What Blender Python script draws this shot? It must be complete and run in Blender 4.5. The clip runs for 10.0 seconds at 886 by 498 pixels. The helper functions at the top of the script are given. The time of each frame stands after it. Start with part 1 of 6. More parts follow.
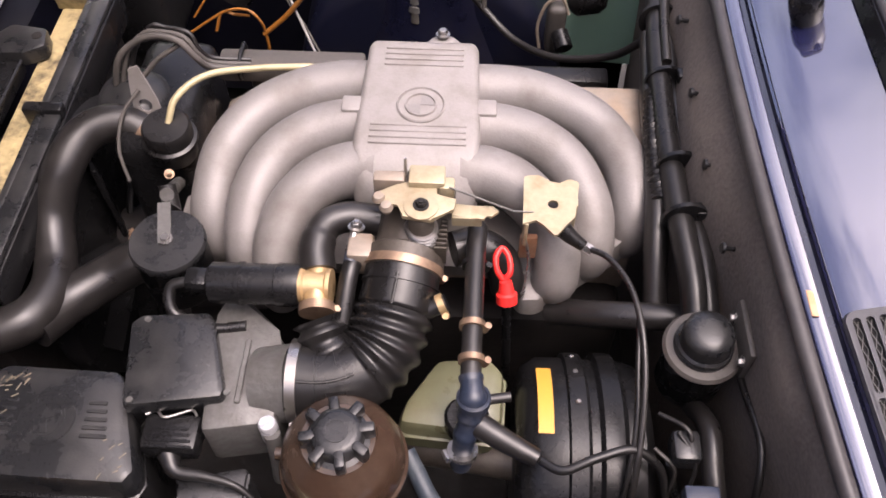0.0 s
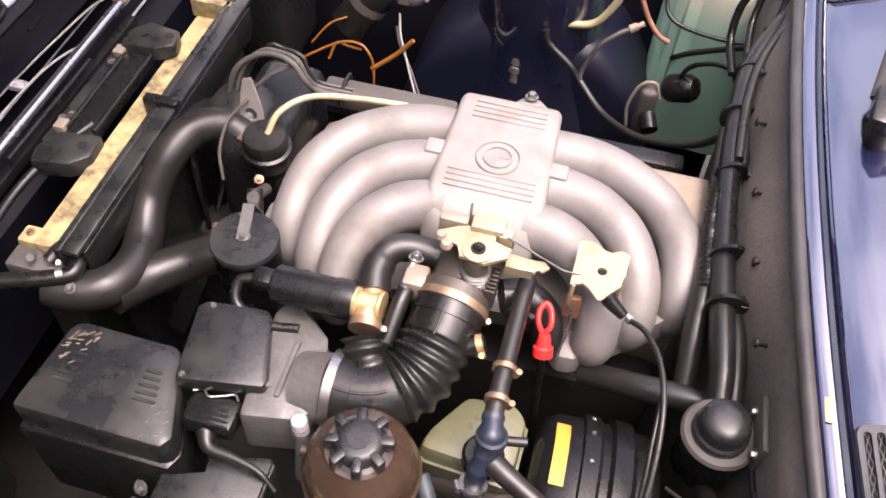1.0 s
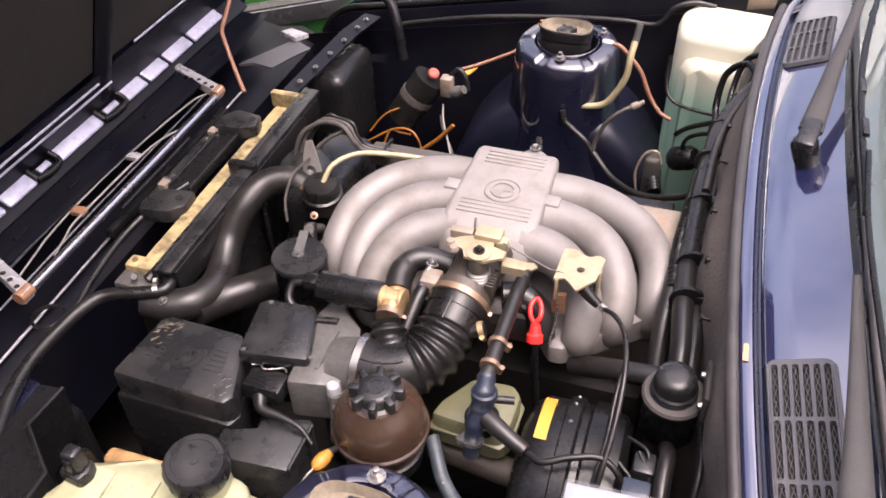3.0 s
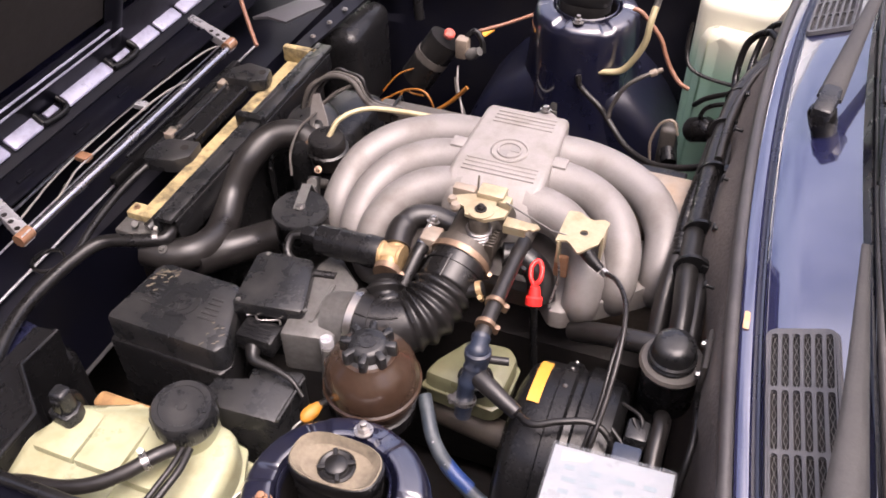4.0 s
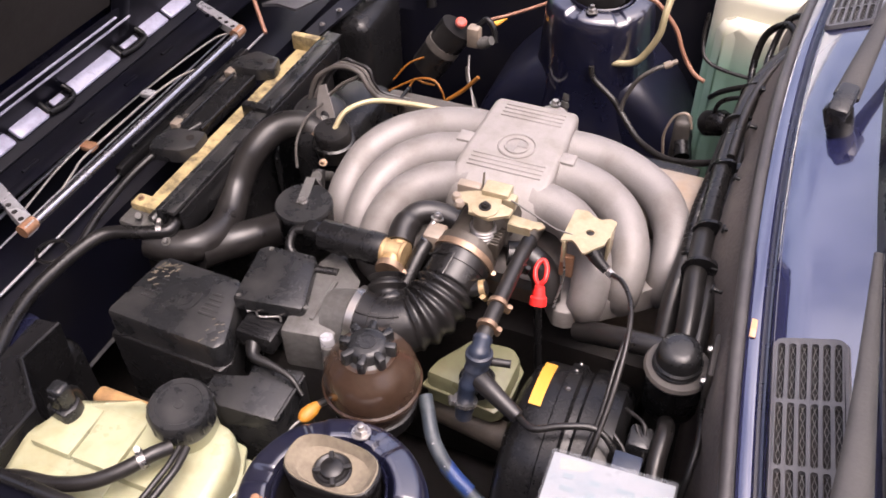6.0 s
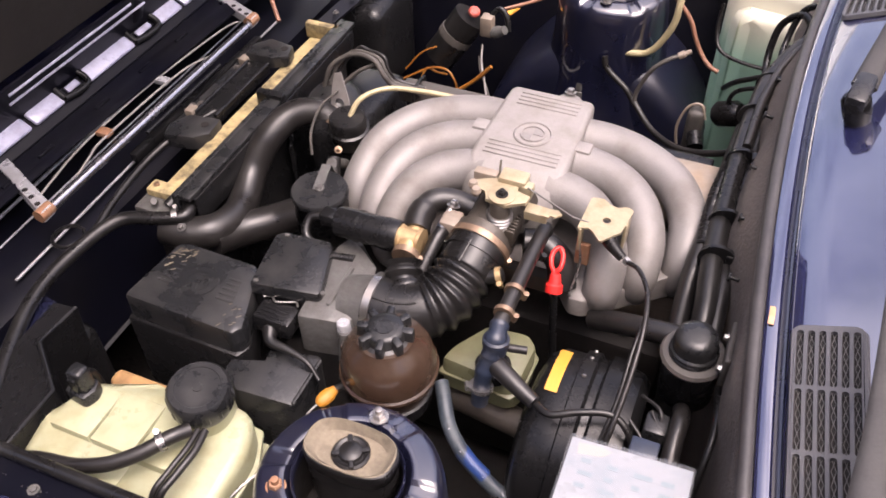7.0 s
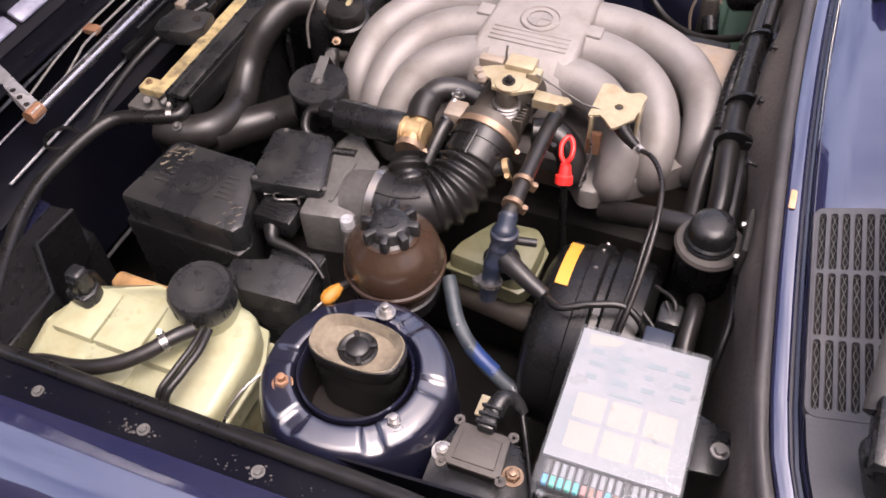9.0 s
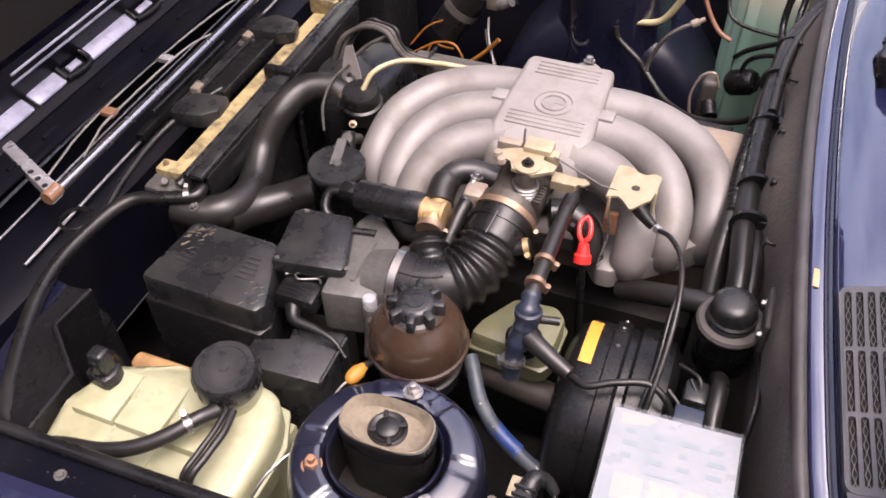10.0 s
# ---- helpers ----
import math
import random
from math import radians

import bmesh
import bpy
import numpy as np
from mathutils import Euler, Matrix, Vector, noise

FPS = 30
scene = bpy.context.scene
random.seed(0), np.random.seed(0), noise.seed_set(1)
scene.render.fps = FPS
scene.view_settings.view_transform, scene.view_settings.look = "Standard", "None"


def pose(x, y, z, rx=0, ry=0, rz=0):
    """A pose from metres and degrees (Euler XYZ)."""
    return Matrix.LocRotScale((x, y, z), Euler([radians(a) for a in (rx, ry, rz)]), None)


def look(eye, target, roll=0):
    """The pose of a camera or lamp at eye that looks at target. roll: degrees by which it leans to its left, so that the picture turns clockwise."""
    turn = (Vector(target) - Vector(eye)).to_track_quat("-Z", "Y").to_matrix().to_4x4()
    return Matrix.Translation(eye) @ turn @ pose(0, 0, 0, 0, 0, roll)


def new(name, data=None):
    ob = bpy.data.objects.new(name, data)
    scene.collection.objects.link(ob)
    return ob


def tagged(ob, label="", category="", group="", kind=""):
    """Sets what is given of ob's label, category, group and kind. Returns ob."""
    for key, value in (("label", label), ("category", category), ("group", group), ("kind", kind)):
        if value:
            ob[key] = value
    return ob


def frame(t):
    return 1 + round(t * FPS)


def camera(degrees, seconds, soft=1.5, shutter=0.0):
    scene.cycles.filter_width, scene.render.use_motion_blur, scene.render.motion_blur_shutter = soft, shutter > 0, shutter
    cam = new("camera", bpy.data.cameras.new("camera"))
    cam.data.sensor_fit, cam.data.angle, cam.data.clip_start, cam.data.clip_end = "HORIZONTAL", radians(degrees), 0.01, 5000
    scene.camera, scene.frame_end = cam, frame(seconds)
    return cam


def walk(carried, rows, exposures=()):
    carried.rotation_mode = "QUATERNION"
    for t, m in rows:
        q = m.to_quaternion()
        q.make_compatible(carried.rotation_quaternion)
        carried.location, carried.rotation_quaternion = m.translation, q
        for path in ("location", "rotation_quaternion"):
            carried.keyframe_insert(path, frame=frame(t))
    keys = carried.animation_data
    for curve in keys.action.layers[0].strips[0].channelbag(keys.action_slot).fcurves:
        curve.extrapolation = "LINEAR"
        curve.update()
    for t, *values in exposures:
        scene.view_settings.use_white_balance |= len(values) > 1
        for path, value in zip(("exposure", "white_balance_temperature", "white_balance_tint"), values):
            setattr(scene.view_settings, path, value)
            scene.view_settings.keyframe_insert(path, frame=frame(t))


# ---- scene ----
cam = camera(54.9, 10.0, soft=1.7)
PATH = [
    (0, (0.004, 0.123, 1.493), (-0.047, 1.288, -0.132), 0.1),
    (0.3, (-0.018, 0.113, 1.501), (-0.099, 1.272, -0.127), 2.4),
    (0.5, (-0.026, 0.116, 1.511), (-0.124, 1.281, -0.112), 4.2),
    (0.7, (-0.004, 0.102, 1.52), (-0.161, 1.304, -0.071), 4.2),
    (1, (0.028, 0.083, 1.533), (-0.206, 1.317, -0.024), 4.4),
    (1.3, (0.027, 0.048, 1.554), (-0.266, 1.315, 0.034), 4.4),
    (1.5, (0.04, -0.01, 1.571), (-0.285, 1.343, 0.134), 3.3),
    (1.8, (0.018, -0.085, 1.58), (-0.248, 1.363, 0.226), 4.3),
    (2, (0.016, -0.117, 1.579), (-0.233, 1.364, 0.258), 4.6),
    (2.2, (0.042, -0.151, 1.586), (-0.25, 1.359, 0.308), 4.0),
    (2.5, (0.113, -0.166, 1.607), (-0.318, 1.352, 0.379), 0.7),
    (2.8, (0.169, -0.156, 1.603), (-0.319, 1.301, 0.323), -1.6),
    (3, (0.19, -0.154, 1.584), (-0.307, 1.255, 0.255), -1.9),
    (3.2, (0.206, -0.149, 1.573), (-0.33, 1.22, 0.217), -2.6),
    (4.3, (0.221, -0.143, 1.545), (-0.304, 1.21, 0.169), -0.6),
    (4.5, (0.229, -0.128, 1.542), (-0.295, 1.207, 0.148), -0.8),
    (5, (0.228, -0.117, 1.537), (-0.297, 1.2, 0.127), -0.5),
    (5.5, (0.222, -0.114, 1.537), (-0.309, 1.204, 0.13), -0.6),
    (5.7, (0.223, -0.111, 1.545), (-0.328, 1.206, 0.144), -1.2),
    (6.8, (0.211, -0.126, 1.557), (-0.357, 1.183, 0.156), -1.2),
    (7, (0.209, -0.127, 1.55), (-0.353, 1.174, 0.138), -1.1),
    (7.5, (0.204, -0.123, 1.551), (-0.32, 1.144, 0.095), -0.6),
    (7.8, (0.2, -0.121, 1.538), (-0.313, 1.114, 0.051), -0.8),
    (8, (0.21, -0.142, 1.527), (-0.302, 1.051, 0.006), -1.6),
    (8.2, (0.213, -0.146, 1.51), (-0.305, 1.004, -0.043), -2.4),
    (8.5, (0.216, -0.134, 1.5), (-0.303, 0.959, -0.092), -3.5),
    (8.8, (0.206, -0.124, 1.499), (-0.306, 0.99, -0.082), -3.1),
    (9, (0.205, -0.118, 1.511), (-0.314, 1.03, -0.043), -2.9),
    (9.5, (0.181, -0.13, 1.518), (-0.349, 1.113, 0.044), -2.0),
    (10, (0.161, -0.141, 1.522), (-0.362, 1.15, 0.087), -1.4),
]
walk(cam, [(t, look(eye, target, roll)) for t, eye, target, roll in PATH],
     exposures=[(0.0, 1.34, 6500.0, 20.0), (1.0, 1.80, 6600.0, 20.0), (1.8, 1.63, 6600.0, 20.0), (2.5, 1.58, 6550.0, 20.0), (4.5, 1.52, 6550.0, 20.0), (7.5, 1.46, 6550.0, 20.0), (8.1, 1.47, 6600.0, 20.0), (9.0, 1.34, 6550.0, 20.0), (10.0, 1.41, 6500.0, 20.0)])

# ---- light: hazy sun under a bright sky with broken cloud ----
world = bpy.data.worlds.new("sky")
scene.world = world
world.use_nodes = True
_wn = world.node_tree.nodes
_sky = _wn.new("ShaderNodeTexSky")
_sky.sky_type, _sky.sun_disc = "NISHITA", False
_sky.sun_elevation, _sky.sun_rotation = radians(74), radians(110)
_sky.air_density, _sky.dust_density, _sky.ozone_density = 0.6, 9.0, 1.0
_wn["Background"].inputs["Strength"].default_value = 0.15
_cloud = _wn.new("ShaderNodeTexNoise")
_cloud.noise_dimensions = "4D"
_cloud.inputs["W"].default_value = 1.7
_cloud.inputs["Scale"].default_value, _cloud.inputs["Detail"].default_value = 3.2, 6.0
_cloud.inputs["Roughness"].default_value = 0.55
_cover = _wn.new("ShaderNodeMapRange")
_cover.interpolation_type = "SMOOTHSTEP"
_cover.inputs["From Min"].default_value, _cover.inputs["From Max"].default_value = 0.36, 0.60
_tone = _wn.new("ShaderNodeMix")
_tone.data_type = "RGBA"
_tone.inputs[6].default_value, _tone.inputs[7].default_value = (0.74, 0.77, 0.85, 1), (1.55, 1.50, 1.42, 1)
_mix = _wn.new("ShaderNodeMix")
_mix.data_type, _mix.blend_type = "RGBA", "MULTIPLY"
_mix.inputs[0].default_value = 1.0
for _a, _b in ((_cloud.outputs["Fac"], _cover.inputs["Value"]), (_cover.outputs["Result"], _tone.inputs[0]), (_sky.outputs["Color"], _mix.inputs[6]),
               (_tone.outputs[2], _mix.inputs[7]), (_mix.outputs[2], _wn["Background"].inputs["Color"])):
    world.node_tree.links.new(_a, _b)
sun = new("sun", bpy.data.lights.new("sun", "SUN"))
sun.data.energy, sun.data.angle, sun.data.color = 0.5, radians(40), (1.0, 0.95, 0.88)
sun.matrix_world = look((0.95, 0.3, 4.0), (0, 0.6, 0.8))


# ---- materials ----
def material(name, base, rough=0.5, metal=0.0, scale=60.0, vary=0.25, bump=0.1, dirt=None, dirt_amount=0.0,
             dirt_scale=9.0, coat=0.0, spread=0.12, spec=0.5, coat_ior=1.5):
    """A surface with fine grain, broad patches of dirt or wear, and relief."""
    m = bpy.data.materials.new(name)
    m.use_nodes = True
    nt = m.node_tree
    nodes, link = nt.nodes, nt.links.new
    b = nodes["Principled BSDF"]
    co = nodes.new("ShaderNodeTexCoord")
    fine = nodes.new("ShaderNodeTexNoise")
    fine.inputs["Scale"].default_value, fine.inputs["Detail"].default_value = scale, 6.0
    broad = nodes.new("ShaderNodeTexNoise")
    broad.inputs["Scale"].default_value, broad.inputs["Detail"].default_value = dirt_scale, 8.0
    broad.inputs["Roughness"].default_value = 0.65
    for n in (fine, broad):
        link(co.outputs["Object"], n.inputs["Vector"])
    shade = nodes.new("ShaderNodeMix")
    shade.data_type = "RGBA"
    low = [c * (1 - vary) for c in base]
    high = [min(1.0, c * (1 + vary)) for c in base]
    shade.inputs[6].default_value, shade.inputs[7].default_value = (*low, 1), (*high, 1)
    link(fine.outputs["Fac"], shade.inputs[0])
    over = nodes.new("ShaderNodeMix")
    over.data_type = "RGBA"
    ramp = nodes.new("ShaderNodeMapRange")
    ramp.inputs["From Min"].default_value, ramp.inputs["From Max"].default_value = 0.46, 0.72
    ramp.inputs["To Max"].default_value = dirt_amount
    link(broad.outputs["Fac"], ramp.inputs["Value"])
    link(ramp.outputs["Result"], over.inputs[0])
    link(shade.outputs[2], over.inputs[6])
    over.inputs[7].default_value = (*(dirt or base), 1)
    link(over.outputs[2], b.inputs["Base Color"])
    gloss = nodes.new("ShaderNodeMapRange")
    gloss.inputs["From Min"].default_value, gloss.inputs["From Max"].default_value = 0.3, 0.7
    gloss.inputs["To Min"].default_value = max(0.02, rough - spread)
    gloss.inputs["To Max"].default_value = min(1.0, rough + spread)
    link(broad.outputs["Fac"], gloss.inputs["Value"])
    link(gloss.outputs["Result"], b.inputs["Roughness"])
    b.inputs["Metallic"].default_value = metal
    b.inputs["Specular IOR Level"].default_value = spec
    b.inputs["Coat Weight"].default_value = coat
    b.inputs["Coat Roughness"].default_value = 0.04
    b.inputs["Coat IOR"].default_value = coat_ior
    if bump:
        bp = nodes.new("ShaderNodeBump")
        bp.inputs["Strength"].default_value, bp.inputs["Distance"].default_value = bump, 0.002
        link(fine.outputs["Fac"], bp.inputs["Height"])
        link(bp.outputs["Normal"], b.inputs["Normal"])
    return m


DUST = (0.125, 0.118, 0.11)
M = dict(
    alu=material("cast_aluminium", (0.190, 0.178, 0.170), 0.54, 0.2, 420, 0.10, 0.16, (0.112, 0.098, 0.084), 0.8, 15),
    plenum=material("cast_aluminium_plenum", (0.222, 0.207, 0.196), 0.56, 0.12, 420, 0.10, 0.18, (0.148, 0.132, 0.115), 0.75, 20),
    casting=material("grey_casting", (0.115, 0.113, 0.108), 0.48, 0.35, 160, 0.3, 0.4, (0.05, 0.044, 0.038), 0.75, 26),
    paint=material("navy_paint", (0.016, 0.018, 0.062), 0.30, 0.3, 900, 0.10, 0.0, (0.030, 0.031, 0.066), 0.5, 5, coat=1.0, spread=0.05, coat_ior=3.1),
    # the body's navy, darkened to near-black for the shade inside the bay
    wing_paint=material("shaded_navy_paint", (0.0032, 0.0034, 0.0068), 0.40, 0.0, 120, 0.25, 0.05, (0.008, 0.0075, 0.008), 0.5, 7, spec=0.24),
    # glossy navy with the dark surroundings it mirrors put into the base colour
    bay_paint=material("shaded_glossy_navy", (0.008, 0.009, 0.024), 0.34, 0.1, 120, 0.15, 0.03, (0.016, 0.015, 0.018), 0.45, 7, coat=0.8, coat_ior=2.2, spread=0.22),
    black=material("black_plastic", (0.0085, 0.0085, 0.009), 0.28, 0, 320, 0.25, 0.10, DUST, 0.035, 10, spec=0.30),
    black_lid=material("dusty_black_plastic", (0.0125, 0.013, 0.014), 0.29, 0, 380, 0.25, 0.12, DUST, 0.22, 17, spec=0.42),
    rubber=material("black_rubber", (0.009, 0.0086, 0.0086), 0.32, 0, 140, 0.25, 0.10, DUST, 0.08, 14, spec=0.42),
    hose=material("aged_rubber_hose", (0.0135, 0.0124, 0.012), 0.36, 0, 90, 0.3, 0.14, (0.052, 0.047, 0.042), 0.28, 20),
    felt=material("black_insulation", (0.108, 0.092, 0.082), 0.9, 0, 220, 0.5, 0.7, (0.17, 0.144, 0.121), 0.75, 7),
    zinc=material("yellow_passivated_steel", (0.345, 0.298, 0.197), 0.42, 0.25, 140, 0.18, 0.12, (0.215, 0.14, 0.066), 0.7, 34),
    steel=material("bright_steel", (0.36, 0.35, 0.34), 0.3, 0.9, 160, 0.25, 0.1, (0.16, 0.12, 0.08), 0.5, 40),
    brass=material("brass", (0.50, 0.355, 0.185), 0.40, 0.6, 120, 0.3, 0.15, (0.22, 0.135, 0.065), 0.75, 40),
    copper=material("tarnished_clamp", (0.27, 0.185, 0.125), 0.42, 0.6, 120, 0.35, 0.15, (0.10, 0.058, 0.035), 0.7, 45),
    red=material("red_plastic", (0.75, 0.03, 0.025), 0.35, 0, 200, 0.1, 0.03, (0.5, 0.02, 0.02), 0.3, 20),
    brown=material("brown_plastic", (0.038, 0.0225, 0.015), 0.22, 0, 120, 0.2, 0.03, (0.105, 0.080, 0.058), 0.38, 13),
    tank=material("yellowed_tank_plastic", (0.315, 0.32, 0.205), 0.34, 0, 40, 0.12, 0.05, (0.21, 0.18, 0.08), 0.65, 16),
    # olive plastic, its base lowered for the shade under the manifold side
    brake_tank=material("aged_shaded_brake_plastic", (0.125, 0.126, 0.072), 0.35, 0, 40, 0.2, 0.05, (0.075, 0.063, 0.03), 0.7, 18),
    chrome=material("worn_bright_bar", (0.42, 0.42, 0.45), 0.22, 0.95, 160, 0.2, 0.04, (0.2, 0.18, 0.17), 0.4, 30),
    # pale colour stands for sky reflected in the navy bonnet edge
    pad=material("sky_reflection_pad", (0.40, 0.40, 0.50), 0.34, 0.15, 160, 0.15, 0.06, (0.18, 0.17, 0.22), 0.7, 24),
    blue_hose=material("blue_hose", (0.030, 0.040, 0.052), 0.5, 0, 160, 0.35, 0.2, (0.085, 0.098, 0.105), 0.7, 40),
    blue_sleeve=material("blue_hose_sleeve", (0.014, 0.038, 0.14), 0.45, 0, 160, 0.3, 0.15, (0.08, 0.10, 0.14), 0.6, 40),
    blue_plastic=material("blue_black_plastic", (0.016, 0.022, 0.038), 0.4, 0, 160, 0.3, 0.15, DUST, 0.4, 24),
    orange=material("orange_plastic", (0.38, 0.165, 0.016), 0.5, 0, 100, 0.25, 0.1, (0.20, 0.075, 0.015), 0.7, 60),
    yellow=material("yellow_label", (0.58, 0.27, 0.035), 0.4, 0, 100, 0.06, 0.02, (0.50, 0.28, 0.05), 0.5, 20),
    radiator=material("weathered_yellow_foam", (0.36, 0.285, 0.14), 0.75, 0, 90, 0.4, 0.7, (0.045, 0.034, 0.022), 1.15, 26),
    grille=material("grey_grille_plastic", (0.064, 0.064, 0.070), 0.42, 0, 400, 0.14, 0.15, (0.10, 0.097, 0.095), 0.5, 14),
    seal=material("grey_rubber_seal", (0.030, 0.028, 0.029), 0.45, 0, 160, 0.25, 0.15, DUST, 0.25, 16),
    relay_label=material("warm_relay_print", (0.255, 0.242, 0.216), 0.35, 0, 60, 0.05, 0.0, (0.215, 0.205, 0.188), 0.6, 30),
    label=material("white_label_paper", (0.195, 0.205, 0.22), 0.35, 0, 60, 0.04, 0.0, (0.13, 0.162, 0.185), 0.85, 30),
    copper_wire=material("orange_brown_wire", (0.25, 0.12, 0.075), 0.5, 0, 100, 0.15, 0.0, (0.16, 0.08, 0.055), 0.4, 20),
    white_wire=material("grey_wire", (0.24, 0.23, 0.22), 0.5, 0, 100, 0.15, 0.0, (0.12, 0.11, 0.10), 0.5, 20),
    cream=material("cream_pipe", (0.36, 0.31, 0.18), 0.4, 0.1, 100, 0.12, 0.0, (0.2, 0.16, 0.08), 0.5, 20),
    # worn pale parts; also colours the highlights on moulding and front ridges
    bar_paint=material("worn_pale_lacquer_and_highlight", (0.42, 0.42, 0.44), 0.3, 0.4, 160, 0.15, 0.05, (0.2, 0.18, 0.17), 0.4, 30),
    brick=material("dark_brick_render", (0.09, 0.07, 0.055), 0.9, 0, 30, 0.3, 0.4, (0.05, 0.045, 0.04), 0.6, 1.5),
    # grey of dusty plastic; on the distributor leads it stands for glare
    dusty=material("dusty_and_glare_grey", (0.055, 0.050, 0.045), 0.6, 0, 200, 0.25, 0.2, (0.11, 0.095, 0.08), 0.5, 20),
    rust=material("rusty_steel", (0.26, 0.13, 0.07), 0.7, 0.3, 160, 0.35, 0.2, (0.35, 0.28, 0.2), 0.5, 30),
    dust_rubber=material("dusty_rubber_mount", (0.17, 0.142, 0.10), 0.85, 0, 220, 0.3, 0.4, (0.075, 0.062, 0.048), 0.8, 30),
    green=material("green_paint", (0.024, 0.115, 0.022), 0.32, 0.1, 500, 0.08, 0.0, (0.03, 0.10, 0.025), 0.4, 3, coat=0.5),
    wiper=material("weathered_wiper_black", (0.034, 0.033, 0.033), 0.55, 0, 260, 0.25, 0.2, (0.06, 0.058, 0.056), 0.5, 18, spec=0.3),
    oily=material("oily_brown_casting", (0.055, 0.047, 0.039), 0.45, 0.25, 160, 0.35, 0.4, (0.09, 0.075, 0.058), 0.6, 30),
    trim=material("black_trim", (0.03, 0.03, 0.03), 0.3, 0, 200, 0.2, 0.04, DUST, 0.2, 8),
    asphalt=material("asphalt", (0.055, 0.053, 0.05), 0.9, 0, 120, 0.4, 0.6, (0.09, 0.08, 0.07), 0.6, 2),
    faded_red=material("faded_red_cap", (0.42, 0.06, 0.04), 0.6, 0, 200, 0.25, 0.1, (0.5, 0.3, 0.25), 0.7, 60),
    amber=material("amber_wire", (0.24, 0.095, 0.014), 0.5, 0, 100, 0.3, 0.0, (0.11, 0.045, 0.012), 0.7, 40),
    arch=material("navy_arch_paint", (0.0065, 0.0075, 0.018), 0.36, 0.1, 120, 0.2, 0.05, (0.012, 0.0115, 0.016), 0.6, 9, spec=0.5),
    stained_foam=material("rust_stained_foam", (0.30, 0.17, 0.065), 0.9, 0, 120, 0.4, 0.6, (0.06, 0.035, 0.018), 0.9, 30),
    bonnet=material("dusty_bonnet_underside", (0.0165, 0.0135, 0.0115), 0.75, 0, 90, 0.35, 0.25, (0.030, 0.024, 0.020), 0.8, 4),
    head=material("oily_grey_metal", (0.24, 0.20, 0.16), 0.5, 0.2, 120, 0.25, 0.3, (0.28, 0.17, 0.08), 0.6, 11),
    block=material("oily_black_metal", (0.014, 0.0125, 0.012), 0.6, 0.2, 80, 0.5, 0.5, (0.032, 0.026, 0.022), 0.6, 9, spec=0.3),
    chip=material("bare_primer", (0.48, 0.26, 0.13), 0.6, 0, 100, 0.2, 0.0, (0.52, 0.42, 0.33), 0.5, 60),
)
FUSES = [material("fuse_" + n, c, 0.4, 0, 60, 0.1, 0.0) for n, c in
         (("blue", (0.08, 0.27, 0.44)), ("green", (0.08, 0.38, 0.30)), ("red", (0.28, 0.15, 0.14)), ("teal", (0.08, 0.36, 0.42)), ("brown", (0.2, 0.13, 0.10)))]
PRINT = material("faded_print", (0.140, 0.175, 0.195), 0.5, 0, 60, 0.1, 0.0)


def glass(name, tint, rough=0.02, mix=0.5):
    """Clear thin plastic or glass: gloss over a see-through sheet."""
    m = bpy.data.materials.new(name)
    m.use_nodes = True
    nt = m.node_tree
    b = nt.nodes["Principled BSDF"]
    b.inputs["Base Color"].default_value = (*tint, 1)
    b.inputs["Roughness"].default_value = rough
    b.inputs["Alpha"].default_value = mix
    b.inputs["Coat Weight"].default_value = 1.0
    return m


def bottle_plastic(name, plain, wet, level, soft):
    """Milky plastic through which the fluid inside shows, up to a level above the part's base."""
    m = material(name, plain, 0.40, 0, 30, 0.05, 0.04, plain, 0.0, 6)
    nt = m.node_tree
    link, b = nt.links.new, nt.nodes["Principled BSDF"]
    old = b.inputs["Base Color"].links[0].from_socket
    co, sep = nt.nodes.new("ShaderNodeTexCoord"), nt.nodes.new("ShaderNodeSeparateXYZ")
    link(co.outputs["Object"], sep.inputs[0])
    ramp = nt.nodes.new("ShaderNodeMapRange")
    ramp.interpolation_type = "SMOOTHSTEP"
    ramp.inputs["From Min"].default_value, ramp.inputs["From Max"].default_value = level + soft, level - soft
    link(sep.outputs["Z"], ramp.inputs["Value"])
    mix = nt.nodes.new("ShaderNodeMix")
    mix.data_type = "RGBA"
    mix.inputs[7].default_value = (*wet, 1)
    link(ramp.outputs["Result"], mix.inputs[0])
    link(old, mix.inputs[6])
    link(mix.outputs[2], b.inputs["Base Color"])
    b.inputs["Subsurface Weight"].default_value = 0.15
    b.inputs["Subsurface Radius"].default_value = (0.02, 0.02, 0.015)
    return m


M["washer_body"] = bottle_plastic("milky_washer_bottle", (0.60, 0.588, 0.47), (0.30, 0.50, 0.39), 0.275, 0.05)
M["clear"] = glass("clear_plastic_lid", (0.75, 0.80, 0.84), 0.05, 0.08)
M["glass"] = glass("windscreen_glass", (0.16, 0.20, 0.19), 0.02, 0.75)


# ---- mesh helpers ----
def thing(name, base, label, category, group="", kind=""):
    """A top-level Empty at the base of a thing."""
    ob = new(name)
    ob.empty_display_size = 0.02
    ob.location = base
    ob["base"] = 1
    return tagged(ob, label, category, group, kind)


def place_of(ob):
    p = Vector((0, 0, 0))
    while ob:
        p += ob.location
        ob = ob.parent
    return p


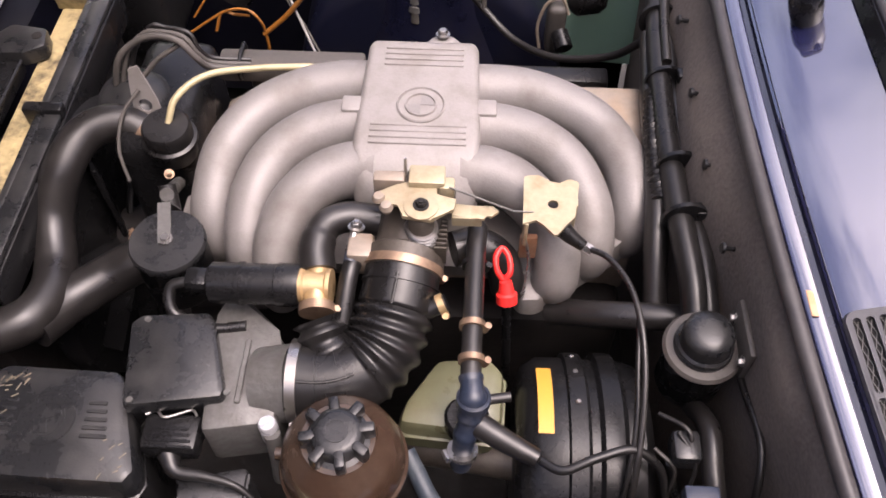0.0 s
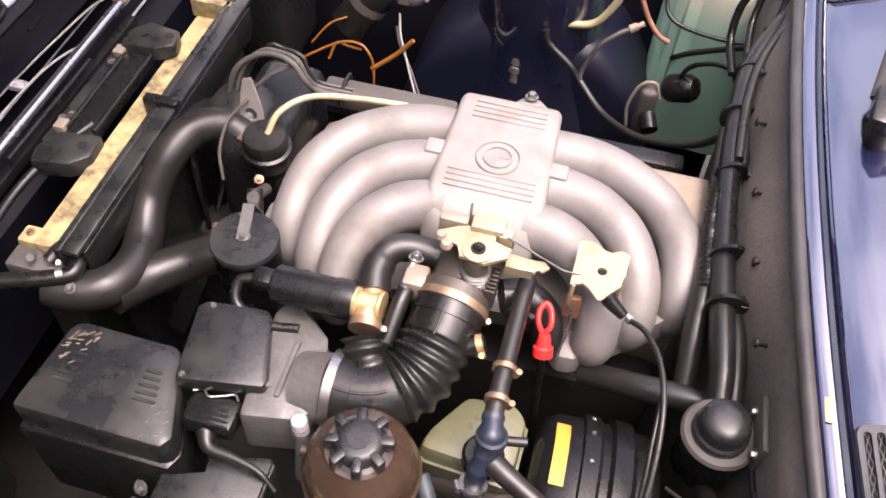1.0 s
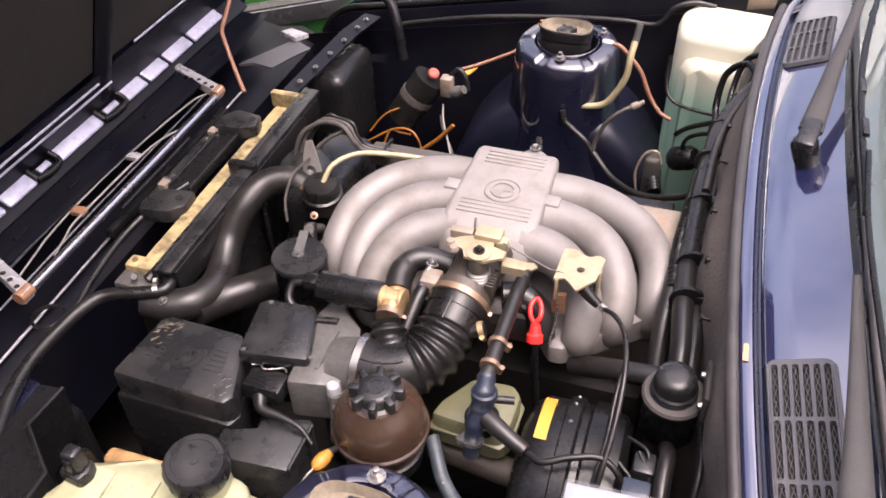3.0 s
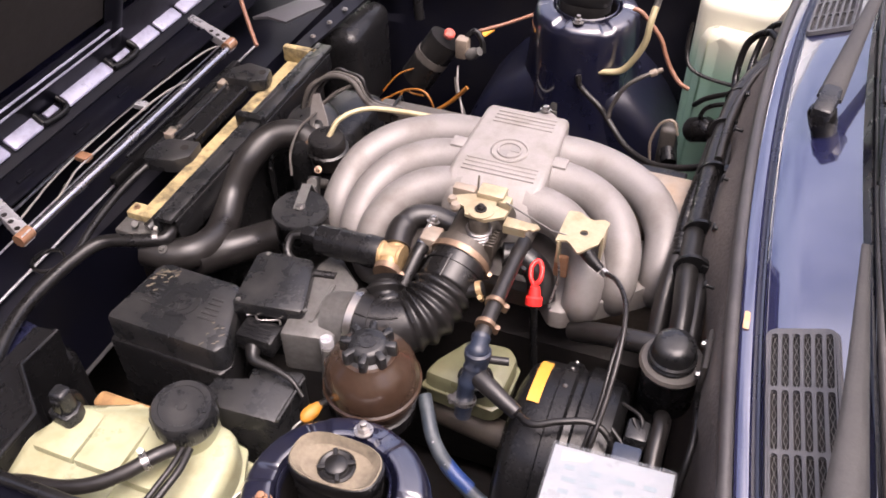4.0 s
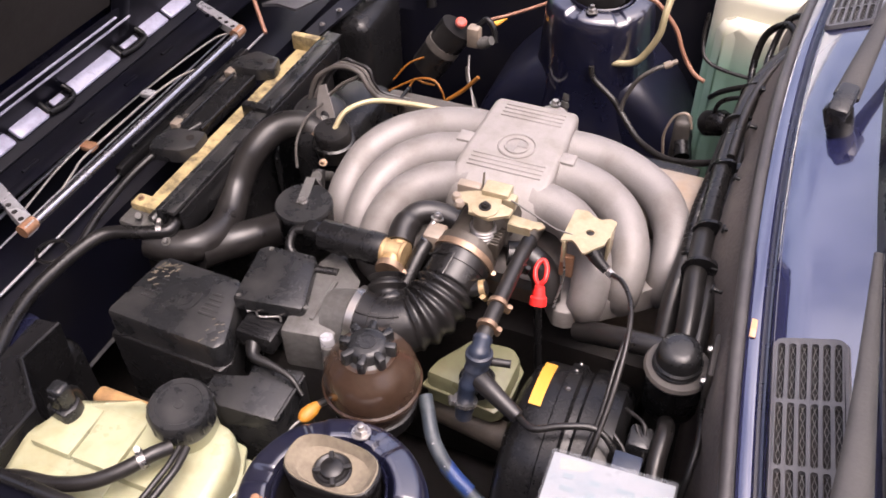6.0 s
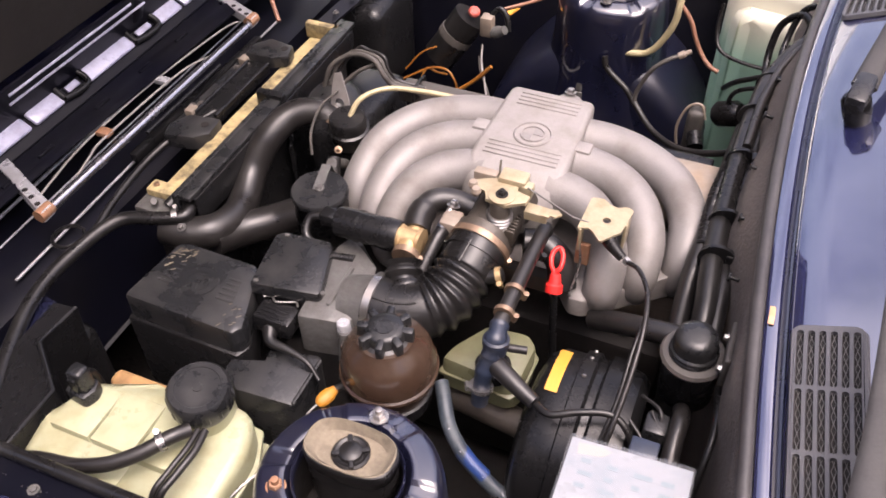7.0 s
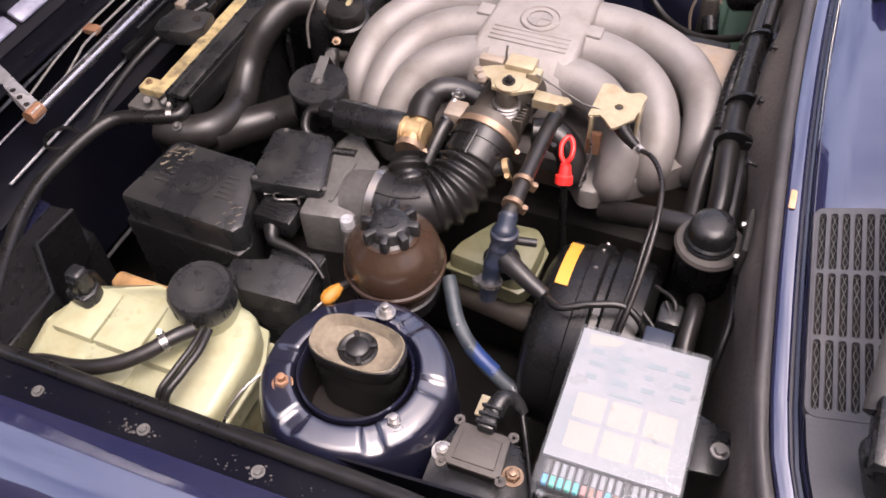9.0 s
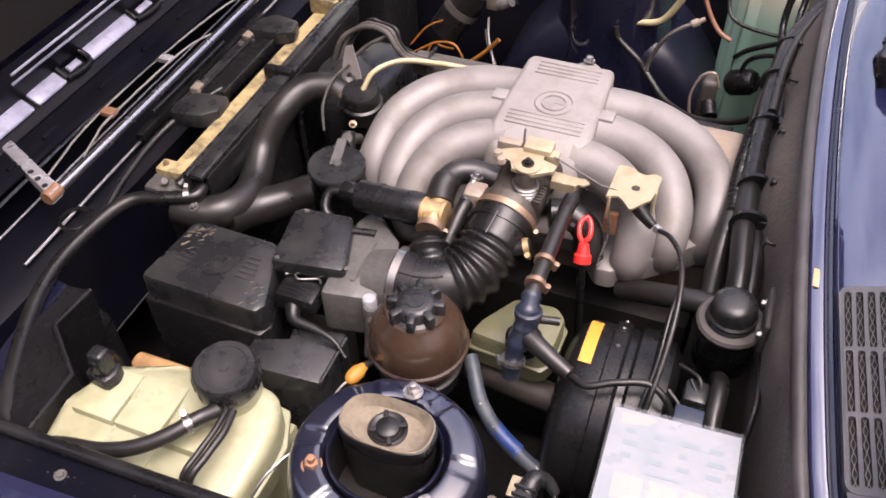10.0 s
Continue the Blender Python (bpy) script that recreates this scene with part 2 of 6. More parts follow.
def part(name, bm, mat, parent=None, label="", angle=40, origin=None):
    """Links a bmesh built in world places as one mesh object, under a thing or a part."""
    me = bpy.data.meshes.new(name)
    base = place_of(parent) if parent else Vector((0, 0, 0))
    off = Vector(origin) if origin else base
    bmesh.ops.translate(bm, verts=bm.verts[:], vec=-off)
    bmesh.ops.recalc_face_normals(bm, faces=bm.faces[:])
    bm.to_mesh(me)
    bm.free()
    me.polygons.foreach_set("use_smooth", [True] * len(me.polygons))
    me.set_sharp_from_angle(angle=radians(angle))
    me.materials.append(mat)
    ob = new(name, me)
    ob.location = off - base
    ob.parent = parent
    return tagged(ob, label)


def solo(name, bm, mat, label, category, group="", kind="", angle=40):
    """A thing of one mesh, its origin at its lowest middle."""
    lo = [min(v.co[i] for v in bm.verts) for i in range(3)]
    hi = [max(v.co[i] for v in bm.verts) for i in range(3)]
    ob = part(name, bm, mat, None, "", angle, ((lo[0] + hi[0]) / 2, (lo[1] + hi[1]) / 2, lo[2]))
    return tagged(ob, label, category, group, kind)


def box(lo, hi, bevel=0.004, seg=2, bm=None, m=None):
    bm = bm or bmesh.new()
    r = bmesh.ops.create_cube(bm, size=1)
    for v in r["verts"]:
        v.co = [(a + b) / 2 + c * (b - a) for a, b, c in zip(lo, hi, v.co)]
    vs = r["verts"]
    if bevel:
        es = list({e for v in vs for e in v.link_edges})
        r2 = bmesh.ops.bevel(bm, geom=es, offset=bevel, segments=seg, profile=0.5, affect="EDGES")
        vs = list({v for f in r2["faces"] for v in f.verts} | {v for v in vs if v.is_valid})
    if m is not None:
        bmesh.ops.transform(bm, matrix=m, verts=vs)
    return bm


def prism(pts, z0, z1, bevel=0.004, bm=None, lift=None):
    """A slab over a plan outline; lift(x, y) adds to the height of its top."""
    bm = bm or bmesh.new()
    low = [bm.verts.new((x, y, z0)) for x, y in pts]
    top = [bm.verts.new((x, y, z1 + (lift(x, y) if lift else 0))) for x, y in pts]
    bm.faces.new(low[::-1])
    f = bm.faces.new(top)
    n = len(pts)
    for i in range(n):
        bm.faces.new((low[i], low[(i + 1) % n], top[(i + 1) % n], top[i]))
    if bevel:
        es = list(f.edges) + [e for v in top for e in v.link_edges if e not in f.edges]
        bmesh.ops.bevel(bm, geom=list(set(es)), offset=bevel, segments=2, profile=0.5, affect="EDGES")
    return bm


def lathe(profile, at=(0, 0, 0), axis=(0, 0, 1), seg=32, bm=None, squash=(1, 1), caps=True):
    """Turns (radius, height) pairs about an axis through a place."""
    bm = bm or bmesh.new()
    m = Matrix.Translation(at) @ Vector((0, 0, 1)).rotation_difference(Vector(axis)).to_matrix().to_4x4()
    rings = []
    for r, h in profile:
        if r < 1e-6:
            rings.append([bm.verts.new(m @ Vector((0, 0, h)))])
        else:
            rings.append([bm.verts.new(m @ Vector((r * squash[0] * math.cos(2 * math.pi * i / seg), r * squash[1] * math.sin(2 * math.pi * i / seg), h))) for i in range(seg)])
    for a, b in zip(rings, rings[1:]):
        for i in range(seg):
            j = (i + 1) % seg
            q = [a[i % len(a)], a[j % len(a)], b[j % len(b)], b[i % len(b)]]
            q = list(dict.fromkeys(q))
            if len(q) > 2:
                bm.faces.new(q)
    for ring in (rings[0], rings[-1]):
        if caps and len(ring) > 2:
            bm.faces.new(ring)
    return bm


def glide(pts, n=8):
    """A smooth line through places."""
    p = [Vector(q) for q in pts]
    p = [p[0] * 2 - p[1]] + p + [p[-1] * 2 - p[-2]]
    out = []
    for i in range(1, len(p) - 2):
        a, b, c, d = p[i - 1:i + 3]
        for k in range(n):
            t = k / n
            out.append(0.5 * (2 * b + (c - a) * t + (2 * a - 5 * b + 4 * c - d) * t * t + (3 * b - a - 3 * c + d) * t ** 3))
    return out + [p[-2]]


def tube(pts, r, seg=14, n=8, bm=None, smooth=True, squash=1.0):
    """A tube along places; r is a number or a function of the share of the way."""
    bm = bm or bmesh.new()
    line = glide(pts, n) if smooth else [Vector(q) for q in pts]
    rad = r if callable(r) else (lambda s: r)
    up = Vector((0.03, 0.02, 1))
    rings = []
    side = None
    for i, p in enumerate(line):
        d = (line[min(i + 1, len(line) - 1)] - line[max(i - 1, 0)]).normalized()
        side = d.cross(up if side is None else d.cross(side) * -1).normalized() if side is None else (side - d * side.dot(d)).normalized()
        other = d.cross(side)
        k = rad(i / (len(line) - 1))
        rings.append([bm.verts.new(p + side * k * math.cos(2 * math.pi * j / seg) + other * k * squash * math.sin(2 * math.pi * j / seg)) for j in range(seg)])
    for a, b in zip(rings, rings[1:]):
        for j in range(seg):
            bm.faces.new((a[j], a[(j + 1) % seg], b[(j + 1) % seg], b[j]))
    bm.faces.new(rings[0])
    bm.faces.new(rings[-1])
    return bm


def rod(a, b, r, seg=16, bm=None):
    return tube([a, b], r, seg, 1, bm, False)


def band(a, b, r, width, seg=24):
    """A flat clamp band, with its screw, round the line a-b at its middle."""
    a, b = Vector(a), Vector(b)
    d = (b - a).normalized()
    mid = (a + b) / 2
    bm = lathe([(r, -width / 2), (r + 0.0015, -width / 2), (r + 0.0015, width / 2), (r, width / 2)], mid, d, seg)
    side = d.cross(Vector((0.3, -0.4, 1))).normalized()
    lathe([(0, -0.006), (0.0035, -0.006), (0.0035, 0.006), (0, 0.006)], mid + side * (r + 0.003), d.cross(side), 8, bm)
    return bm


def sheet(rows, thick=0.002):
    """A sheet through rows of places, given a thickness downwards along its normals."""
    bm = bmesh.new()
    grid = [[bm.verts.new(p) for p in row] for row in rows]
    for a, b in zip(grid, grid[1:]):
        for i in range(len(a) - 1):
            bm.faces.new((a[i], a[i + 1], b[i + 1], b[i]))
    bmesh.ops.recalc_face_normals(bm, faces=bm.faces[:])
    bmesh.ops.solidify(bm, geom=bm.faces[:], thickness=thick)
    return bm


def bolt(at, axis=(0, 0, 1), r=0.008, h=0.007, stud=0.006):
    bm = lathe([(r * 1.45, 0), (r * 1.45, 0.0015), (0, 0.0015)], at, axis, 20)
    lathe([(r, 0.0015), (r, h), (r * 0.85, h + 0.001), (0, h + 0.001)], at, axis, 6, bm)
    if stud:
        lathe([(r * 0.55, h), (r * 0.55, h + stud), (0, h + stud + 0.001)], at, axis, 12, bm)
    return bm


def holed(outline, hole, r, m, thick=0.002, n=28):
    """A flat plate in the local xy plane with a round hole through it."""
    bm = bmesh.new()
    hx, hy = hole
    rings = [[], []]
    for k in range(n):
        a = 2 * math.pi * k / n
        dx, dy = math.cos(a), math.sin(a)
        best = 1.0
        for (x0, y0), (x1, y1) in zip(outline, outline[1:] + outline[:1]):
            ex_, ey_ = x1 - x0, y1 - y0
            den = dx * ey_ - dy * ex_
            if abs(den) > 1e-9:
                t = ((x0 - hx) * ey_ - (y0 - hy) * ex_) / den
                u = ((x0 - hx) * dy - (y0 - hy) * dx) / den
                if t > 0 and -1e-6 <= u <= 1 + 1e-6:
                    best = min(best, t)
        rings[0].append((hx + dx * best, hy + dy * best))
        rings[1].append((hx + dx * r, hy + dy * r))
    top = [[bm.verts.new(m @ Vector((x, y, thick / 2))) for x, y in ring] for ring in rings]
    low = [[bm.verts.new(m @ Vector((x, y, -thick / 2))) for x, y in ring] for ring in rings]
    for k in range(n):
        j = (k + 1) % n
        bm.faces.new((top[0][k], top[0][j], top[1][j], top[1][k]))
        bm.faces.new((low[0][j], low[0][k], low[1][k], low[1][j]))
        bm.faces.new((top[0][j], top[0][k], low[0][k], low[0][j]))
        bm.faces.new((top[1][k], top[1][j], low[1][j], low[1][k]))
    return bm


# ---- structure ----
MID = 0.825                                     # the car's centre line


def flange_z(x):
    return 0.752 + 0.19 * (x + 0.368)


def lip_x(y):
    k = abs(y - MID)
    return 0.268 + 0.035 * (k / 0.53) ** 2 + (0.018 * ((k - 0.53) / 0.12) ** 2 if k > 0.53 else 0)


def lip_z(y):
    return 0.905 - 0.030 * (abs(y - MID) / 0.53 if y < MID else min(1.0, (y - MID) / 0.53)) ** 2


bm = bmesh.new()
bmesh.ops.create_grid(bm, x_segments=8, y_segments=8, size=300)
tagged(part("ground", bm, M["asphalt"]), "dark grey asphalt ground under the parked cars", "ground", kind="structure")


for nm, lo, hi in (("wall_south", (-9, -5.2, 0), (9, -5.0, 5.0)), ("wall_east", (8.8, -5.0, 0), (9.0, 9, 3.0))):
    tagged(part(nm, box(lo, hi, 0.02), M["brick"]), "dark rendered yard wall behind the cars", "wall", kind="structure")


def fender(side):
    """A wing: bolted flange with a rubber rail, crowned top, and the drop to the wheel arch."""
    y_of = (lambda y: y) if side < 0 else (lambda y: 2 * MID - y)
    xs = [-0.95 + 0.1 * i for i in range(28)] if side < 0 else [-0.70, -0.69, -0.67, -0.64, -0.60] + [-0.55 + 0.1 * i for i in range(24)]
    dip = lambda x: 0.11 * max(0.0, (-0.60 - x) / 0.10) ** 2 if side > 0 else 0.0
    last = 14
    t = thing("fender", (0.2, y_of(0.06), 0.0), "dark navy metallic front wing with dirty bolted inner flange", "car wing", "front wings")
    out = (lambda x: -0.024 - 0.03 * min(x, 0.0)) if side < 0 else (lambda x: 0.0)
    inn = (lambda x: -0.0215 - 0.055 * x - 0.35 * max(0.0, x) ** 2) if side < 0 else (lambda x: 0.0)
    mid = lambda x: (out(x) + inn(x)) / 2
    profile = [(0.118, 0.003), (0.10, 0.0025), (0.07, -0.001), (0.04, -0.012), (0.018, -0.035), (0.006, -0.075), (0.0, -0.15), (0.004, -0.3), (0.02, -0.55)]
    rows = [[(x, y_of(y + out(x)), max(0.02, min(flange_z(x), 0.90) + dz - dip(x))) for y, dz in profile] for x in xs]
    part("panel", sheet(rows, 0.0015), M["paint"], t)
    rows = [[(x, y_of(y + f(x)), flange_z(x) + dz - dip(x)) for y, dz, f in ((0.117, -0.004, out), (0.132, -0.006, mid), (0.158, -0.006, inn), (0.162, -0.012, inn), (0.163, -0.10, inn), (0.165, -0.42, inn))] for x in xs[1:last]]
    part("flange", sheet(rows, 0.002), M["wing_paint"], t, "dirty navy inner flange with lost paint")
    part("seal", tube([(x, y_of(0.1505 + inn(x)), flange_z(x) + 0.001 - dip(x)) for x in xs[2:last]], 0.0075, 10, 3), M["rubber"], t, "black rubber edge seal")
    rnd = random.Random(4)
    for x in (-0.372, -0.227, -0.091, 0.05):
        part("bolt", bolt((x, y_of(0.131 + mid(x)), flange_z(x) - 0.0055), r=0.0045, h=0.0025, stud=0), M["casting"], t)
    chips = bmesh.new()
    for n in range(150):
        x, y = rnd.uniform(-0.45, 0.15), rnd.uniform(0.120, 0.138)
        s = rnd.uniform(0.0002, 0.0008)
        if n > 60:
            x, y = rnd.choice((-0.37, -0.25, -0.225, -0.12, -0.09, 0.04, 0.06)) + rnd.gauss(0, 0.010), 0.130 + rnd.gauss(0, 0.004)
            s = rnd.uniform(0.0004, 0.0016)
        turn_a = rnd.uniform(0, 6.28)
        ring = [(x + s * rnd.uniform(0.5, 2.0) * math.cos(turn_a + a), y + mid(x) + s * rnd.uniform(0.5, 1.3) * math.sin(turn_a + a)) for a in (0.0, 0.9, 1.9, 2.8, 3.7, 4.6, 5.5)]
        vs = [chips.verts.new((px, y_of(py), flange_z(px) - 0.0048)) for px, py in ring]
        chips.faces.new(vs)
    tagged(part("paint_chips", chips, M["casting"], t, "pale flakes of lost paint"), kind="stuff")
    return t


fender(-1)
fender(1)

# cowl: lip, groove and sloping panel to the windscreen
YS = [0.10 + 0.05 * i for i in range(30)]
cowl = thing("cowl", (0.34, MID, 0.86), "navy painted cowl panel below the windscreen, reflecting sky", "car body panel")


def cowl_rows(prof):
    return [[(lip_x(y) + dx, y, lip_z(y) + dz) for dx, dz in prof] for y in YS]


part("lip", sheet(cowl_rows([(0.004, -0.014), (0.004, 0.002), (0.007, 0.0045), (0.016, 0.006), (0.0185, 0.003)]), 0.002), M["paint"], cowl)
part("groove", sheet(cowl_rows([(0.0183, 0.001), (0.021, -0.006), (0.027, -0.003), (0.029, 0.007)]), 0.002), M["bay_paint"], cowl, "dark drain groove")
part("panel", sheet(cowl_rows([(0.0270, 0.004), (0.031, 0.0080), (0.06, 0.0190), (0.09, 0.0304), (0.118, 0.0410), (0.122, 0.036)]), 0.002), M["paint"], cowl)
SLOPE = math.atan2(0.022, 0.058)
bend = [(lip_x(1.36) - 0.003, 1.36, 0.872), (0.344, 1.41, 0.873), (0.346, 1.455, 0.874), (0.332, 1.483, 0.875), (0.30, 1.4965, 0.873), (0.26, 1.4995, 0.8725), (0.235, 1.4995, 0.868)]
rim = [(lip_x(1.36) + 0.014, 1.36, 0.880), (0.372, 1.42, 0.882), (0.385, 1.475, 0.886), (0.385, 1.52, 0.890), (0.35, 1.536, 0.891), (0.28, 1.536, 0.881), (0.235, 1.536, 0.8695)]
part("corner", sheet([[p, tuple(0.6 * u + 0.4 * v for u, v in zip(p, q)), tuple(0.25 * u + 0.75 * v for u, v in zip(p, q)), q] for p, q in zip(bend, rim)], 0.002), M["paint"], cowl, "rounded corner into the wing")
part("corner_seal", tube(bend, 0.0075, 10, 4), M["seal"], cowl, "grey rubber seal round the corner")
part("corner_wall", sheet([[p, (p[0] - 0.004, p[1] - 0.002, p[2] - 0.08), (p[0] - 0.004, p[1] - 0.002, 0.60)] for p in bend], 0.002), M["wing_paint"], cowl)

# firewall with its insulation, and the seal on its top edge
fire = thing("firewall", (0.27, MID, 0.3), "black felt insulated firewall with plastic studs", "firewall", kind="structure")
rows = []
for y in YS:
    x = lip_x(y)
    k = 0.014 * max(0.0, min(1.0, (y - 0.58) / 0.08))
    wave = 0.004 * math.sin(y * 23) + 0.003 * math.sin(y * 51)
    rows.append([(x + 0.002, y, lip_z(y) - 0.014), (x - 0.008 + wave, y, lip_z(y) - 0.03), (x - 0.010 - k + wave, y, lip_z(y) - 0.06), (x - 0.010 - k * 1.6 + wave, y, lip_z(y) - 0.11), (x - 0.006 - k, y, 0.65), (x, y, 0.25)])
part("insulation", sheet(rows, 0.006), M["felt"], fire)
part("seal", tube([(lip_x(y) - 0.003, y, lip_z(y) - 0.003) for y in YS[1:-3]], 0.0075, 10, 3), M["seal"], fire, "grey rubber bonnet seal")
for y in (0.60, 0.70, 0.80, 0.92, 1.02, 1.12):
    x = lip_x(y) - 0.022
    part("stud", lathe([(0.0025, 0), (0.0025, 0.010), (0.006, 0.0105), (0.005, 0.013), (0, 0.013)], (x + 0.004, y, lip_z(y) - 0.055), (-1, 0, 0.15), 10), M["black"], fire)

# inner wing sheets and the floor of the bay
for side in (-1, 1):
    y_of = (lambda y: y) if side < 0 else (lambda y: 2 * MID - y)
    rows = []
    for i in range(26):
        x = -0.75 + 0.042 * i
        bulge = 0.05 * math.exp(-((x + 0.05) / 0.24) ** 2)
        rows.append([(x, y_of(0.166), flange_z(x) - 0.05), (x, y_of(0.17), flange_z(x) - 0.11), (x, y_of(0.185 + bulge), 0.60), (x, y_of(0.21 + bulge), 0.45), (x, y_of(0.24 + bulge), 0.25)])
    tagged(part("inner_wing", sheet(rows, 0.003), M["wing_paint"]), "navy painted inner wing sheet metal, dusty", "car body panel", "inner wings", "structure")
rows = []
for i in range(19):
    a = math.pi * (0.04 + 0.92 * i / 18)
    x, h = -0.07 - 0.235 * math.cos(a), math.sin(a)
    rows.append([(x, y, 0.40 + k * h) for y, k in ((1.49, 0.285), (1.40, 0.280), (1.31, 0.270), (1.285, 0.262), (1.268, 0.243), (1.262, 0.215), (1.255, 0.0))])
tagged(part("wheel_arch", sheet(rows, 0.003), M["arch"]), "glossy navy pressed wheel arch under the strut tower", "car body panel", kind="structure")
tagged(part("bay_floor", box((-0.85, 0.15, 0.16), (0.32, 1.5, 0.20), 0.004), M["block"]), "dark oily undertray of the engine bay", "undertray", kind="structure")


def strut_tower(cy, flip, lift=0.0):
    """A pressed strut tower with ribbed top ring, three studs and the rubber mount."""
    c = Vector((-0.068, cy, 0.763 + lift))
    t = thing("strut_tower", (c.x, cy, 0.45), "navy pressed-steel strut tower with ribbed ring top", "strut tower", "strut towers")
    lean = (0, 0.05 * flip, 1)
    bm = lathe([(0.155, -0.30), (0.125, -0.20), (0.108, -0.10), (0.103, -0.030), (0.1015, -0.022), (0.1, -0.015), (0.098, -0.0095), (0.095, -0.0062), (0.091, -0.0044), (0.086, -0.0030), (0.080, -0.0016), (0.074, -0.0004), (0.069, 0.0004), (0.066, 0.0), (0.0635, -0.003), (0.061, -0.008), (0.058, -0.014), (0.056, -0.03), (0.055, -0.080), (0, -0.080)], c, lean, 180)
    for v in bm.verts:
        # six raised pads pressed into the ring, with soft radial valleys between them
        d = v.co - c
        r = math.hypot(d.x, d.y)
        if d.z > -0.035 and r > 0.05:
            u = ((math.atan2(d.y, d.x) - 0.22) / (2 * math.pi) * 6) % 1.0
            across = min(1.0, max(0.0, min(u + 0.015, 0.835 - u) / 0.075))
            along = min(1.0, max(0.0, (r - 0.0605) / 0.007)) * min(1.0, max(0.0, (0.1005 - r) / 0.010))
            rise = across * across * (3 - 2 * across) * along * along * (3 - 2 * along)
            v.co.z += 0.0048 * rise
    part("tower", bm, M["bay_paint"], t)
    # dark liner that paints the deep shade between ring and mount
    part("recess", lathe([(0.0560, -0.006), (0.0545, -0.070), (0.0, -0.0705)], c, lean, 48, None, (1, 1), False), M["block"], t, "near-black liner for the shade round the mount")
    part("collar", lathe([(0.060, -0.004), (0.060, 0.003), (0.0583, 0.005), (0.0566, 0.003), (0.0564, -0.01)], c, lean, 48, None, (1, 1), False), M["bay_paint"], t)
    for a in (90, 214, 326):
        p = c + Vector((0.074 * math.cos(radians(a)), 0.074 * flip * math.sin(radians(a)), 0.0032))
        part("stud_nut", bolt(p, lean, 0.0075, 0.007, 0.007), M["rust"] if a == 214 else M["steel"], t, "rusty nut" if a == 214 else "")
    mc = c + Vector((-0.002, 0.014 * flip, 0.004 + lift * 0.8))

    def oval(bm):
        for v in bm.verts:
            d = v.co - mc
            a = math.atan2(d.y, d.x)
            k = (abs(math.cos(a)) ** 2.8 + abs(math.sin(a)) ** 2.8) ** (-1 / 2.8)
            u, w = d.x * k * 1.04, d.y * k * 0.62
            v.co = mc + Vector((u, w, d.z))
        return bm

    mount = part("mount", oval(lathe([(0.044, -0.072), (0.047, -0.02), (0.047, 0.0), (0.0455, 0.003), (0.048, 0.006), (0.049, 0.020), (0.048, 0.0255), (0.0455, 0.027), (0.042, 0.022), (0.036, 0.015), (0.018, 0.012), (0, 0.012)], mc, (0, 0, 1), 48)), M["rubber"], t, "black rubber strut mount")
    part("dust_plate", oval(lathe([(0, 0.0128), (0.018, 0.0128), (0.036, 0.0158), (0.0422, 0.0230), (0.0450, 0.0276), (0.0470, 0.0274), (0.0455, 0.0283), (0.0420, 0.0240), (0.036, 0.0168), (0.018, 0.0136), (0, 0.0136)], mc, (0, 0, 1), 48)), M["dust_rubber"], mount, "tan dust on the mount")
    bm = lathe([(0.020, 0.012), (0.0205, 0.0165), (0.018, 0.0185), (0.0155, 0.0165), (0.013, 0.0165), (0.012, 0.0205), (0.009, 0.0225), (0, 0.0225)], mc, (0, 0, 1), 24)
    for k in range(4):
        box((0.009, -0.0028, 0.012), (0.0202, 0.0028, 0.0208), 0.001, 1, bm, Matrix.Translation(mc) @ Matrix.Rotation(k * math.pi / 2 + 0.5, 4, "Z"))
    part("cap", bm, M["rubber"], mount, "black four-lug plastic cap")
    return t


strut_tower(0.256, 1)
strut_tower(1.350, -1, 0.012)


# ---- engine ----
blk = thing("engine_block", (-0.06, 0.86, 0.2), "oily dark engine block with brown-stained valve cover", "engine")
part("block", box((-0.34, 0.66, 0.22), (0.20, 0.98, 0.60), 0.02), M["block"], blk)
part("head", box((-0.33, 0.72, 0.58), (0.205, 0.97, 0.66), 0.012), M["head"], blk, "oil-stained grey cylinder head")
cover = part("valve_cover", box((-0.30, 0.80, 0.66), (0.215, 0.905, 0.735), 0.02, 4, None), M["head"], blk, "oil-stained grey valve cover")
part("rear_cover", box((0.11, 0.80, 0.70), (0.215, 0.895, 0.772), 0.012, 3), M["head"], blk, "oil-stained rear cover")
part("fuel_rail", box((-0.30, 0.985, 0.655), (0.19, 1.015, 0.690), 0.004), M["black"], blk, "black wiring rail")
part("rail_cover", box((-0.315, 0.915, 0.735), (-0.13, 0.950, 0.762), 0.005), M["dusty"], blk, "dusty black cable duct")
part("duct_clip", tube([(-0.285, 0.912, 0.745), (-0.285, 0.912, 0.766), (-0.285, 0.952, 0.767), (-0.285, 0.954, 0.745)], 0.003, 8, 2), M["black"], blk)

manifold = thing("intake_manifold", (-0.05, 0.78, 0.68), "cast aluminium intake manifold with six curved runners", "intake manifold")
CX = -0.0505


def runner(pts, flip, wide):
    line = [(CX + (CX - x) * wide * 1.045 if flip else CX + (x - CX) * wide, y + (0.028 * max(0.0, (0.765 - z) / 0.065) if flip else 0.0), z) for x, y, z in pts]
    part("runner", tube(line, lambda s: 0.0325 - 0.0075 * min(1, s * 1.5), 26, 8), M["alu"], manifold, "", 80)


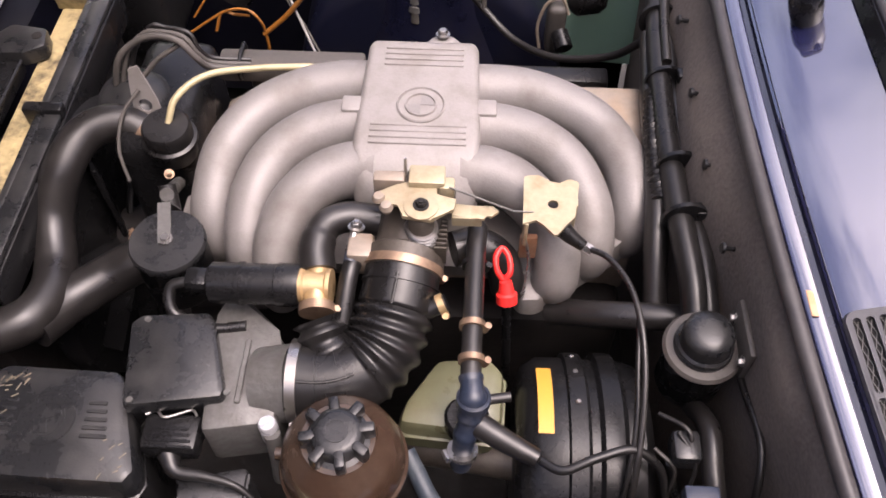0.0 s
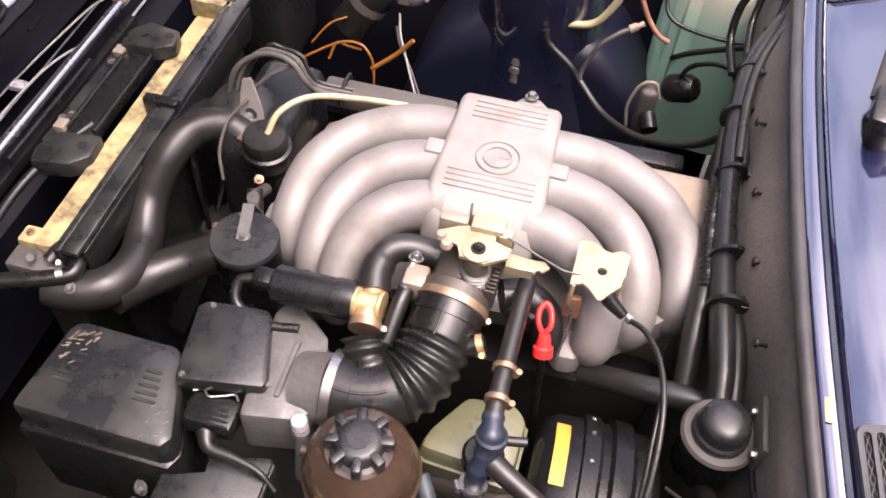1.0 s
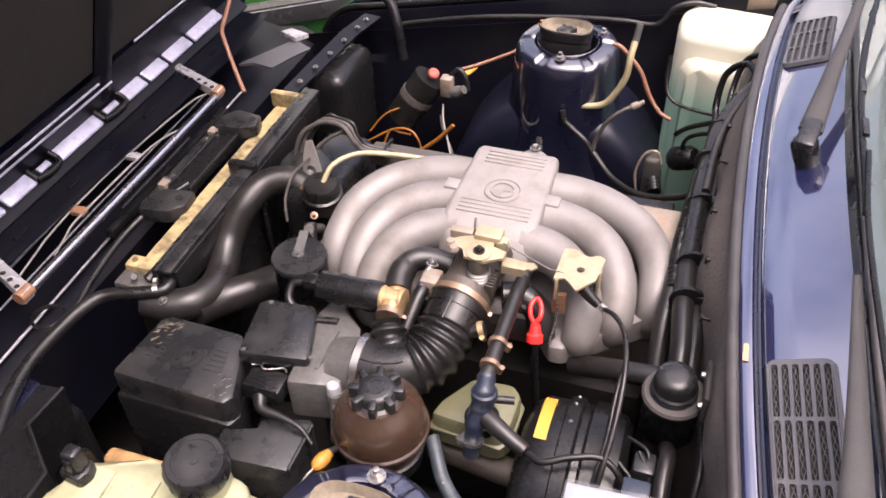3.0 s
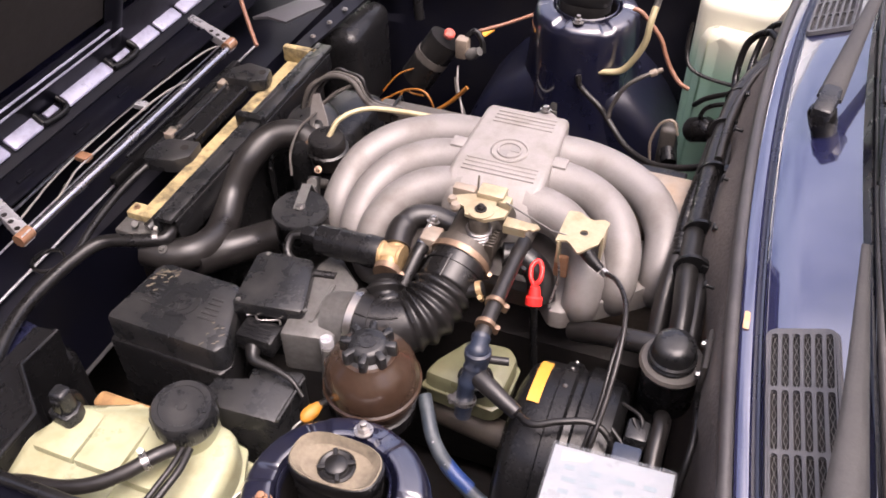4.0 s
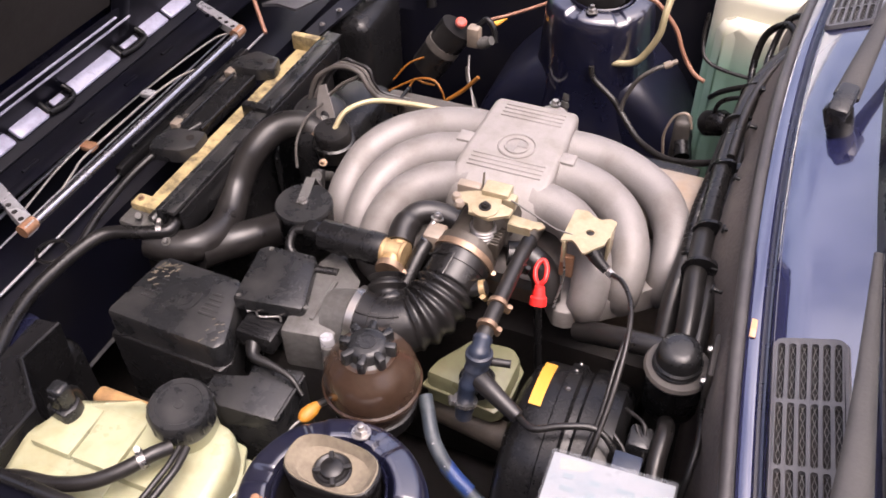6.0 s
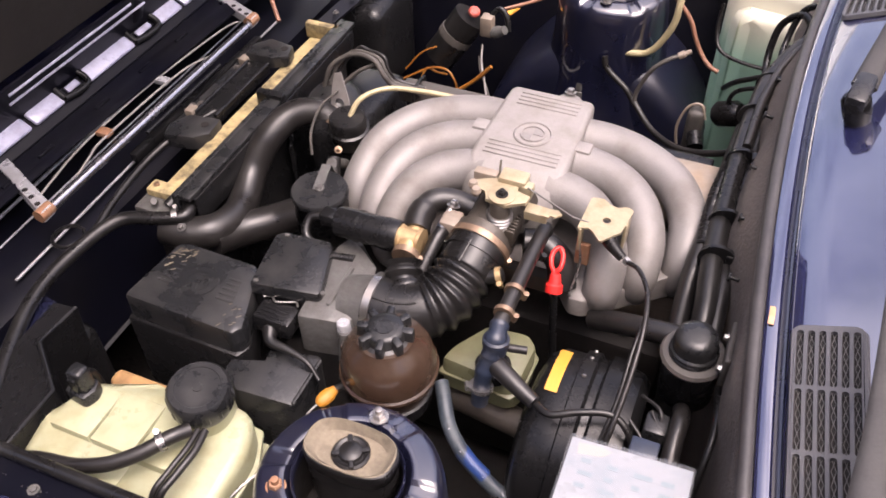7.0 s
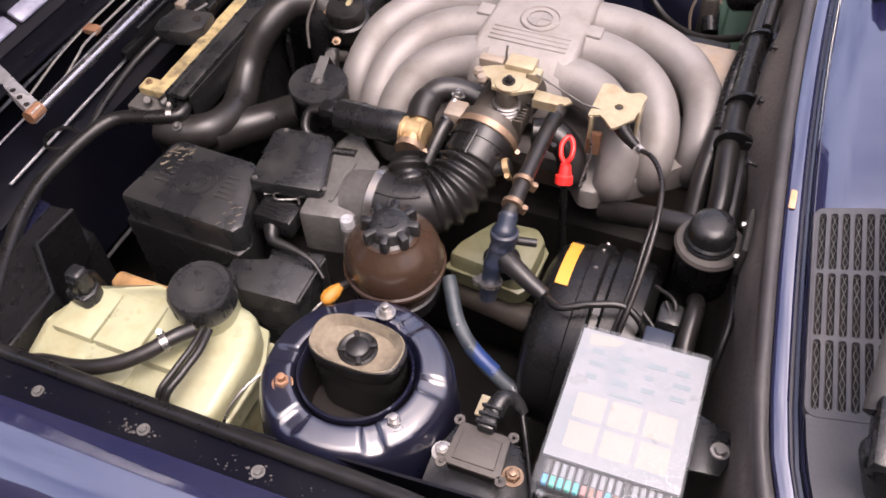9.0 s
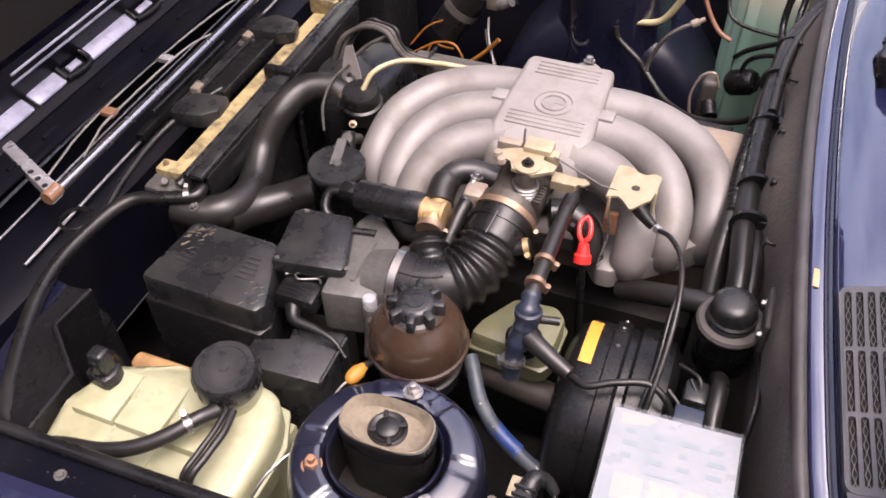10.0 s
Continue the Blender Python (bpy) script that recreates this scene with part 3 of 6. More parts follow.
for flip in (False, True):
    runner([(-0.09, 0.858, 0.786), (-0.14, 0.860, 0.786), (-0.185, 0.848, 0.784), (-0.230, 0.818, 0.778), (-0.258, 0.768, 0.768), (-0.265, 0.712, 0.748), (-0.263, 0.690, 0.722), (-0.261, 0.690, 0.70)], flip, 1.065)
    runner([(-0.09, 0.794, 0.789), (-0.13, 0.794, 0.789), (-0.165, 0.782, 0.787), (-0.198, 0.752, 0.780), (-0.217, 0.708, 0.766), (-0.221, 0.668, 0.744), (-0.219, 0.654, 0.722), (-0.217, 0.656, 0.70)], flip, 1.075)
    runner([(-0.09, 0.729, 0.789), (-0.115, 0.729, 0.789), (-0.142, 0.716, 0.786), (-0.166, 0.688, 0.777), (-0.179, 0.655, 0.760), (-0.181, 0.628, 0.738), (-0.180, 0.620, 0.722), (-0.178, 0.626, 0.70)], flip, 1.12)


def rounded(cx, half, z0, z1, r, n=5):
    """A rounded upright section: (x, z) pairs."""
    out = []
    for qx, qz, a0 in ((cx + half - r, z1 - r, 0), (cx - half + r, z1 - r, 90), (cx - half + 0.004, z0 + 0.004, 180), (cx + half - 0.004, z0 + 0.004, 270)):
        rr = r if a0 < 100 else 0.004
        out += [(qx + rr * math.cos(radians(a0 + 90 * k / n)), qz + rr * math.sin(radians(a0 + 90 * k / n))) for k in range(n + 1)]
    return out


bm = bmesh.new()
rings = []
for y, half, zt, r in ((0.680, 0.050, 0.776, 0.030), (0.684, 0.058, 0.788, 0.028), (0.692, 0.0635, 0.799, 0.024), (0.704, 0.0665, 0.8105, 0.018), (0.718, 0.068, 0.8190, 0.013), (0.732, 0.0685, 0.8235, 0.010), (0.755, 0.0685, 0.8252, 0.009), (0.80, 0.067, 0.8262, 0.009), (0.86, 0.065, 0.8272, 0.009), (0.890, 0.064, 0.8272, 0.009), (0.898, 0.062, 0.825, 0.009), (0.901, 0.057, 0.820, 0.009)):
    rings.append([bm.verts.new((x, y, z)) for x, z in rounded(-0.052, half, 0.745, zt, r)])
for p, q in zip(rings, rings[1:]):
    for k in range(len(p)):
        bm.faces.new((p[k], p[(k + 1) % len(p)], q[(k + 1) % len(p)], q[k]))
bm.faces.new(rings[0])
bm.faces.new(rings[-1])
part("plenum", bm, M["plenum"], manifold, "pale cast plenum box", 70)
part("boss", lathe([(0.030, -0.02), (0.028, 0.0), (0.016, 0.012), (0.008, 0.014), (0, 0.014)], (-0.03, 0.905, 0.806), (0, 0.2, 1), 20), M["plenum"], manifold)
part("boss_bolt", bolt((-0.031, 0.915, 0.822), (0, 0.2, 1), 0.006, 0.006, 0), M["steel"], manifold)
for x0, x1 in ((-0.138, -0.114), (0.010, 0.034)):
    part("tab", box((x0, 0.786, 0.802), (x1, 0.810, 0.823), 0.003), M["plenum"], manifold)
for k in range(4):
    y = 0.737 + 0.0085 * k
    part("rib", box((-0.103, y, 0.8190), (0.001, y + 0.0042, 0.8258 + 0.0003 * k), 0.0008, 1), M["plenum"], manifold)
for k in range(4):
    y = 0.855 + 0.009 * k
    part("rib", box((-0.095, y, 0.820), (-0.005, y + 0.004, 0.8288), 0.0008, 1), M["plenum"], manifold)
badge = part("badge", lathe([(0.027, -0.002), (0.027, 0.0018), (0.0255, 0.0030), (0.024, 0.0004), (0.0178, 0.0004), (0.0172, 0.0028), (0.0158, 0.0028), (0.0152, 0.0004), (0, 0.0006)], (-0.050, 0.794, 0.8255), (0, 0, 1), 40), M["plenum"], manifold, "round embossed emblem")
for k in (0, 2):
    bm = bmesh.new()
    a0 = k * math.pi / 2
    prism([(-0.050, 0.794)] + [(-0.050 + 0.0145 * math.cos(a0 + i * math.pi / 12), 0.794 + 0.0145 * math.sin(a0 + i * math.pi / 12)) for i in range(7)], 0.8250, 0.8268, 0, bm)
    part("quarter", bm, M["alu"], badge)
part("flange_web", prism([(0.222, 0.726), (0.224, 0.760), (0.10, 0.80), (-0.20, 0.80), (-0.325, 0.745), (-0.325, 0.715), (-0.235, 0.640), (-0.17, 0.605), (-0.14, 0.66), (0.03, 0.66), (0.066, 0.612), (0.084, 0.612), (0.17, 0.680)], 0.694, 0.716, 0.005, None, lambda x, y: 0.10 * max(0, x - 0.0)), M["alu"], manifold)

throttle = thing("throttle_valve_unit", (-0.05, 0.65, 0.74), "grey throttle body with cream zinc linkage plates", "throttle body")
ax = Vector((0.012, 0.085, 0.02)).normalized()
part("housing", lathe([(0.038, -0.01), (0.040, 0.0), (0.040, 0.012), (0.034, 0.016), (0.034, 0.06), (0.038, 0.064), (0.038, 0.09)], (-0.057, 0.612, 0.778), ax, 36), M["oily"], throttle)
part("shaft_boss", lathe([(0.013, 0), (0.013, 0.05), (0.010, 0.054), (0, 0.054)], (-0.04, 0.632, 0.785), (0, 0, 1), 20), M["oily"], throttle)
for k in range(5):
    part("spring_coil", lathe([(0.0155, -0.0016), (0.0172, 0), (0.0155, 0.0016)], (-0.04, 0.632, 0.798 + 0.0052 * k), (0.06, 0, 1), 24), M["steel"], throttle)
lever = part("lever", prism([(-0.058, 0.626), (-0.030, 0.622), (-0.014, 0.634), (-0.008, 0.636), (-0.006, 0.650), (-0.026, 0.654), (-0.027, 0.684), (-0.052, 0.686), (-0.054, 0.668), (-0.066, 0.666), (-0.085, 0.655), (-0.082, 0.644), (-0.062, 0.640)], 0.839, 0.8435, 0.001), M["zinc"], throttle, "cream zinc throttle lever")
part("washer", lathe([(0.017, 0), (0.017, 0.002), (0.012, 0.003), (0, 0.003)], (-0.040, 0.638, 0.8435), (0, 0, 1), 24), M["zinc"], lever)
part("nut", bolt((-0.040, 0.638, 0.8462), (0, 0, 1), 0.0055, 0.005, 0.003), M["block"], lever, "dark oily nut")
part("upright_plate", box((-0.090, 0.668, 0.815), (-0.058, 0.682, 0.846), 0.003), M["head"], throttle, "dull grey upright")
part("end_plate", box((-0.054, 0.662, 0.830), (-0.018, 0.686, 0.851), 0.002), M["zinc"], throttle)
part("stop_screw", rod((-0.058, 0.680, 0.842), (-0.058, 0.684, 0.862), 0.0016, 8), M["steel"], throttle)
for k in range(7):
    part("side_fin", box((-0.026 + 0.001 * k, 0.612 + 0.0055 * k, 0.785), (-0.014, 0.6145 + 0.0055 * k, 0.812), 0.0006, 1), M["oily"], throttle)
part("side_block", box((-0.024, 0.660, 0.828), (-0.008, 0.676, 0.846), 0.003), M["zinc"], throttle)
for p in ((-0.082, 0.648, 0.842), (-0.074, 0.637, 0.842)):
    part("ball_joint", lathe([(0.0, -0.006), (0.005, -0.005), (0.007, 0), (0.005, 0.005), (0, 0.006)], p, (0, 0, 1), 16), M["head"], throttle)
part("arm", prism([(-0.010, 0.640), (0.022, 0.637), (0.024, 0.642), (0.029, 0.640), (0.037, 0.648), (0.030, 0.655), (0.020, 0.652), (-0.010, 0.656)], 0.826, 0.829, 0.001), M["zinc"], throttle)
part("arm_flange", box((-0.010, 0.6375, 0.815), (0.020, 0.640, 0.8285), 0.0008, 1), M["zinc"], throttle)
part("rod", rod((-0.014, 0.662, 0.846), (0.05, 0.646, 0.832), 0.0011, 8), M["casting"], throttle)
part("rod_end", rod((0.05, 0.646, 0.832), (0.075, 0.650, 0.826), 0.0008, 6), M["steel"], throttle)
part("port", rod((-0.085, 0.668, 0.782), (-0.060, 0.662, 0.785), 0.011), M["oily"], throttle)
part("switch_body", box((-0.114, 0.606, 0.772), (-0.088, 0.636, 0.802), 0.004), M["head"], throttle, "dirty beige throttle switch")
part("side_elbow", tube([(-0.008, 0.640, 0.772), (0.018, 0.648, 0.770), (0.042, 0.640, 0.756), (0.052, 0.625, 0.725)], 0.019, 18), M["rubber"], throttle, "black rubber elbow")

bracket = thing("cable_bracket", (0.09, 0.66, 0.70), "cream zinc throttle cable bracket on the manifold", "cable bracket")
part("plate", holed([(0.060, 0.632), (0.072, 0.640), (0.080, 0.634), (0.092, 0.620), (0.104, 0.636), (0.112, 0.645), (0.118, 0.690), (0.108, 0.694), (0.098, 0.688), (0.088, 0.690), (0.078, 0.698), (0.062, 0.696)], (0.0905, 0.660), 0.0052, Matrix.Translation((0, 0, 0.826)), 0.003, 72), M["zinc"], bracket)
part("leg", box((0.062, 0.634, 0.790), (0.066, 0.650, 0.826), 0.001), M["zinc"], bracket)
part("side_leg", box((0.112, 0.66, 0.785), (0.116, 0.69, 0.826), 0.001), M["zinc"], bracket)
part("stay", tube([(0.064, 0.640, 0.800), (0.070, 0.630, 0.770), (0.066, 0.606, 0.735)], 0.0016, 8), M["steel"], bracket)
part("foot", box((0.060, 0.640, 0.760), (0.078, 0.648, 0.795), 0.002), M["rust"], bracket, "rusty foot")
cable = thing("throttle_cable", (0.17, 0.45, 0.6), "black throttle cable with grey sheath", "cable")
part("ferrule", tube([(0.098, 0.640, 0.818), (0.108, 0.634, 0.811), (0.122, 0.628, 0.803)], lambda s: 0.010 - 0.004 * s, 16), M["rubber"], cable)
part("end_nut", lathe([(0.0055, 0), (0.0055, 0.008), (0, 0.008)], (0.124, 0.628, 0.802), (0.8, -0.4, -0.25), 6), M["steel"], cable)
part("sheath", tube([(0.126, 0.627, 0.801), (0.146, 0.610, 0.808), (0.164, 0.572, 0.812), (0.172, 0.52, 0.805), (0.172, 0.46, 0.775), (0.165, 0.40, 0.72), (0.16, 0.37, 0.62)], 0.0032, 10), M["hose"], cable)

part("second_sheath", tube([(0.170, 0.545, 0.806), (0.167, 0.50, 0.795), (0.166, 0.45, 0.766), (0.158, 0.40, 0.716), (0.153, 0.37, 0.62)], 0.0026, 10), M["rubber"], cable)
dip = thing("dipstick", (0.05, 0.60, 0.66), "bright red dipstick handle beside the manifold", "dipstick")
part("loop", tube([(0.045, 0.606, 0.768), (0.038, 0.612, 0.776), (0.036, 0.624, 0.784), (0.042, 0.632, 0.788), (0.049, 0.625, 0.784), (0.051, 0.612, 0.776), (0.045, 0.606, 0.768)], 0.0032, 10), M["red"], dip)
part("grip", lathe([(0.0, -0.004), (0.011, -0.004), (0.011, 0.006), (0.0085, 0.008), (0.0065, 0.02), (0, 0.022)], (0.049, 0.594, 0.752), (-0.1, 0.5, 0.8), 20), M["red"], dip)
part("tube", rod((0.049, 0.593, 0.749), (0.06, 0.60, 0.55), 0.005), M["black"], dip)

# idle valve and its hoses
icv = thing("idle_valve", (-0.18, 0.575, 0.745), "black idle control valve with brass body", "idle valve")
part("solenoid", lathe([(0.0, 0), (0.018, 0.0), (0.021, 0.003), (0.021, 0.03), (0.0222, 0.031), (0.0222, 0.035), (0.021, 0.036), (0.021, 0.07), (0.0222, 0.071), (0.0222, 0.09), (0.021, 0.094), (0, 0.094)], (-0.252, 0.588, 0.772), (0.99, -0.03, 0.05), 32), M["black"], icv)
part("brass_body", lathe([(0, 0), (0.018, 0), (0.018, 0.004), (0.016, 0.006), (0.016, 0.026), (0.018, 0.028), (0.018, 0.032), (0, 0.032)], (-0.159, 0.585, 0.777), (0.99, -0.03, 0.05), 28), M["brass"], icv, "brass valve body")
part("neck", rod((-0.141, 0.565, 0.775), (-0.143, 0.606, 0.781), 0.0135, 20), M["brass"], icv)
part("clamp", band((-0.139, 0.553, 0.774), (-0.140, 0.565, 0.776), 0.0165, 0.009), M["copper"], icv)
part("connector", box((-0.276, 0.577, 0.764), (-0.250, 0.599, 0.784), 0.004), M["black"], icv)
part("lead", tube([(-0.274, 0.588, 0.772), (-0.292, 0.582, 0.768), (-0.288, 0.562, 0.752), (-0.25, 0.552, 0.742), (-0.215, 0.556, 0.742)], 0.006, 12), M["rubber"], icv)
solo("idle_hose", tube([(-0.143, 0.600, 0.780), (-0.147, 0.625, 0.786), (-0.140, 0.652, 0.790), (-0.118, 0.664, 0.789), (-0.086, 0.664, 0.784)], lambda s: 0.0185 if s < 0.35 else 0.0165, 20), M["hose"], "black moulded rubber elbow hose from the idle valve", "hose")
solo("vacuum_hose", tube([(-0.104, 0.622, 0.785), (-0.110, 0.60, 0.785), (-0.114, 0.57, 0.77), (-0.118, 0.54, 0.75)], 0.0095, 14), M["rubber"], "short black vacuum hose beside the throttle", "hose")

boot = thing("intake_boot", (-0.09, 0.54, 0.69), "black ribbed rubber intake boot between air meter and throttle", "intake hose")
curve = [(-0.162, 0.500, 0.736), (-0.128, 0.500, 0.736), (-0.098, 0.510, 0.739), (-0.076, 0.532, 0.746), (-0.066, 0.560, 0.757), (-0.060, 0.590, 0.769), (-0.0575, 0.612, 0.777)]


def bellows(s):
    return 0.0385 + (0.0028 * math.cos((s - 0.38) / 0.34 * 4.5 * 2 * math.pi) if 0.38 < s < 0.72 else 0.0)


part("boot", tube(curve, bellows, 36, 16), M["rubber"], boot, "", 75)
for k in (0.14, 0.26, 0.86):
    p = glide(curve, 16)
    i = int(k * (len(p) - 1))
    d = (p[i + 1] - p[i]).normalized()
    part("rib", lathe([(0.0380, -0.0012), (0.0402, -0.001), (0.0402, 0.001), (0.0380, 0.0012)], p[i], d, 36), M["rubber"], boot)
for s0, s1, side in ((0.02, 0.34, 0.4), (0.74, 0.97, -0.2)):
    p = glide(curve, 16)
    seg = p[int(s0 * (len(p) - 1)):int(s1 * (len(p) - 1)):6]
    part("seam", tube([q + Vector((0.010 * side, -0.018, 0.0345)) for q in seg], 0.0016, 8, 3), M["rubber"], boot)
part("branch", tube([(-0.118, 0.515, 0.745), (-0.130, 0.532, 0.762), (-0.138, 0.548, 0.772)], lambda s: 0.0225 + (0.0028 * math.cos(s * 18.8)), 24, 10), M["rubber"], boot, "ribbed branch to the idle valve")
part("throttle_clamp", band((-0.0585, 0.606, 0.775), (-0.0575, 0.613, 0.777), 0.0400, 0.009, 40), M["copper"], boot, "coppery band clamp")
part("meter_clamp", band((-0.160, 0.500, 0.736), (-0.151, 0.500, 0.736), 0.0400, 0.010, 40), M["steel"], boot, "bright steel band clamp")

breather = thing("breather_pipe", (0.017, 0.57, 0.72), "thin black crankcase breather pipe with clamps", "hose")
part("pipe", tube([(0.017, 0.652, 0.790), (0.0165, 0.645, 0.797), (0.015, 0.60, 0.795), (0.014, 0.52, 0.790), (0.014, 0.485, 0.786)], 0.0098, 18), M["hose"], breather)
for y in (0.605, 0.535, 0.498):
    part("clamp", band((0.014, y, 0.791), (0.014, y + 0.006, 0.7915), 0.0112, 0.006, 20), M["copper"] if y < 0.6 else M["black"], breather)
tee = thing("hose_tee", (0.015, 0.45, 0.69), "blue-black plastic hose tee above the brake reservoir", "hose fitting")
part("body", tube([(0.014, 0.487, 0.786), (0.016, 0.468, 0.782), (0.014, 0.456, 0.760), (0.010, 0.446, 0.735), (0.008, 0.440, 0.690)], lambda s: 0.0105 + 0.0025 * math.exp(-((s - 0.3) / 0.12) ** 2) + 0.0012 * (1 if int(s * 14) % 3 == 0 else 0), 20, 10), M["blue_plastic"], tee)
part("cup", lathe([(0.010, -0.022), (0.0135, -0.010), (0.0135, 0.000), (0.0160, 0.002), (0.0160, 0.010), (0.0135, 0.012), (0.010, 0.009), (0, 0.009)], (0.017, 0.466, 0.774), (0, 0.1, 1), 24), M["blue_plastic"], tee)
part("side_hose", tube([(0.022, 0.455, 0.752), (0.04, 0.445, 0.75), (0.062, 0.435, 0.745), (0.078, 0.428, 0.742)], lambda s: 0.0125 - 0.004 * s, 16), M["hose"], tee)
part("spigot", rod((0.02, 0.472, 0.765), (0.052, 0.478, 0.765), 0.005), M["hose"], tee)
part("clamp", band((0.009, 0.443, 0.722), (0.009, 0.441, 0.715), 0.0135, 0.005, 20), M["steel"], tee)

brake_res = thing("brake_fluid_reservoir", (0.0, 0.50, 0.62), "yellow-green brake fluid reservoir on the master cylinder", "brake reservoir")
part("tank", prism([(-0.058, 0.474), (0.036, 0.466), (0.048, 0.482), (0.050, 0.535), (0.035, 0.552), (-0.02, 0.548), (-0.05, 0.50)], 0.652, 0.706, 0.010), M["brake_tank"], brake_res)
part("seam", prism([(-0.061, 0.471), (0.038, 0.463), (0.051, 0.481), (0.053, 0.537), (0.036, 0.555), (-0.022, 0.551), (-0.053, 0.50)], 0.676, 0.680, 0.001), M["brake_tank"], brake_res)
part("cap", lathe([(0.02, 0.0), (0.022, 0.002), (0.022, 0.018), (0.019, 0.021), (0, 0.021)], (0.012, 0.475, 0.706), (0, 0, 1), 28), M["black"], brake_res)
part("master_cylinder", rod((-0.06, 0.49, 0.618), (0.07, 0.47, 0.622), 0.019, 20), M["oily"], brake_res, "brown oily master cylinder")

booster = thing("brake_booster", (0.13, 0.47, 0.45), "black round brake servo drum with yellow label", "brake servo")
part("drum", lathe([(0, 0.0), (0.085, 0.0), (0.105, 0.008), (0.114, 0.022), (0.115, 0.048), (0.120, 0.050), (0.121, 0.066), (0.116, 0.070), (0.115, 0.078), (0.122, 0.082), (0.122, 0.100), (0.114, 0.106), (0.112, 0.122), (0.10, 0.132), (0, 0.135)], (0.062, 0.472, 0.616), (1, 0, 0), 64), M["black"], booster)
rows = [[(x, 0.472 + 0.1160 * math.sin(a), 0.616 + 0.1160 * math.cos(a)) for x in (0.081, 0.096)] for a in [(-0.12 + 0.09 * i) for i in range(9)]]
part("label", sheet(rows, 0.0004), M["yellow"], booster, "yellow warning label")
for a in (0.15, 0.5, 0.8):
    part("bead", lathe([(0, 0), (0.003, 0), (0.002, 0.002), (0, 0.002)], (0.120, 0.472 + 0.121 * math.sin(a), 0.616 + 0.121 * math.cos(a)), (0, math.sin(a), math.cos(a)), 8), M["steel"], booster)
solo("servo_cable", tube([(0.078, 0.428, 0.742), (0.10, 0.415, 0.748), (0.13, 0.425, 0.755), (0.165, 0.435, 0.755), (0.19, 0.425, 0.74), (0.20, 0.41, 0.71)], 0.0042, 10), M["rubber"], "thin black cable crossing the brake servo", "cable")
solo("vacuum_pipe", tube([(0.10, 0.62, 0.69), (0.15, 0.60, 0.72), (0.20, 0.59, 0.735), (0.25, 0.585, 0.74)], 0.0145, 16), M["hose"], "dark vacuum pipe running to the firewall", "hose")

solenoid = thing("vent_solenoid", (0.23, 0.525, 0.70), "domed grey-black solenoid cap on firewall bracket", "solenoid")
part("cap", lathe([(0, 0.0365), (0.012, 0.036), (0.0195, 0.034), (0.023, 0.030), (0.024, 0.026), (0.0245, 0.014), (0.027, 0.012), (0.027, 0.009), (0.0255, 0.008), (0.0275, 0.006), (0.0275, 0.0), (0, 0)], (0.230, 0.525, 0.790), (-0.02, -0.06, 1), 36), M["black_lid"], solenoid)
part("skirt", lathe([(0.030, -0.012), (0.035, -0.006), (0.0375, 0.0), (0.035, 0.004), (0.027, 0.006), (0, 0.006)], (0.231, 0.526, 0.787), (-0.02, -0.06, 1), 36), M["dusty"], solenoid, "dusty grey flange")
part("body", lathe([(0.028, -0.075), (0.032, -0.07), (0.032, -0.01), (0, -0.01)], (0.231, 0.526, 0.787), (-0.02, -0.06, 1), 28), M["black"], solenoid)
part("bracket", box((0.262, 0.500, 0.775), (0.269, 0.562, 0.820), 0.003), M["dusty"], solenoid, "dusty grey bracket")
for y in (0.506, 0.553):
    part("bolt", bolt((0.262, y, 0.80), (-1, 0, 0), 0.004, 0.004, 0), M["steel"], solenoid)
part("bridge", box((0.245, 0.515, 0.776), (0.266, 0.545, 0.784), 0.002), M["black"], solenoid)

for k, (p, q) in enumerate((((0.185, 0.44, 0.75), (0.198, 0.405, 0.70)), ((0.205, 0.45, 0.765), (0.212, 0.40, 0.71)), ((0.19, 0.47, 0.76), (0.215, 0.43, 0.745)))):
    mid = ((p[0] + q[0]) / 2 + 0.012, (p[1] + q[1]) / 2, (p[2] + q[2]) / 2 + 0.014)
    solo("servo_wire", tube([p, mid, q], 0.0022, 8), M["hose"] if k != 1 else M["rubber"], "thin loose wire behind the brake servo", "wire", "loose wires")
solo("sensor_block", box((0.20, 0.425, 0.735), (0.226, 0.455, 0.762), 0.005), M["black_lid"], "small black plug block behind the servo", "plug")
nut = thing("throttle_fitting", (-0.10, 0.60, 0.76), "small steel and green vacuum fitting by the throttle", "fitting")
part("stem", rod((-0.112, 0.612, 0.792), (-0.108, 0.640, 0.800), 0.005), M["steel"], nut)
part("green_collar", lathe([(0.007, 0), (0.007, 0.010), (0.005, 0.012), (0, 0.012)], (-0.1105, 0.606, 0.790), (0.1, 0.9, 0.3), 16), M["blue_plastic"], nut)
part("hex", bolt((-0.107, 0.642, 0.801), (0.1, 0.3, 0.9), 0.006, 0.006, 0.003), M["steel"], nut)
side_port = thing("boot_port", (-0.02, 0.56, 0.74), "coppery clamp and stub on the intake boot", "hose fitting")
part("stub", rod((-0.035, 0.565, 0.768), (-0.012, 0.572, 0.776), 0.009), M["rubber"], side_port)
part("clamp", band((-0.020, 0.570, 0.773), (-0.014, 0.572, 0.775), 0.0095, 0.007, 20), M["brass"], side_port)

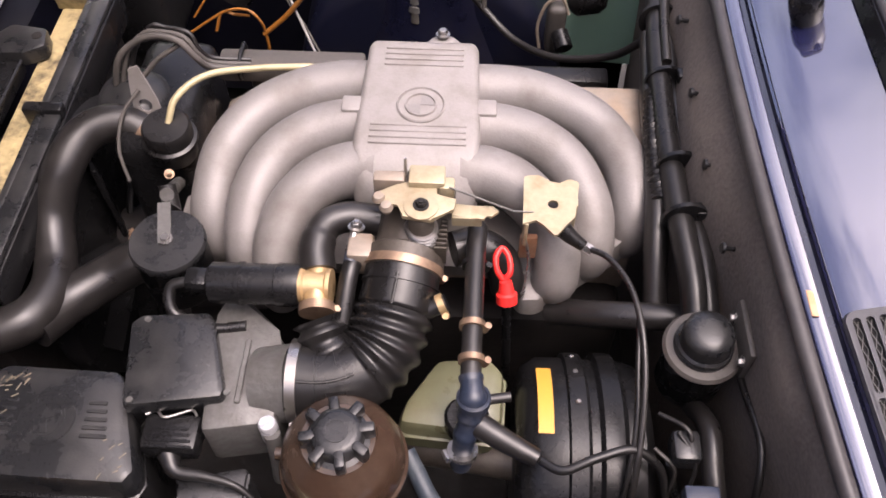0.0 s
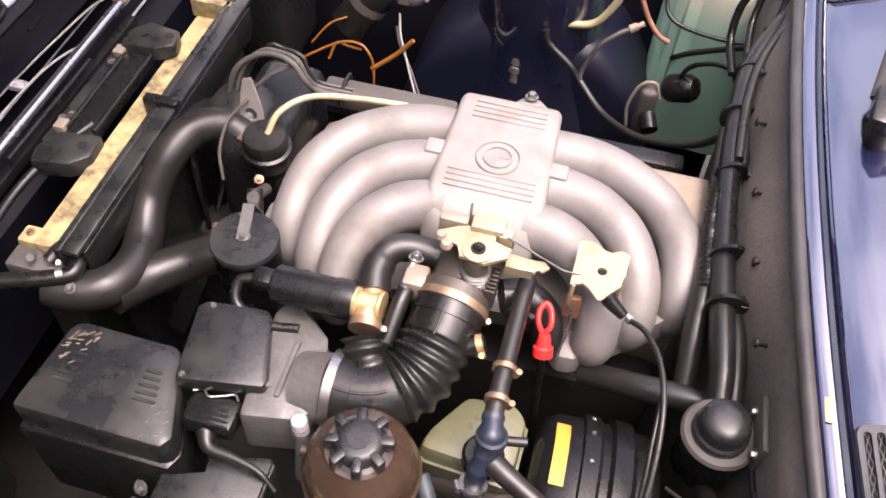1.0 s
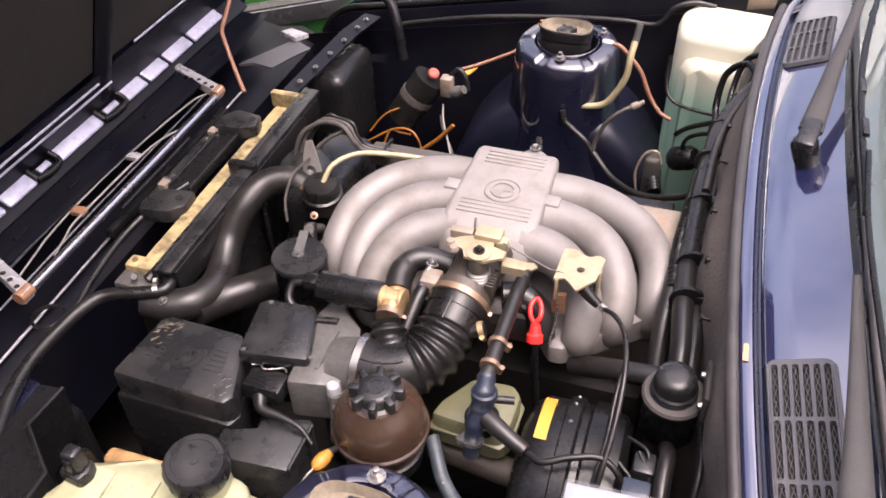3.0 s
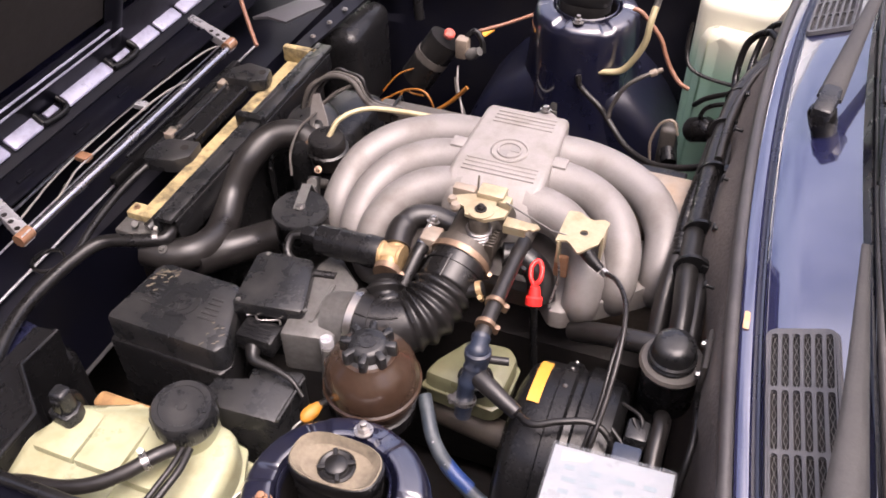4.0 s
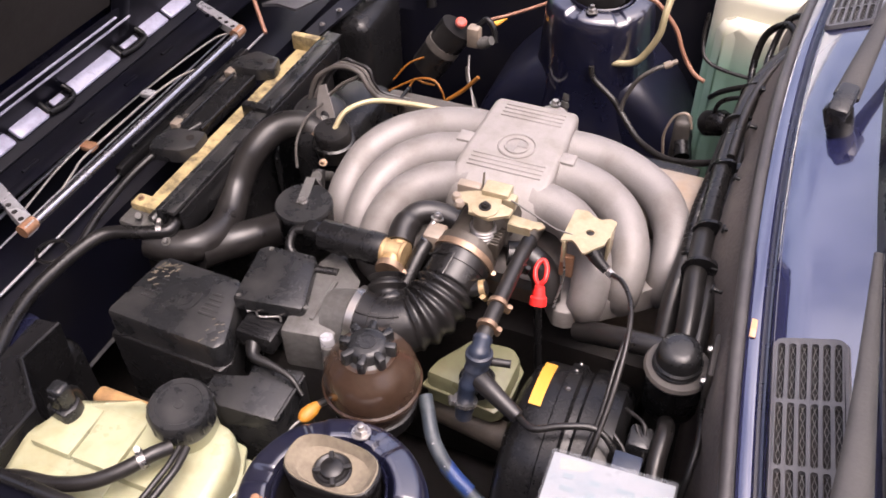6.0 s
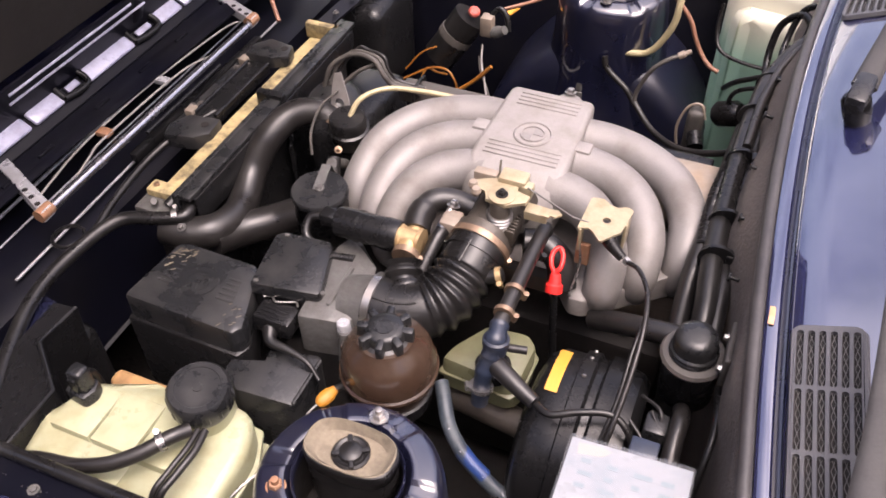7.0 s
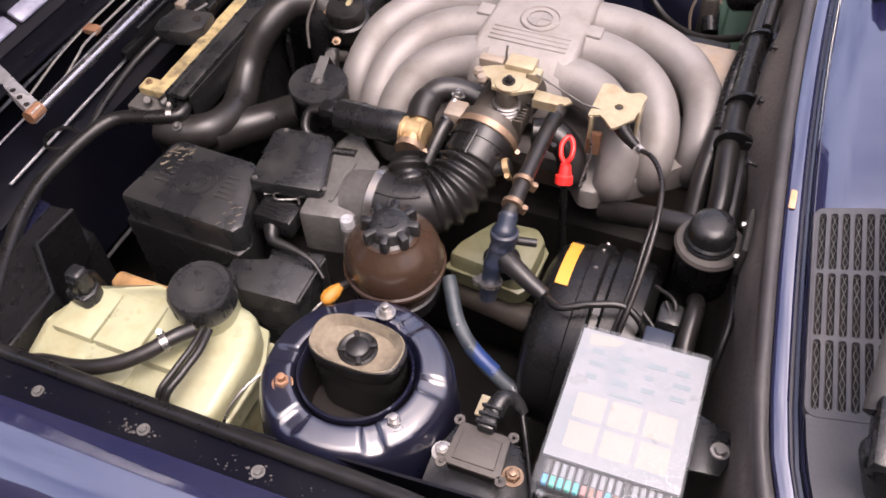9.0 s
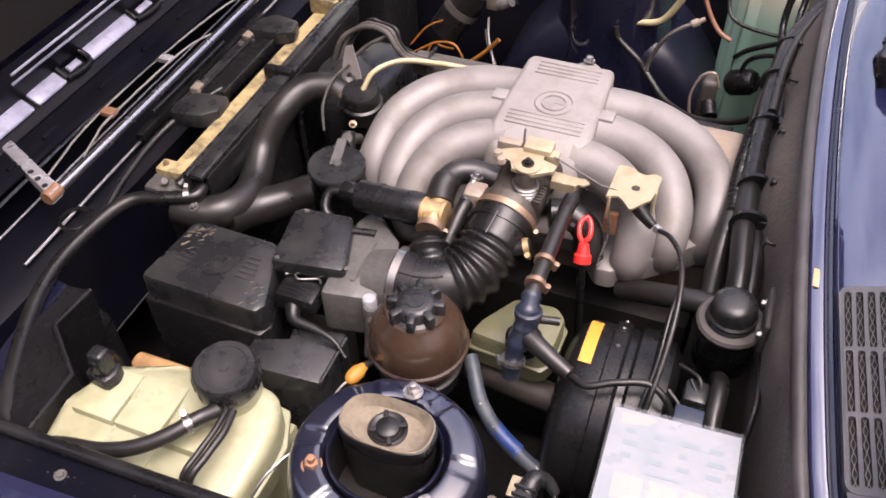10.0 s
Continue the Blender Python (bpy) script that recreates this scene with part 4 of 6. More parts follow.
# power steering reservoir
ps = thing("steering_fluid_reservoir", (-0.10, 0.42, 0.65), "brown plastic power steering reservoir with star cap", "fluid reservoir")
part("bowl", lathe([(0, -0.085), (0.036, -0.085), (0.043, -0.07), (0.048, -0.050), (0.053, -0.028), (0.0565, -0.016), (0.0600, -0.014), (0.0605, -0.011), (0.0600, -0.008), (0.0575, -0.006), (0.0572, 0.004), (0.0535, 0.020), (0.046, 0.033), (0.036, 0.041), (0.033, 0.046), (0, 0.046)], (-0.101, 0.421, 0.742), (0, -0.03, 1), 56), M["brown"], ps)
cap = lathe([(0.031, -0.004), (0.031, 0.001), (0.024, 0.004), (0.0235, 0.015), (0.021, 0.0185), (0.016, 0.020), (0, 0.020)], (-0.101, 0.420, 0.786), (0, -0.03, 1), 40)
capo = part("cap", cap, M["black_lid"], ps, "black ribbed star cap")
for k in range(8):
    a = k * math.pi / 4 + 0.2
    part("lug", box((0.014, -0.0048, -0.002), (0.0335, 0.0048, 0.0188), 0.0025, 2, None, Matrix.Translation((-0.101, 0.420, 0.786)) @ Matrix.Rotation(a, 4, "Z")), M["black_lid"], capo)
part("emblem", lathe([(0.011, 0.020), (0.011, 0.0212), (0.009, 0.0212), (0.009, 0.0202), (0, 0.0202)], (-0.101, 0.420, 0.786), (0, -0.03, 1), 24), M["black_lid"], capo)
part("spout", rod((-0.165, 0.425, 0.735), (-0.14, 0.424, 0.735), 0.006), M["brown"], ps)
part("strap", lathe([(0.040, -0.074), (0.0495, -0.070), (0.0525, -0.046), (0.0500, -0.044)], (-0.101, 0.421, 0.742), (0, -0.03, 1), 40), M["black"], ps)

blue = thing("blue_hose", (0.03, 0.42, 0.58), "faded blue fluid hose beside the strut tower", "hose")
part("hose", tube([(-0.046, 0.450, 0.690), (-0.036, 0.434, 0.684), (-0.016, 0.405, 0.668), (0.016, 0.385, 0.645), (0.060, 0.372, 0.622), (0.107, 0.367, 0.611), (0.16, 0.36, 0.60)], 0.0092, 16), M["blue_hose"], blue)
part("sleeve", tube([(0.004, 0.391, 0.652), (0.020, 0.384, 0.643), (0.040, 0.378, 0.633)], 0.0097, 16), M["blue_sleeve"], blue, "brighter blue length of hose")
for k, (x, y, z) in enumerate(((-0.014, 0.402, 0.6745), (0.006, 0.388, 0.6585), (0.038, 0.376, 0.6405), (0.066, 0.368, 0.6285))):
    part("frayed_tag", box((-0.004, -0.001, -0.001), (0.004, 0.001, 0.0012), 0.0004, 1, None, Matrix.Translation((x, y, z)) @ Matrix.Rotation(1.0 + 0.4 * k, 4, "Z")), M["bar_paint"], blue, "pale frayed thread")

# ---- air intake ----
airbox = thing("air_filter_box", (-0.38, 0.45, 0.58), "dusty black plastic air filter box with worn lettering", "air box")
part("lid", prism([(-0.468, 0.392), (-0.300, 0.388), (-0.292, 0.402), (-0.325, 0.496), (-0.335, 0.503), (-0.445, 0.506), (-0.456, 0.498)], 0.695, 0.738, 0.008), M["black_lid"], airbox)
part("body", prism([(-0.470, 0.386), (-0.298, 0.383), (-0.290, 0.402), (-0.322, 0.500), (-0.446, 0.510), (-0.460, 0.50)], 0.56, 0.698, 0.006), M["black"], airbox)
ring = part("emblem", lathe([(0.027, -0.001), (0.027, 0.0012), (0.025, 0.0012), (0.025, 0.0002), (0.0175, 0.0002), (0.0175, 0.0012), (0.0155, 0.0012), (0.0155, 0.0002), (0, 0.0002)], (-0.388, 0.448, 0.7385), (0, 0, 1), 40), M["black_lid"], airbox, "round embossed emblem")
for k in (0, 2):
    a0 = k * math.pi / 2 + 0.3
    bm = prism([(-0.388, 0.448)] + [(-0.388 + 0.0145 * math.cos(a0 + i * math.pi / 12), 0.448 + 0.0145 * math.sin(a0 + i * math.pi / 12)) for i in range(7)], 0.7382, 0.7398, 0)
    part("quarter", bm, M["black_lid"], ring)
for k in range(5):
    y = 0.430 + 0.0085 * k
    part("ridge", box((-0.352, y, 0.7375), (-0.326 - 0.002 * k, y + 0.004, 0.7396), 0.0008, 1), M["black_lid"], airbox)
    part("ridge", box((-0.440, y, 0.7375), (-0.420, y + 0.004, 0.7396), 0.0008, 1), M["black_lid"], airbox)
rnd = random.Random(7)
scuff = bmesh.new()
for _ in range(34):
    cx, cy = ((-0.432, 0.475) if rnd.random() < 0.7 else (-0.312, 0.415))
    x, y = cx + rnd.uniform(-0.016, 0.016), cy + rnd.uniform(-0.022, 0.02)
    a, l = rnd.uniform(0.2, 1.2), rnd.uniform(0.003, 0.010)
    box((-l / 2, -0.0005, 0), (l / 2, 0.0005, 0.0004), 0, 1, scuff, Matrix.Translation((x, y, 0.7384)) @ Matrix.Rotation(a, 4, "Z"))
tagged(part("scuffs", scuff, M["dust_rubber"], airbox, "tan scuff marks"), kind="stuff")

meter = thing("air_flow_meter", (-0.25, 0.50, 0.66), "grey cast air flow meter with black square lid", "air flow meter")
part("lid", prism([(-0.313, 0.456), (-0.222, 0.470), (-0.220, 0.478), (-0.245, 0.556), (-0.252, 0.562), (-0.318, 0.556), (-0.327, 0.546)], 0.738, 0.757, 0.004), M["black_lid"], meter, "black plastic square lid")
part("base", prism([(-0.316, 0.462), (-0.226, 0.470), (-0.248, 0.558), (-0.322, 0.552)], 0.66, 0.741, 0.004), M["black"], meter)
part("housing", prism([(-0.240, 0.440), (-0.170, 0.452), (-0.166, 0.536), (-0.186, 0.546), (-0.216, 0.590), (-0.240, 0.596), (-0.250, 0.57)], 0.675, 0.742, 0.008), M["casting"], meter, "dull grey cast housing")
part("outlet", rod((-0.19, 0.50, 0.722), (-0.153, 0.50, 0.734), 0.0385, 36), M["casting"], meter)
part("lug", lathe([(0.009, -0.03), (0.009, 0), (0.0075, 0.002), (0, 0.002)], (-0.176, 0.450, 0.744), (0, 0, 1), 16), M["bar_paint"], meter, "pale plastic plug")
for k in range(4):
    part("plug_rib", box((-0.294 + 0.002 * k, 0.426 - 0.001 * k, 0.7305 + 0.0001 * k), (-0.246 - 0.002 * k, 0.429 - 0.001 * k, 0.7345), 0.0008, 1, None, Matrix.Translation((0, 0.007 * k, 0))), M["black"], meter)
for x, y in ((-0.318, 0.462), (-0.322, 0.55), (-0.228, 0.474)):
    part("screw", bolt((x + 0.012, y, 0.7575), (0, 0, 1), 0.0022, 0.001, 0), M["casting"], meter)
part("housing_rib", box((-0.212, 0.47, 0.741), (-0.206, 0.54, 0.7445), 0.001, 1), M["casting"], meter)
part("stay", tube([(-0.172, 0.444, 0.735), (-0.170, 0.436, 0.705), (-0.172, 0.430, 0.66)], 0.008, 12), M["casting"], meter)
plug = part("connector", box((-0.297, 0.425, 0.705), (-0.243, 0.462, 0.733), 0.005), M["black"], meter, "black plug with wire clip")
part("clip", tube([(-0.296, 0.458, 0.7355), (-0.286, 0.462, 0.736), (-0.278, 0.456, 0.7355), (-0.264, 0.460, 0.7355), (-0.252, 0.464, 0.736), (-0.246, 0.458, 0.7355)], 0.0014, 8), M["steel"], plug)
part("lead", tube([(-0.272, 0.428, 0.715), (-0.262, 0.412, 0.712), (-0.235, 0.408, 0.712), (-0.205, 0.402, 0.708), (-0.185, 0.392, 0.695)], lambda s: 0.0085 * (1 - s) ** 2 + 0.0028, 14), M["rubber"], plug)

low = thing("intake_duct", (-0.22, 0.35, 0.60), "angular black plastic intake duct below the air box", "air duct")
part("duct", prism([(-0.302, 0.349), (-0.302, 0.380), (-0.252, 0.388), (-0.268, 0.408), (-0.200, 0.424), (-0.194, 0.415), (-0.195, 0.344), (-0.270, 0.339)], 0.58, 0.700, 0.004), M["black_lid"], low, "", 25)
# rounded bead in the same black as the duct
part("edge_rib", rod((-0.1955, 0.346, 0.6995), (-0.1955, 0.416, 0.6995), 0.0028, 8), M["black_lid"], low, "rounded bead along the duct edge")
part("screw", bolt((-0.330, 0.372, 0.66), (-0.2, -0.7, 0.5), 0.006, 0.005, 0.002), M["casting"], low)
grey = thing("vacuum_canister", (-0.313, 0.647, 0.66), "dusty black round canister with grey strap", "canister")
part("drum", lathe([(0, -0.085), (0.036, -0.085), (0.039, -0.08), (0.0395, -0.012), (0.041, -0.010), (0.041, -0.003), (0.039, 0.0), (0, 0.001)], (-0.313, 0.645, 0.762), (0.02, -0.04, 1), 44), M["black_lid"], grey)
part("strap", sheet([[(-0.330, 0.702, 0.742), (-0.316, 0.704, 0.742)], [(-0.332, 0.690, 0.768), (-0.318, 0.692, 0.769)], [(-0.325, 0.66, 0.767), (-0.311, 0.662, 0.767)], [(-0.320, 0.638, 0.766), (-0.307, 0.640, 0.766)]], 0.002), M["casting"], grey, "grey metal strap")
part("bolt", bolt((-0.3135, 0.645, 0.764), (0, 0, 1), 0.0055, 0.004, 0), M["steel"], grey)

small = thing("pressure_regulator", (-0.36, 0.81, 0.68), "small black round pressure can with hose", "regulator")
part("can", lathe([(0, -0.06), (0.018, -0.06), (0.028, -0.052), (0.030, -0.03), (0.033, -0.028), (0.033, -0.022), (0.029, -0.020), (0.029, -0.004), (0.026, 0.0), (0, 0.0)], (-0.352, 0.808, 0.766), (0.05, -0.1, 1), 32), M["rubber"], small)
part("stem", rod((-0.345, 0.775, 0.70), (-0.335, 0.720, 0.745), 0.008), M["casting"], small)
part("fitting", bolt((-0.336, 0.745, 0.752), (0.2, -0.5, 0.8), 0.0040, 0.006, 0.004), M["copper"], small, "coppery hose fitting")
part("neck", rod((-0.338, 0.735, 0.745), (-0.325, 0.69, 0.70), 0.010), M["rubber"], small)
solo("cream_vacuum_hose", tube([(-0.350, 0.812, 0.764), (-0.340, 0.835, 0.785), (-0.310, 0.868, 0.790), (-0.255, 0.888, 0.785), (-0.19, 0.905, 0.775)], 0.0042, 12), M["cream"], "thin cream vacuum hose looping to the manifold", "hose")

stat = thing("timing_belt_cover", (-0.40, 0.90, 0.55), "grey-black belt cover and distributor with looped leads", "engine cover")
part("cover", box((-0.43, 0.80, 0.45), (-0.335, 1.00, 0.735), 0.02, 3), M["black"], stat)
part("dome", lathe([(0.052, -0.06), (0.050, 0.0), (0.042, 0.022), (0.024, 0.034), (0, 0.036)], (-0.418, 0.885, 0.718), (-0.1, -0.25, 1), 32), M["black_lid"], stat, "dusty black distributor dome")
part("bracket", holed([(-0.014, -0.040), (0.022, -0.034), (0.018, -0.010), (0.006, 0.024), (0.002, 0.034), (-0.008, 0.034), (-0.012, 0.020)], (0.002, -0.018), 0.0085, Matrix.Translation((-0.394, 0.862, 0.766)) @ Matrix.Rotation(radians(74), 4, "X"), 0.003), M["plenum"], stat, "pale grey lifting eye bracket")
# black leads, greyed in colour where glare lightens them
for k, (r, mt) in enumerate(((0.0042, "dusty"), (0.0034, "dusty"), (0.0030, "hose"))):
    o = 0.008 * k
    part("lead", tube([(-0.440 + o, 0.885, 0.735), (-0.425 + o, 0.895 + o, 0.785), (-0.400 + o, 0.905 + o, 0.806 + o * 0.6), (-0.372 + o * 0.5, 0.905 + o, 0.815), (-0.345 + o * 0.5, 0.900 + o, 0.812), (-0.328, 0.895 + o, 0.792), (-0.314, 0.900 + o, 0.774), (-0.272, 0.910 + o, 0.764)], r, 10), M[mt], stat)
part("lead", tube([(-0.398, 0.880, 0.768), (-0.375, 0.892, 0.790), (-0.352, 0.900, 0.803), (-0.338, 0.905, 0.812)], 0.0032, 10), M["dusty"], stat)
part("thin_wire", tube([(-0.395, 0.860, 0.770), (-0.414, 0.835, 0.752), (-0.416, 0.80, 0.728), (-0.405, 0.775, 0.70)], 0.0022, 8), M["dusty"], stat)
pulley = thing("cooling_fan", (-0.46, 0.83, 0.45), "black cooling fan shroud behind the radiator", "cooling fan")
part("shroud", lathe([(0.19, -0.01), (0.20, -0.01), (0.20, 0.02), (0.19, 0.02)], (-0.505, 0.84, 0.50), (1, 0, 0), 48), M["black"], pulley)
for k in range(7):
    a = k * 2 * math.pi / 7
    part("blade", box((-0.004, -0.03, 0.03), (0.004, 0.03, 0.17), 0.002, 1, None, Matrix.Translation((-0.485, 0.84, 0.50)) @ Matrix.Rotation(a, 4, "X") @ Matrix.Rotation(0.5, 4, "Z")), M["black"], pulley)
part("hub", rod((-0.49, 0.84, 0.50), (-0.43, 0.84, 0.50), 0.04, 24), M["block"], pulley)

hose1 = thing("upper_radiator_hose", (-0.47, 0.70, 0.60), "thick aged black upper radiator hose", "radiator hose")
part("hose", tube([(-0.385, 0.835, 0.715), (-0.425, 0.846, 0.728), (-0.465, 0.828, 0.726), (-0.488, 0.785, 0.706), (-0.502, 0.745, 0.664), (-0.492, 0.695, 0.642), (-0.482, 0.650, 0.645), (-0.490, 0.608, 0.652), (-0.525, 0.588, 0.652), (-0.56, 0.585, 0.655)], lambda s: 0.0225 + 0.004 * s, 24), M["hose"], hose1)
part("clamp", band((-0.395, 0.840, 0.720), (-0.388, 0.836, 0.717), 0.024, 0.009, 28), M["copper"], hose1)
hose2 = thing("lower_radiator_hose", (-0.42, 0.64, 0.58), "thick black branch radiator hose", "radiator hose")
part("hose", tube([(-0.345, 0.715, 0.650), (-0.385, 0.700, 0.645), (-0.425, 0.682, 0.632), (-0.465, 0.645, 0.630), (-0.49, 0.60, 0.64)], 0.027, 22), M["hose"], hose2)
part("clamp", band((-0.372, 0.690, 0.657), (-0.366, 0.694, 0.657), 0.028, 0.009, 28), M["steel"], hose2)
part("screw", bolt((-0.385, 0.705, 0.684), (-0.4, 0.4, 0.8), 0.006, 0.006, 0.004), M["copper"], hose2)

# radiator with its top frame
rad = thing("radiator", (-0.57, 0.86, 0.25), "black-framed radiator with weathered yellow foam strip", "radiator")
part("core", box((-0.60, 0.60, 0.25), (-0.545, 1.15, 0.655), 0.004), M["block"], rad)
part("foam", box((-0.600, 0.640, 0.655), (-0.553, 1.125, 0.682), 0.006), M["radiator"], rad, "weathered yellow foam strip")
part("channel", box((-0.548, 0.600, 0.640), (-0.538, 1.150, 0.712), 0.002), M["black_lid"], rad, "dusty black channel edge")
part("channel_top", box((-0.5375, 0.600, 0.706), (-0.514, 1.145, 0.714), 0.002), M["black_lid"], rad)
part("channel_lip", box((-0.516, 0.610, 0.655), (-0.511, 1.13, 0.7055), 0.001), M["black"], rad)
part("end_cap", box((-0.612, 0.615, 0.655), (-0.540, 0.642, 0.692), 0.004), M["radiator"], rad, "yellowed end tank flange")
part("end_cap", box((-0.605, 1.112, 0.68), (-0.535, 1.128, 0.712), 0.003), M["radiator"], rad)
for y in (0.628, 0.634):
    part("bolt", bolt((-0.60 + (y - 0.628) * 9, 0.630, 0.692), (0, 0, 1), 0.004, 0.004, 0), M["copper"], rad)
part("clip", box((-0.563, 0.868, 0.690), (-0.512, 0.884, 0.722), 0.003), M["black"], rad)
part("drain_valve", rod((-0.585, 0.602, 0.684), (-0.577, 0.592, 0.696), 0.005), M["casting"], rad, "grey bleed screw")
part("bleed_block", box((-0.615, 0.585, 0.655), (-0.545, 0.625, 0.680), 0.004), M["casting"], rad)
guide = thing("air_guide", (-0.63, 0.90, 0.6), "black plastic air guide panel over the radiator edge", "air guide")
part("ear", prism([(-0.665, 0.735), (-0.612, 0.745), (-0.592, 0.765), (-0.596, 0.808), (-0.655, 0.800), (-0.672, 0.765)], 0.672, 0.698, 0.006), M["black_lid"], guide)
part("ear", prism([(-0.660, 0.985), (-0.605, 0.988), (-0.580, 1.004), (-0.588, 1.040), (-0.640, 1.048), (-0.662, 1.02)], 0.685, 0.708, 0.006), M["black_lid"], guide)
part("rail", box((-0.655, 0.80, 0.672), (-0.612, 0.99, 0.692), 0.004), M["black"], guide)
part("rail", box((-0.685, 0.79, 0.662), (-0.668, 1.01, 0.680), 0.003), M["black_lid"], guide)
part("rail", box((-0.715, 0.70, 0.650), (-0.700, 1.10, 0.668), 0.003), M["black"], guide)
for x, z, a, b in ((-0.697, 0.690, 0.735, 0.955), (-0.612, 0.695, 0.812, 0.985), (-0.652, 0.694, 0.81, 0.98)):
    part("edge_bead", rod((x, a, z), (x, b, z), 0.0034, 10), M["black"], guide)
for y in (0.812, 0.982):
    part("spring_clip", box((-0.668, y - 0.010, 0.686), (-0.652, y + 0.010, 0.700), 0.002), M["head"], guide, "dull metal spring clip")
for y, x in ((1.022, -0.597), (0.782, -0.612)):
    part("hole", lathe([(0.007, 0.0), (0.007, 0.001), (0, 0.001)], (x, y, 0.698 if y < 0.9 else 0.708), (0, 0, 1), 16), M["block"], guide)
rnd = random.Random(9)
for y in (0.84, 0.96, 0.83, 0.975):
    part("screw", bolt((-0.665 + rnd.uniform(-0.01, 0.02), y, 0.690), (0, 0, 1), 0.0042, 0.003, 0), M["dusty"], guide)

front = thing("front_panel", (-0.80, MID, 0.3), "dark navy front panel and lamp carrier", "car body panel", kind="structure")
rows = [[(x, y, z) for x, z in ((-0.66, 0.45), (-0.69, 0.615), (-0.74, 0.635), (-0.80, 0.625), (-0.86, 0.64), (-0.90, 0.60), (-0.93, 0.40), (-0.94, 0.10))] for y in [0.13 + 0.0695 * i for i in range(21)]]
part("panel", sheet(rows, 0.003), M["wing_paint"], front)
# ridges of the navy panel, coloured pale for the bright lines along them
for x, z, r in ((-0.715, 0.636, 0.004), (-0.83, 0.640, 0.005), (-0.79, 0.632, 0.003)):
    part("ridge", tube([(x, 0.42, z), (x - 0.008, 0.75, z + 0.003), (x - 0.015, 1.20, z + 0.004)], r * 0.6, 10, 4), M["bar_paint"], front)
part("edge_trim", tube([(-0.625, 0.83, 0.690), (-0.655, 0.76, 0.682), (-0.672, 0.69, 0.670), (-0.668, 0.60, 0.662), (-0.655, 0.52, 0.655), (-0.66, 0.44, 0.65)], 0.006, 10), M["rubber"], front)
part("grommet", tube([(-0.70 + 0.024 * math.cos(k * 0.42), 0.52 + 0.024 * math.sin(k * 0.42), 0.642) for k in range(16)], 0.003, 8, 2), M["rubber"], front)
bar = thing("bonnet_hinge_bar", (-0.76, 0.82, 0.66), "bright steel bonnet hinge bar with rusty brackets", "hinge bar")
part("bar", rod((-0.706, 0.50, 0.702), (-0.712, 1.083, 0.700), 0.0078, 20), M["chrome"], bar)
for y, x in ((0.505, -0.708), (1.095, -0.714)):
    b = part("bracket", prism([(x + 0.008, y - 0.012), (x + 0.008, y + 0.012), (x - 0.135, y + 0.075), (x - 0.14, y + 0.055)], 0.694, 0.712, 0.003), M["bar_paint"], bar, "worn pale hinge bracket with holes")
    part("end", rod((x, y - 0.012, 0.703), (x, y + 0.014, 0.703), 0.0105, 16), M["rust"], b, "rusty pivot")
    for k in range(3):
        part("hole", lathe([(0.0045, 0), (0.0045, 0.0008), (0, 0.0008)], (x - 0.012 - 0.020 * k, y + 0.004 + 0.009 * k, 0.712), (0, 0, 1), 12), M["block"], b)
solo("release_cable", tube([(-0.742, 0.52, 0.698), (-0.752, 0.58, 0.700), (-0.761, 0.628, 0.700), (-0.767, 0.706, 0.700), (-0.767, 0.857, 0.700), (-0.751, 1.048, 0.700), (-0.742, 1.11, 0.69)], 0.0017, 8), M["white_wire"], "thin grey bonnet release cable", "cable")
solo("washer_line", tube([(-0.730, 0.60, 0.692), (-0.734, 0.639, 0.700), (-0.742, 0.669, 0.700), (-0.744, 0.741, 0.700), (-0.743, 0.859, 0.700), (-0.736, 0.92, 0.700), (-0.724, 0.965, 0.696), (-0.712, 0.975, 0.690)], 0.0019, 8), M["white_wire"], "thin grey line beside the hinge bar", "cable")
solo("cable_tag", box((-0.766, 0.692, 0.694), (-0.742, 0.710, 0.704), 0.002), M["rust"], "orange-brown clip on the release cable", "cable clip")
solo("cable_clip", box((-0.768, 0.855, 0.694), (-0.744, 0.872, 0.704), 0.002), M["bar_paint"], "pale clip holding two thin cables", "cable clip")

# bonnet, hinged at the front and standing open
bonnet = thing("bonnet", (-0.86, MID, 0.66), "open navy bonnet with dusty dark underside", "car bonnet")
lean = radians(110)
ex, ez = -math.cos(lean), math.sin(lean)


def on_bonnet(u, y, off=0.0):
    return (-0.912 + ex * u + ez * off, y, 0.62 + ez * u - ex * off)


outline = [(-0.10, 0.16, 1.49), (0.0, 0.14, 1.51), (0.05, 0.12, 1.53), (0.3, 0.11, 1.54), (0.7, 0.11, 1.54), (1.15, 0.14, 1.51)]
part("skin", sheet([[on_bonnet(u, a + (b - a) * i / 12, -0.03) for i in range(13)] for u, a, b in outline], 0.004), M["paint"], bonnet)
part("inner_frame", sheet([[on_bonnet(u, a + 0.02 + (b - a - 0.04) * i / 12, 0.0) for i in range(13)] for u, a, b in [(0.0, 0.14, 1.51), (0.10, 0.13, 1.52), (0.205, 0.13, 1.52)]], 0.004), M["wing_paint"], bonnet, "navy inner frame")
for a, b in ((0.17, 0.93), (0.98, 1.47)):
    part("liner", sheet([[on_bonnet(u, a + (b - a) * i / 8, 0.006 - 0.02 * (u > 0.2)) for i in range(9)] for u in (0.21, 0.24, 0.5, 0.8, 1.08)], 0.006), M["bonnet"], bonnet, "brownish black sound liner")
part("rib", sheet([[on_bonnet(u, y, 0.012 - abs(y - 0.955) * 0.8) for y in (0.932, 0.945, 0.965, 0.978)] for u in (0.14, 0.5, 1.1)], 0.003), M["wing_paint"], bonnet)
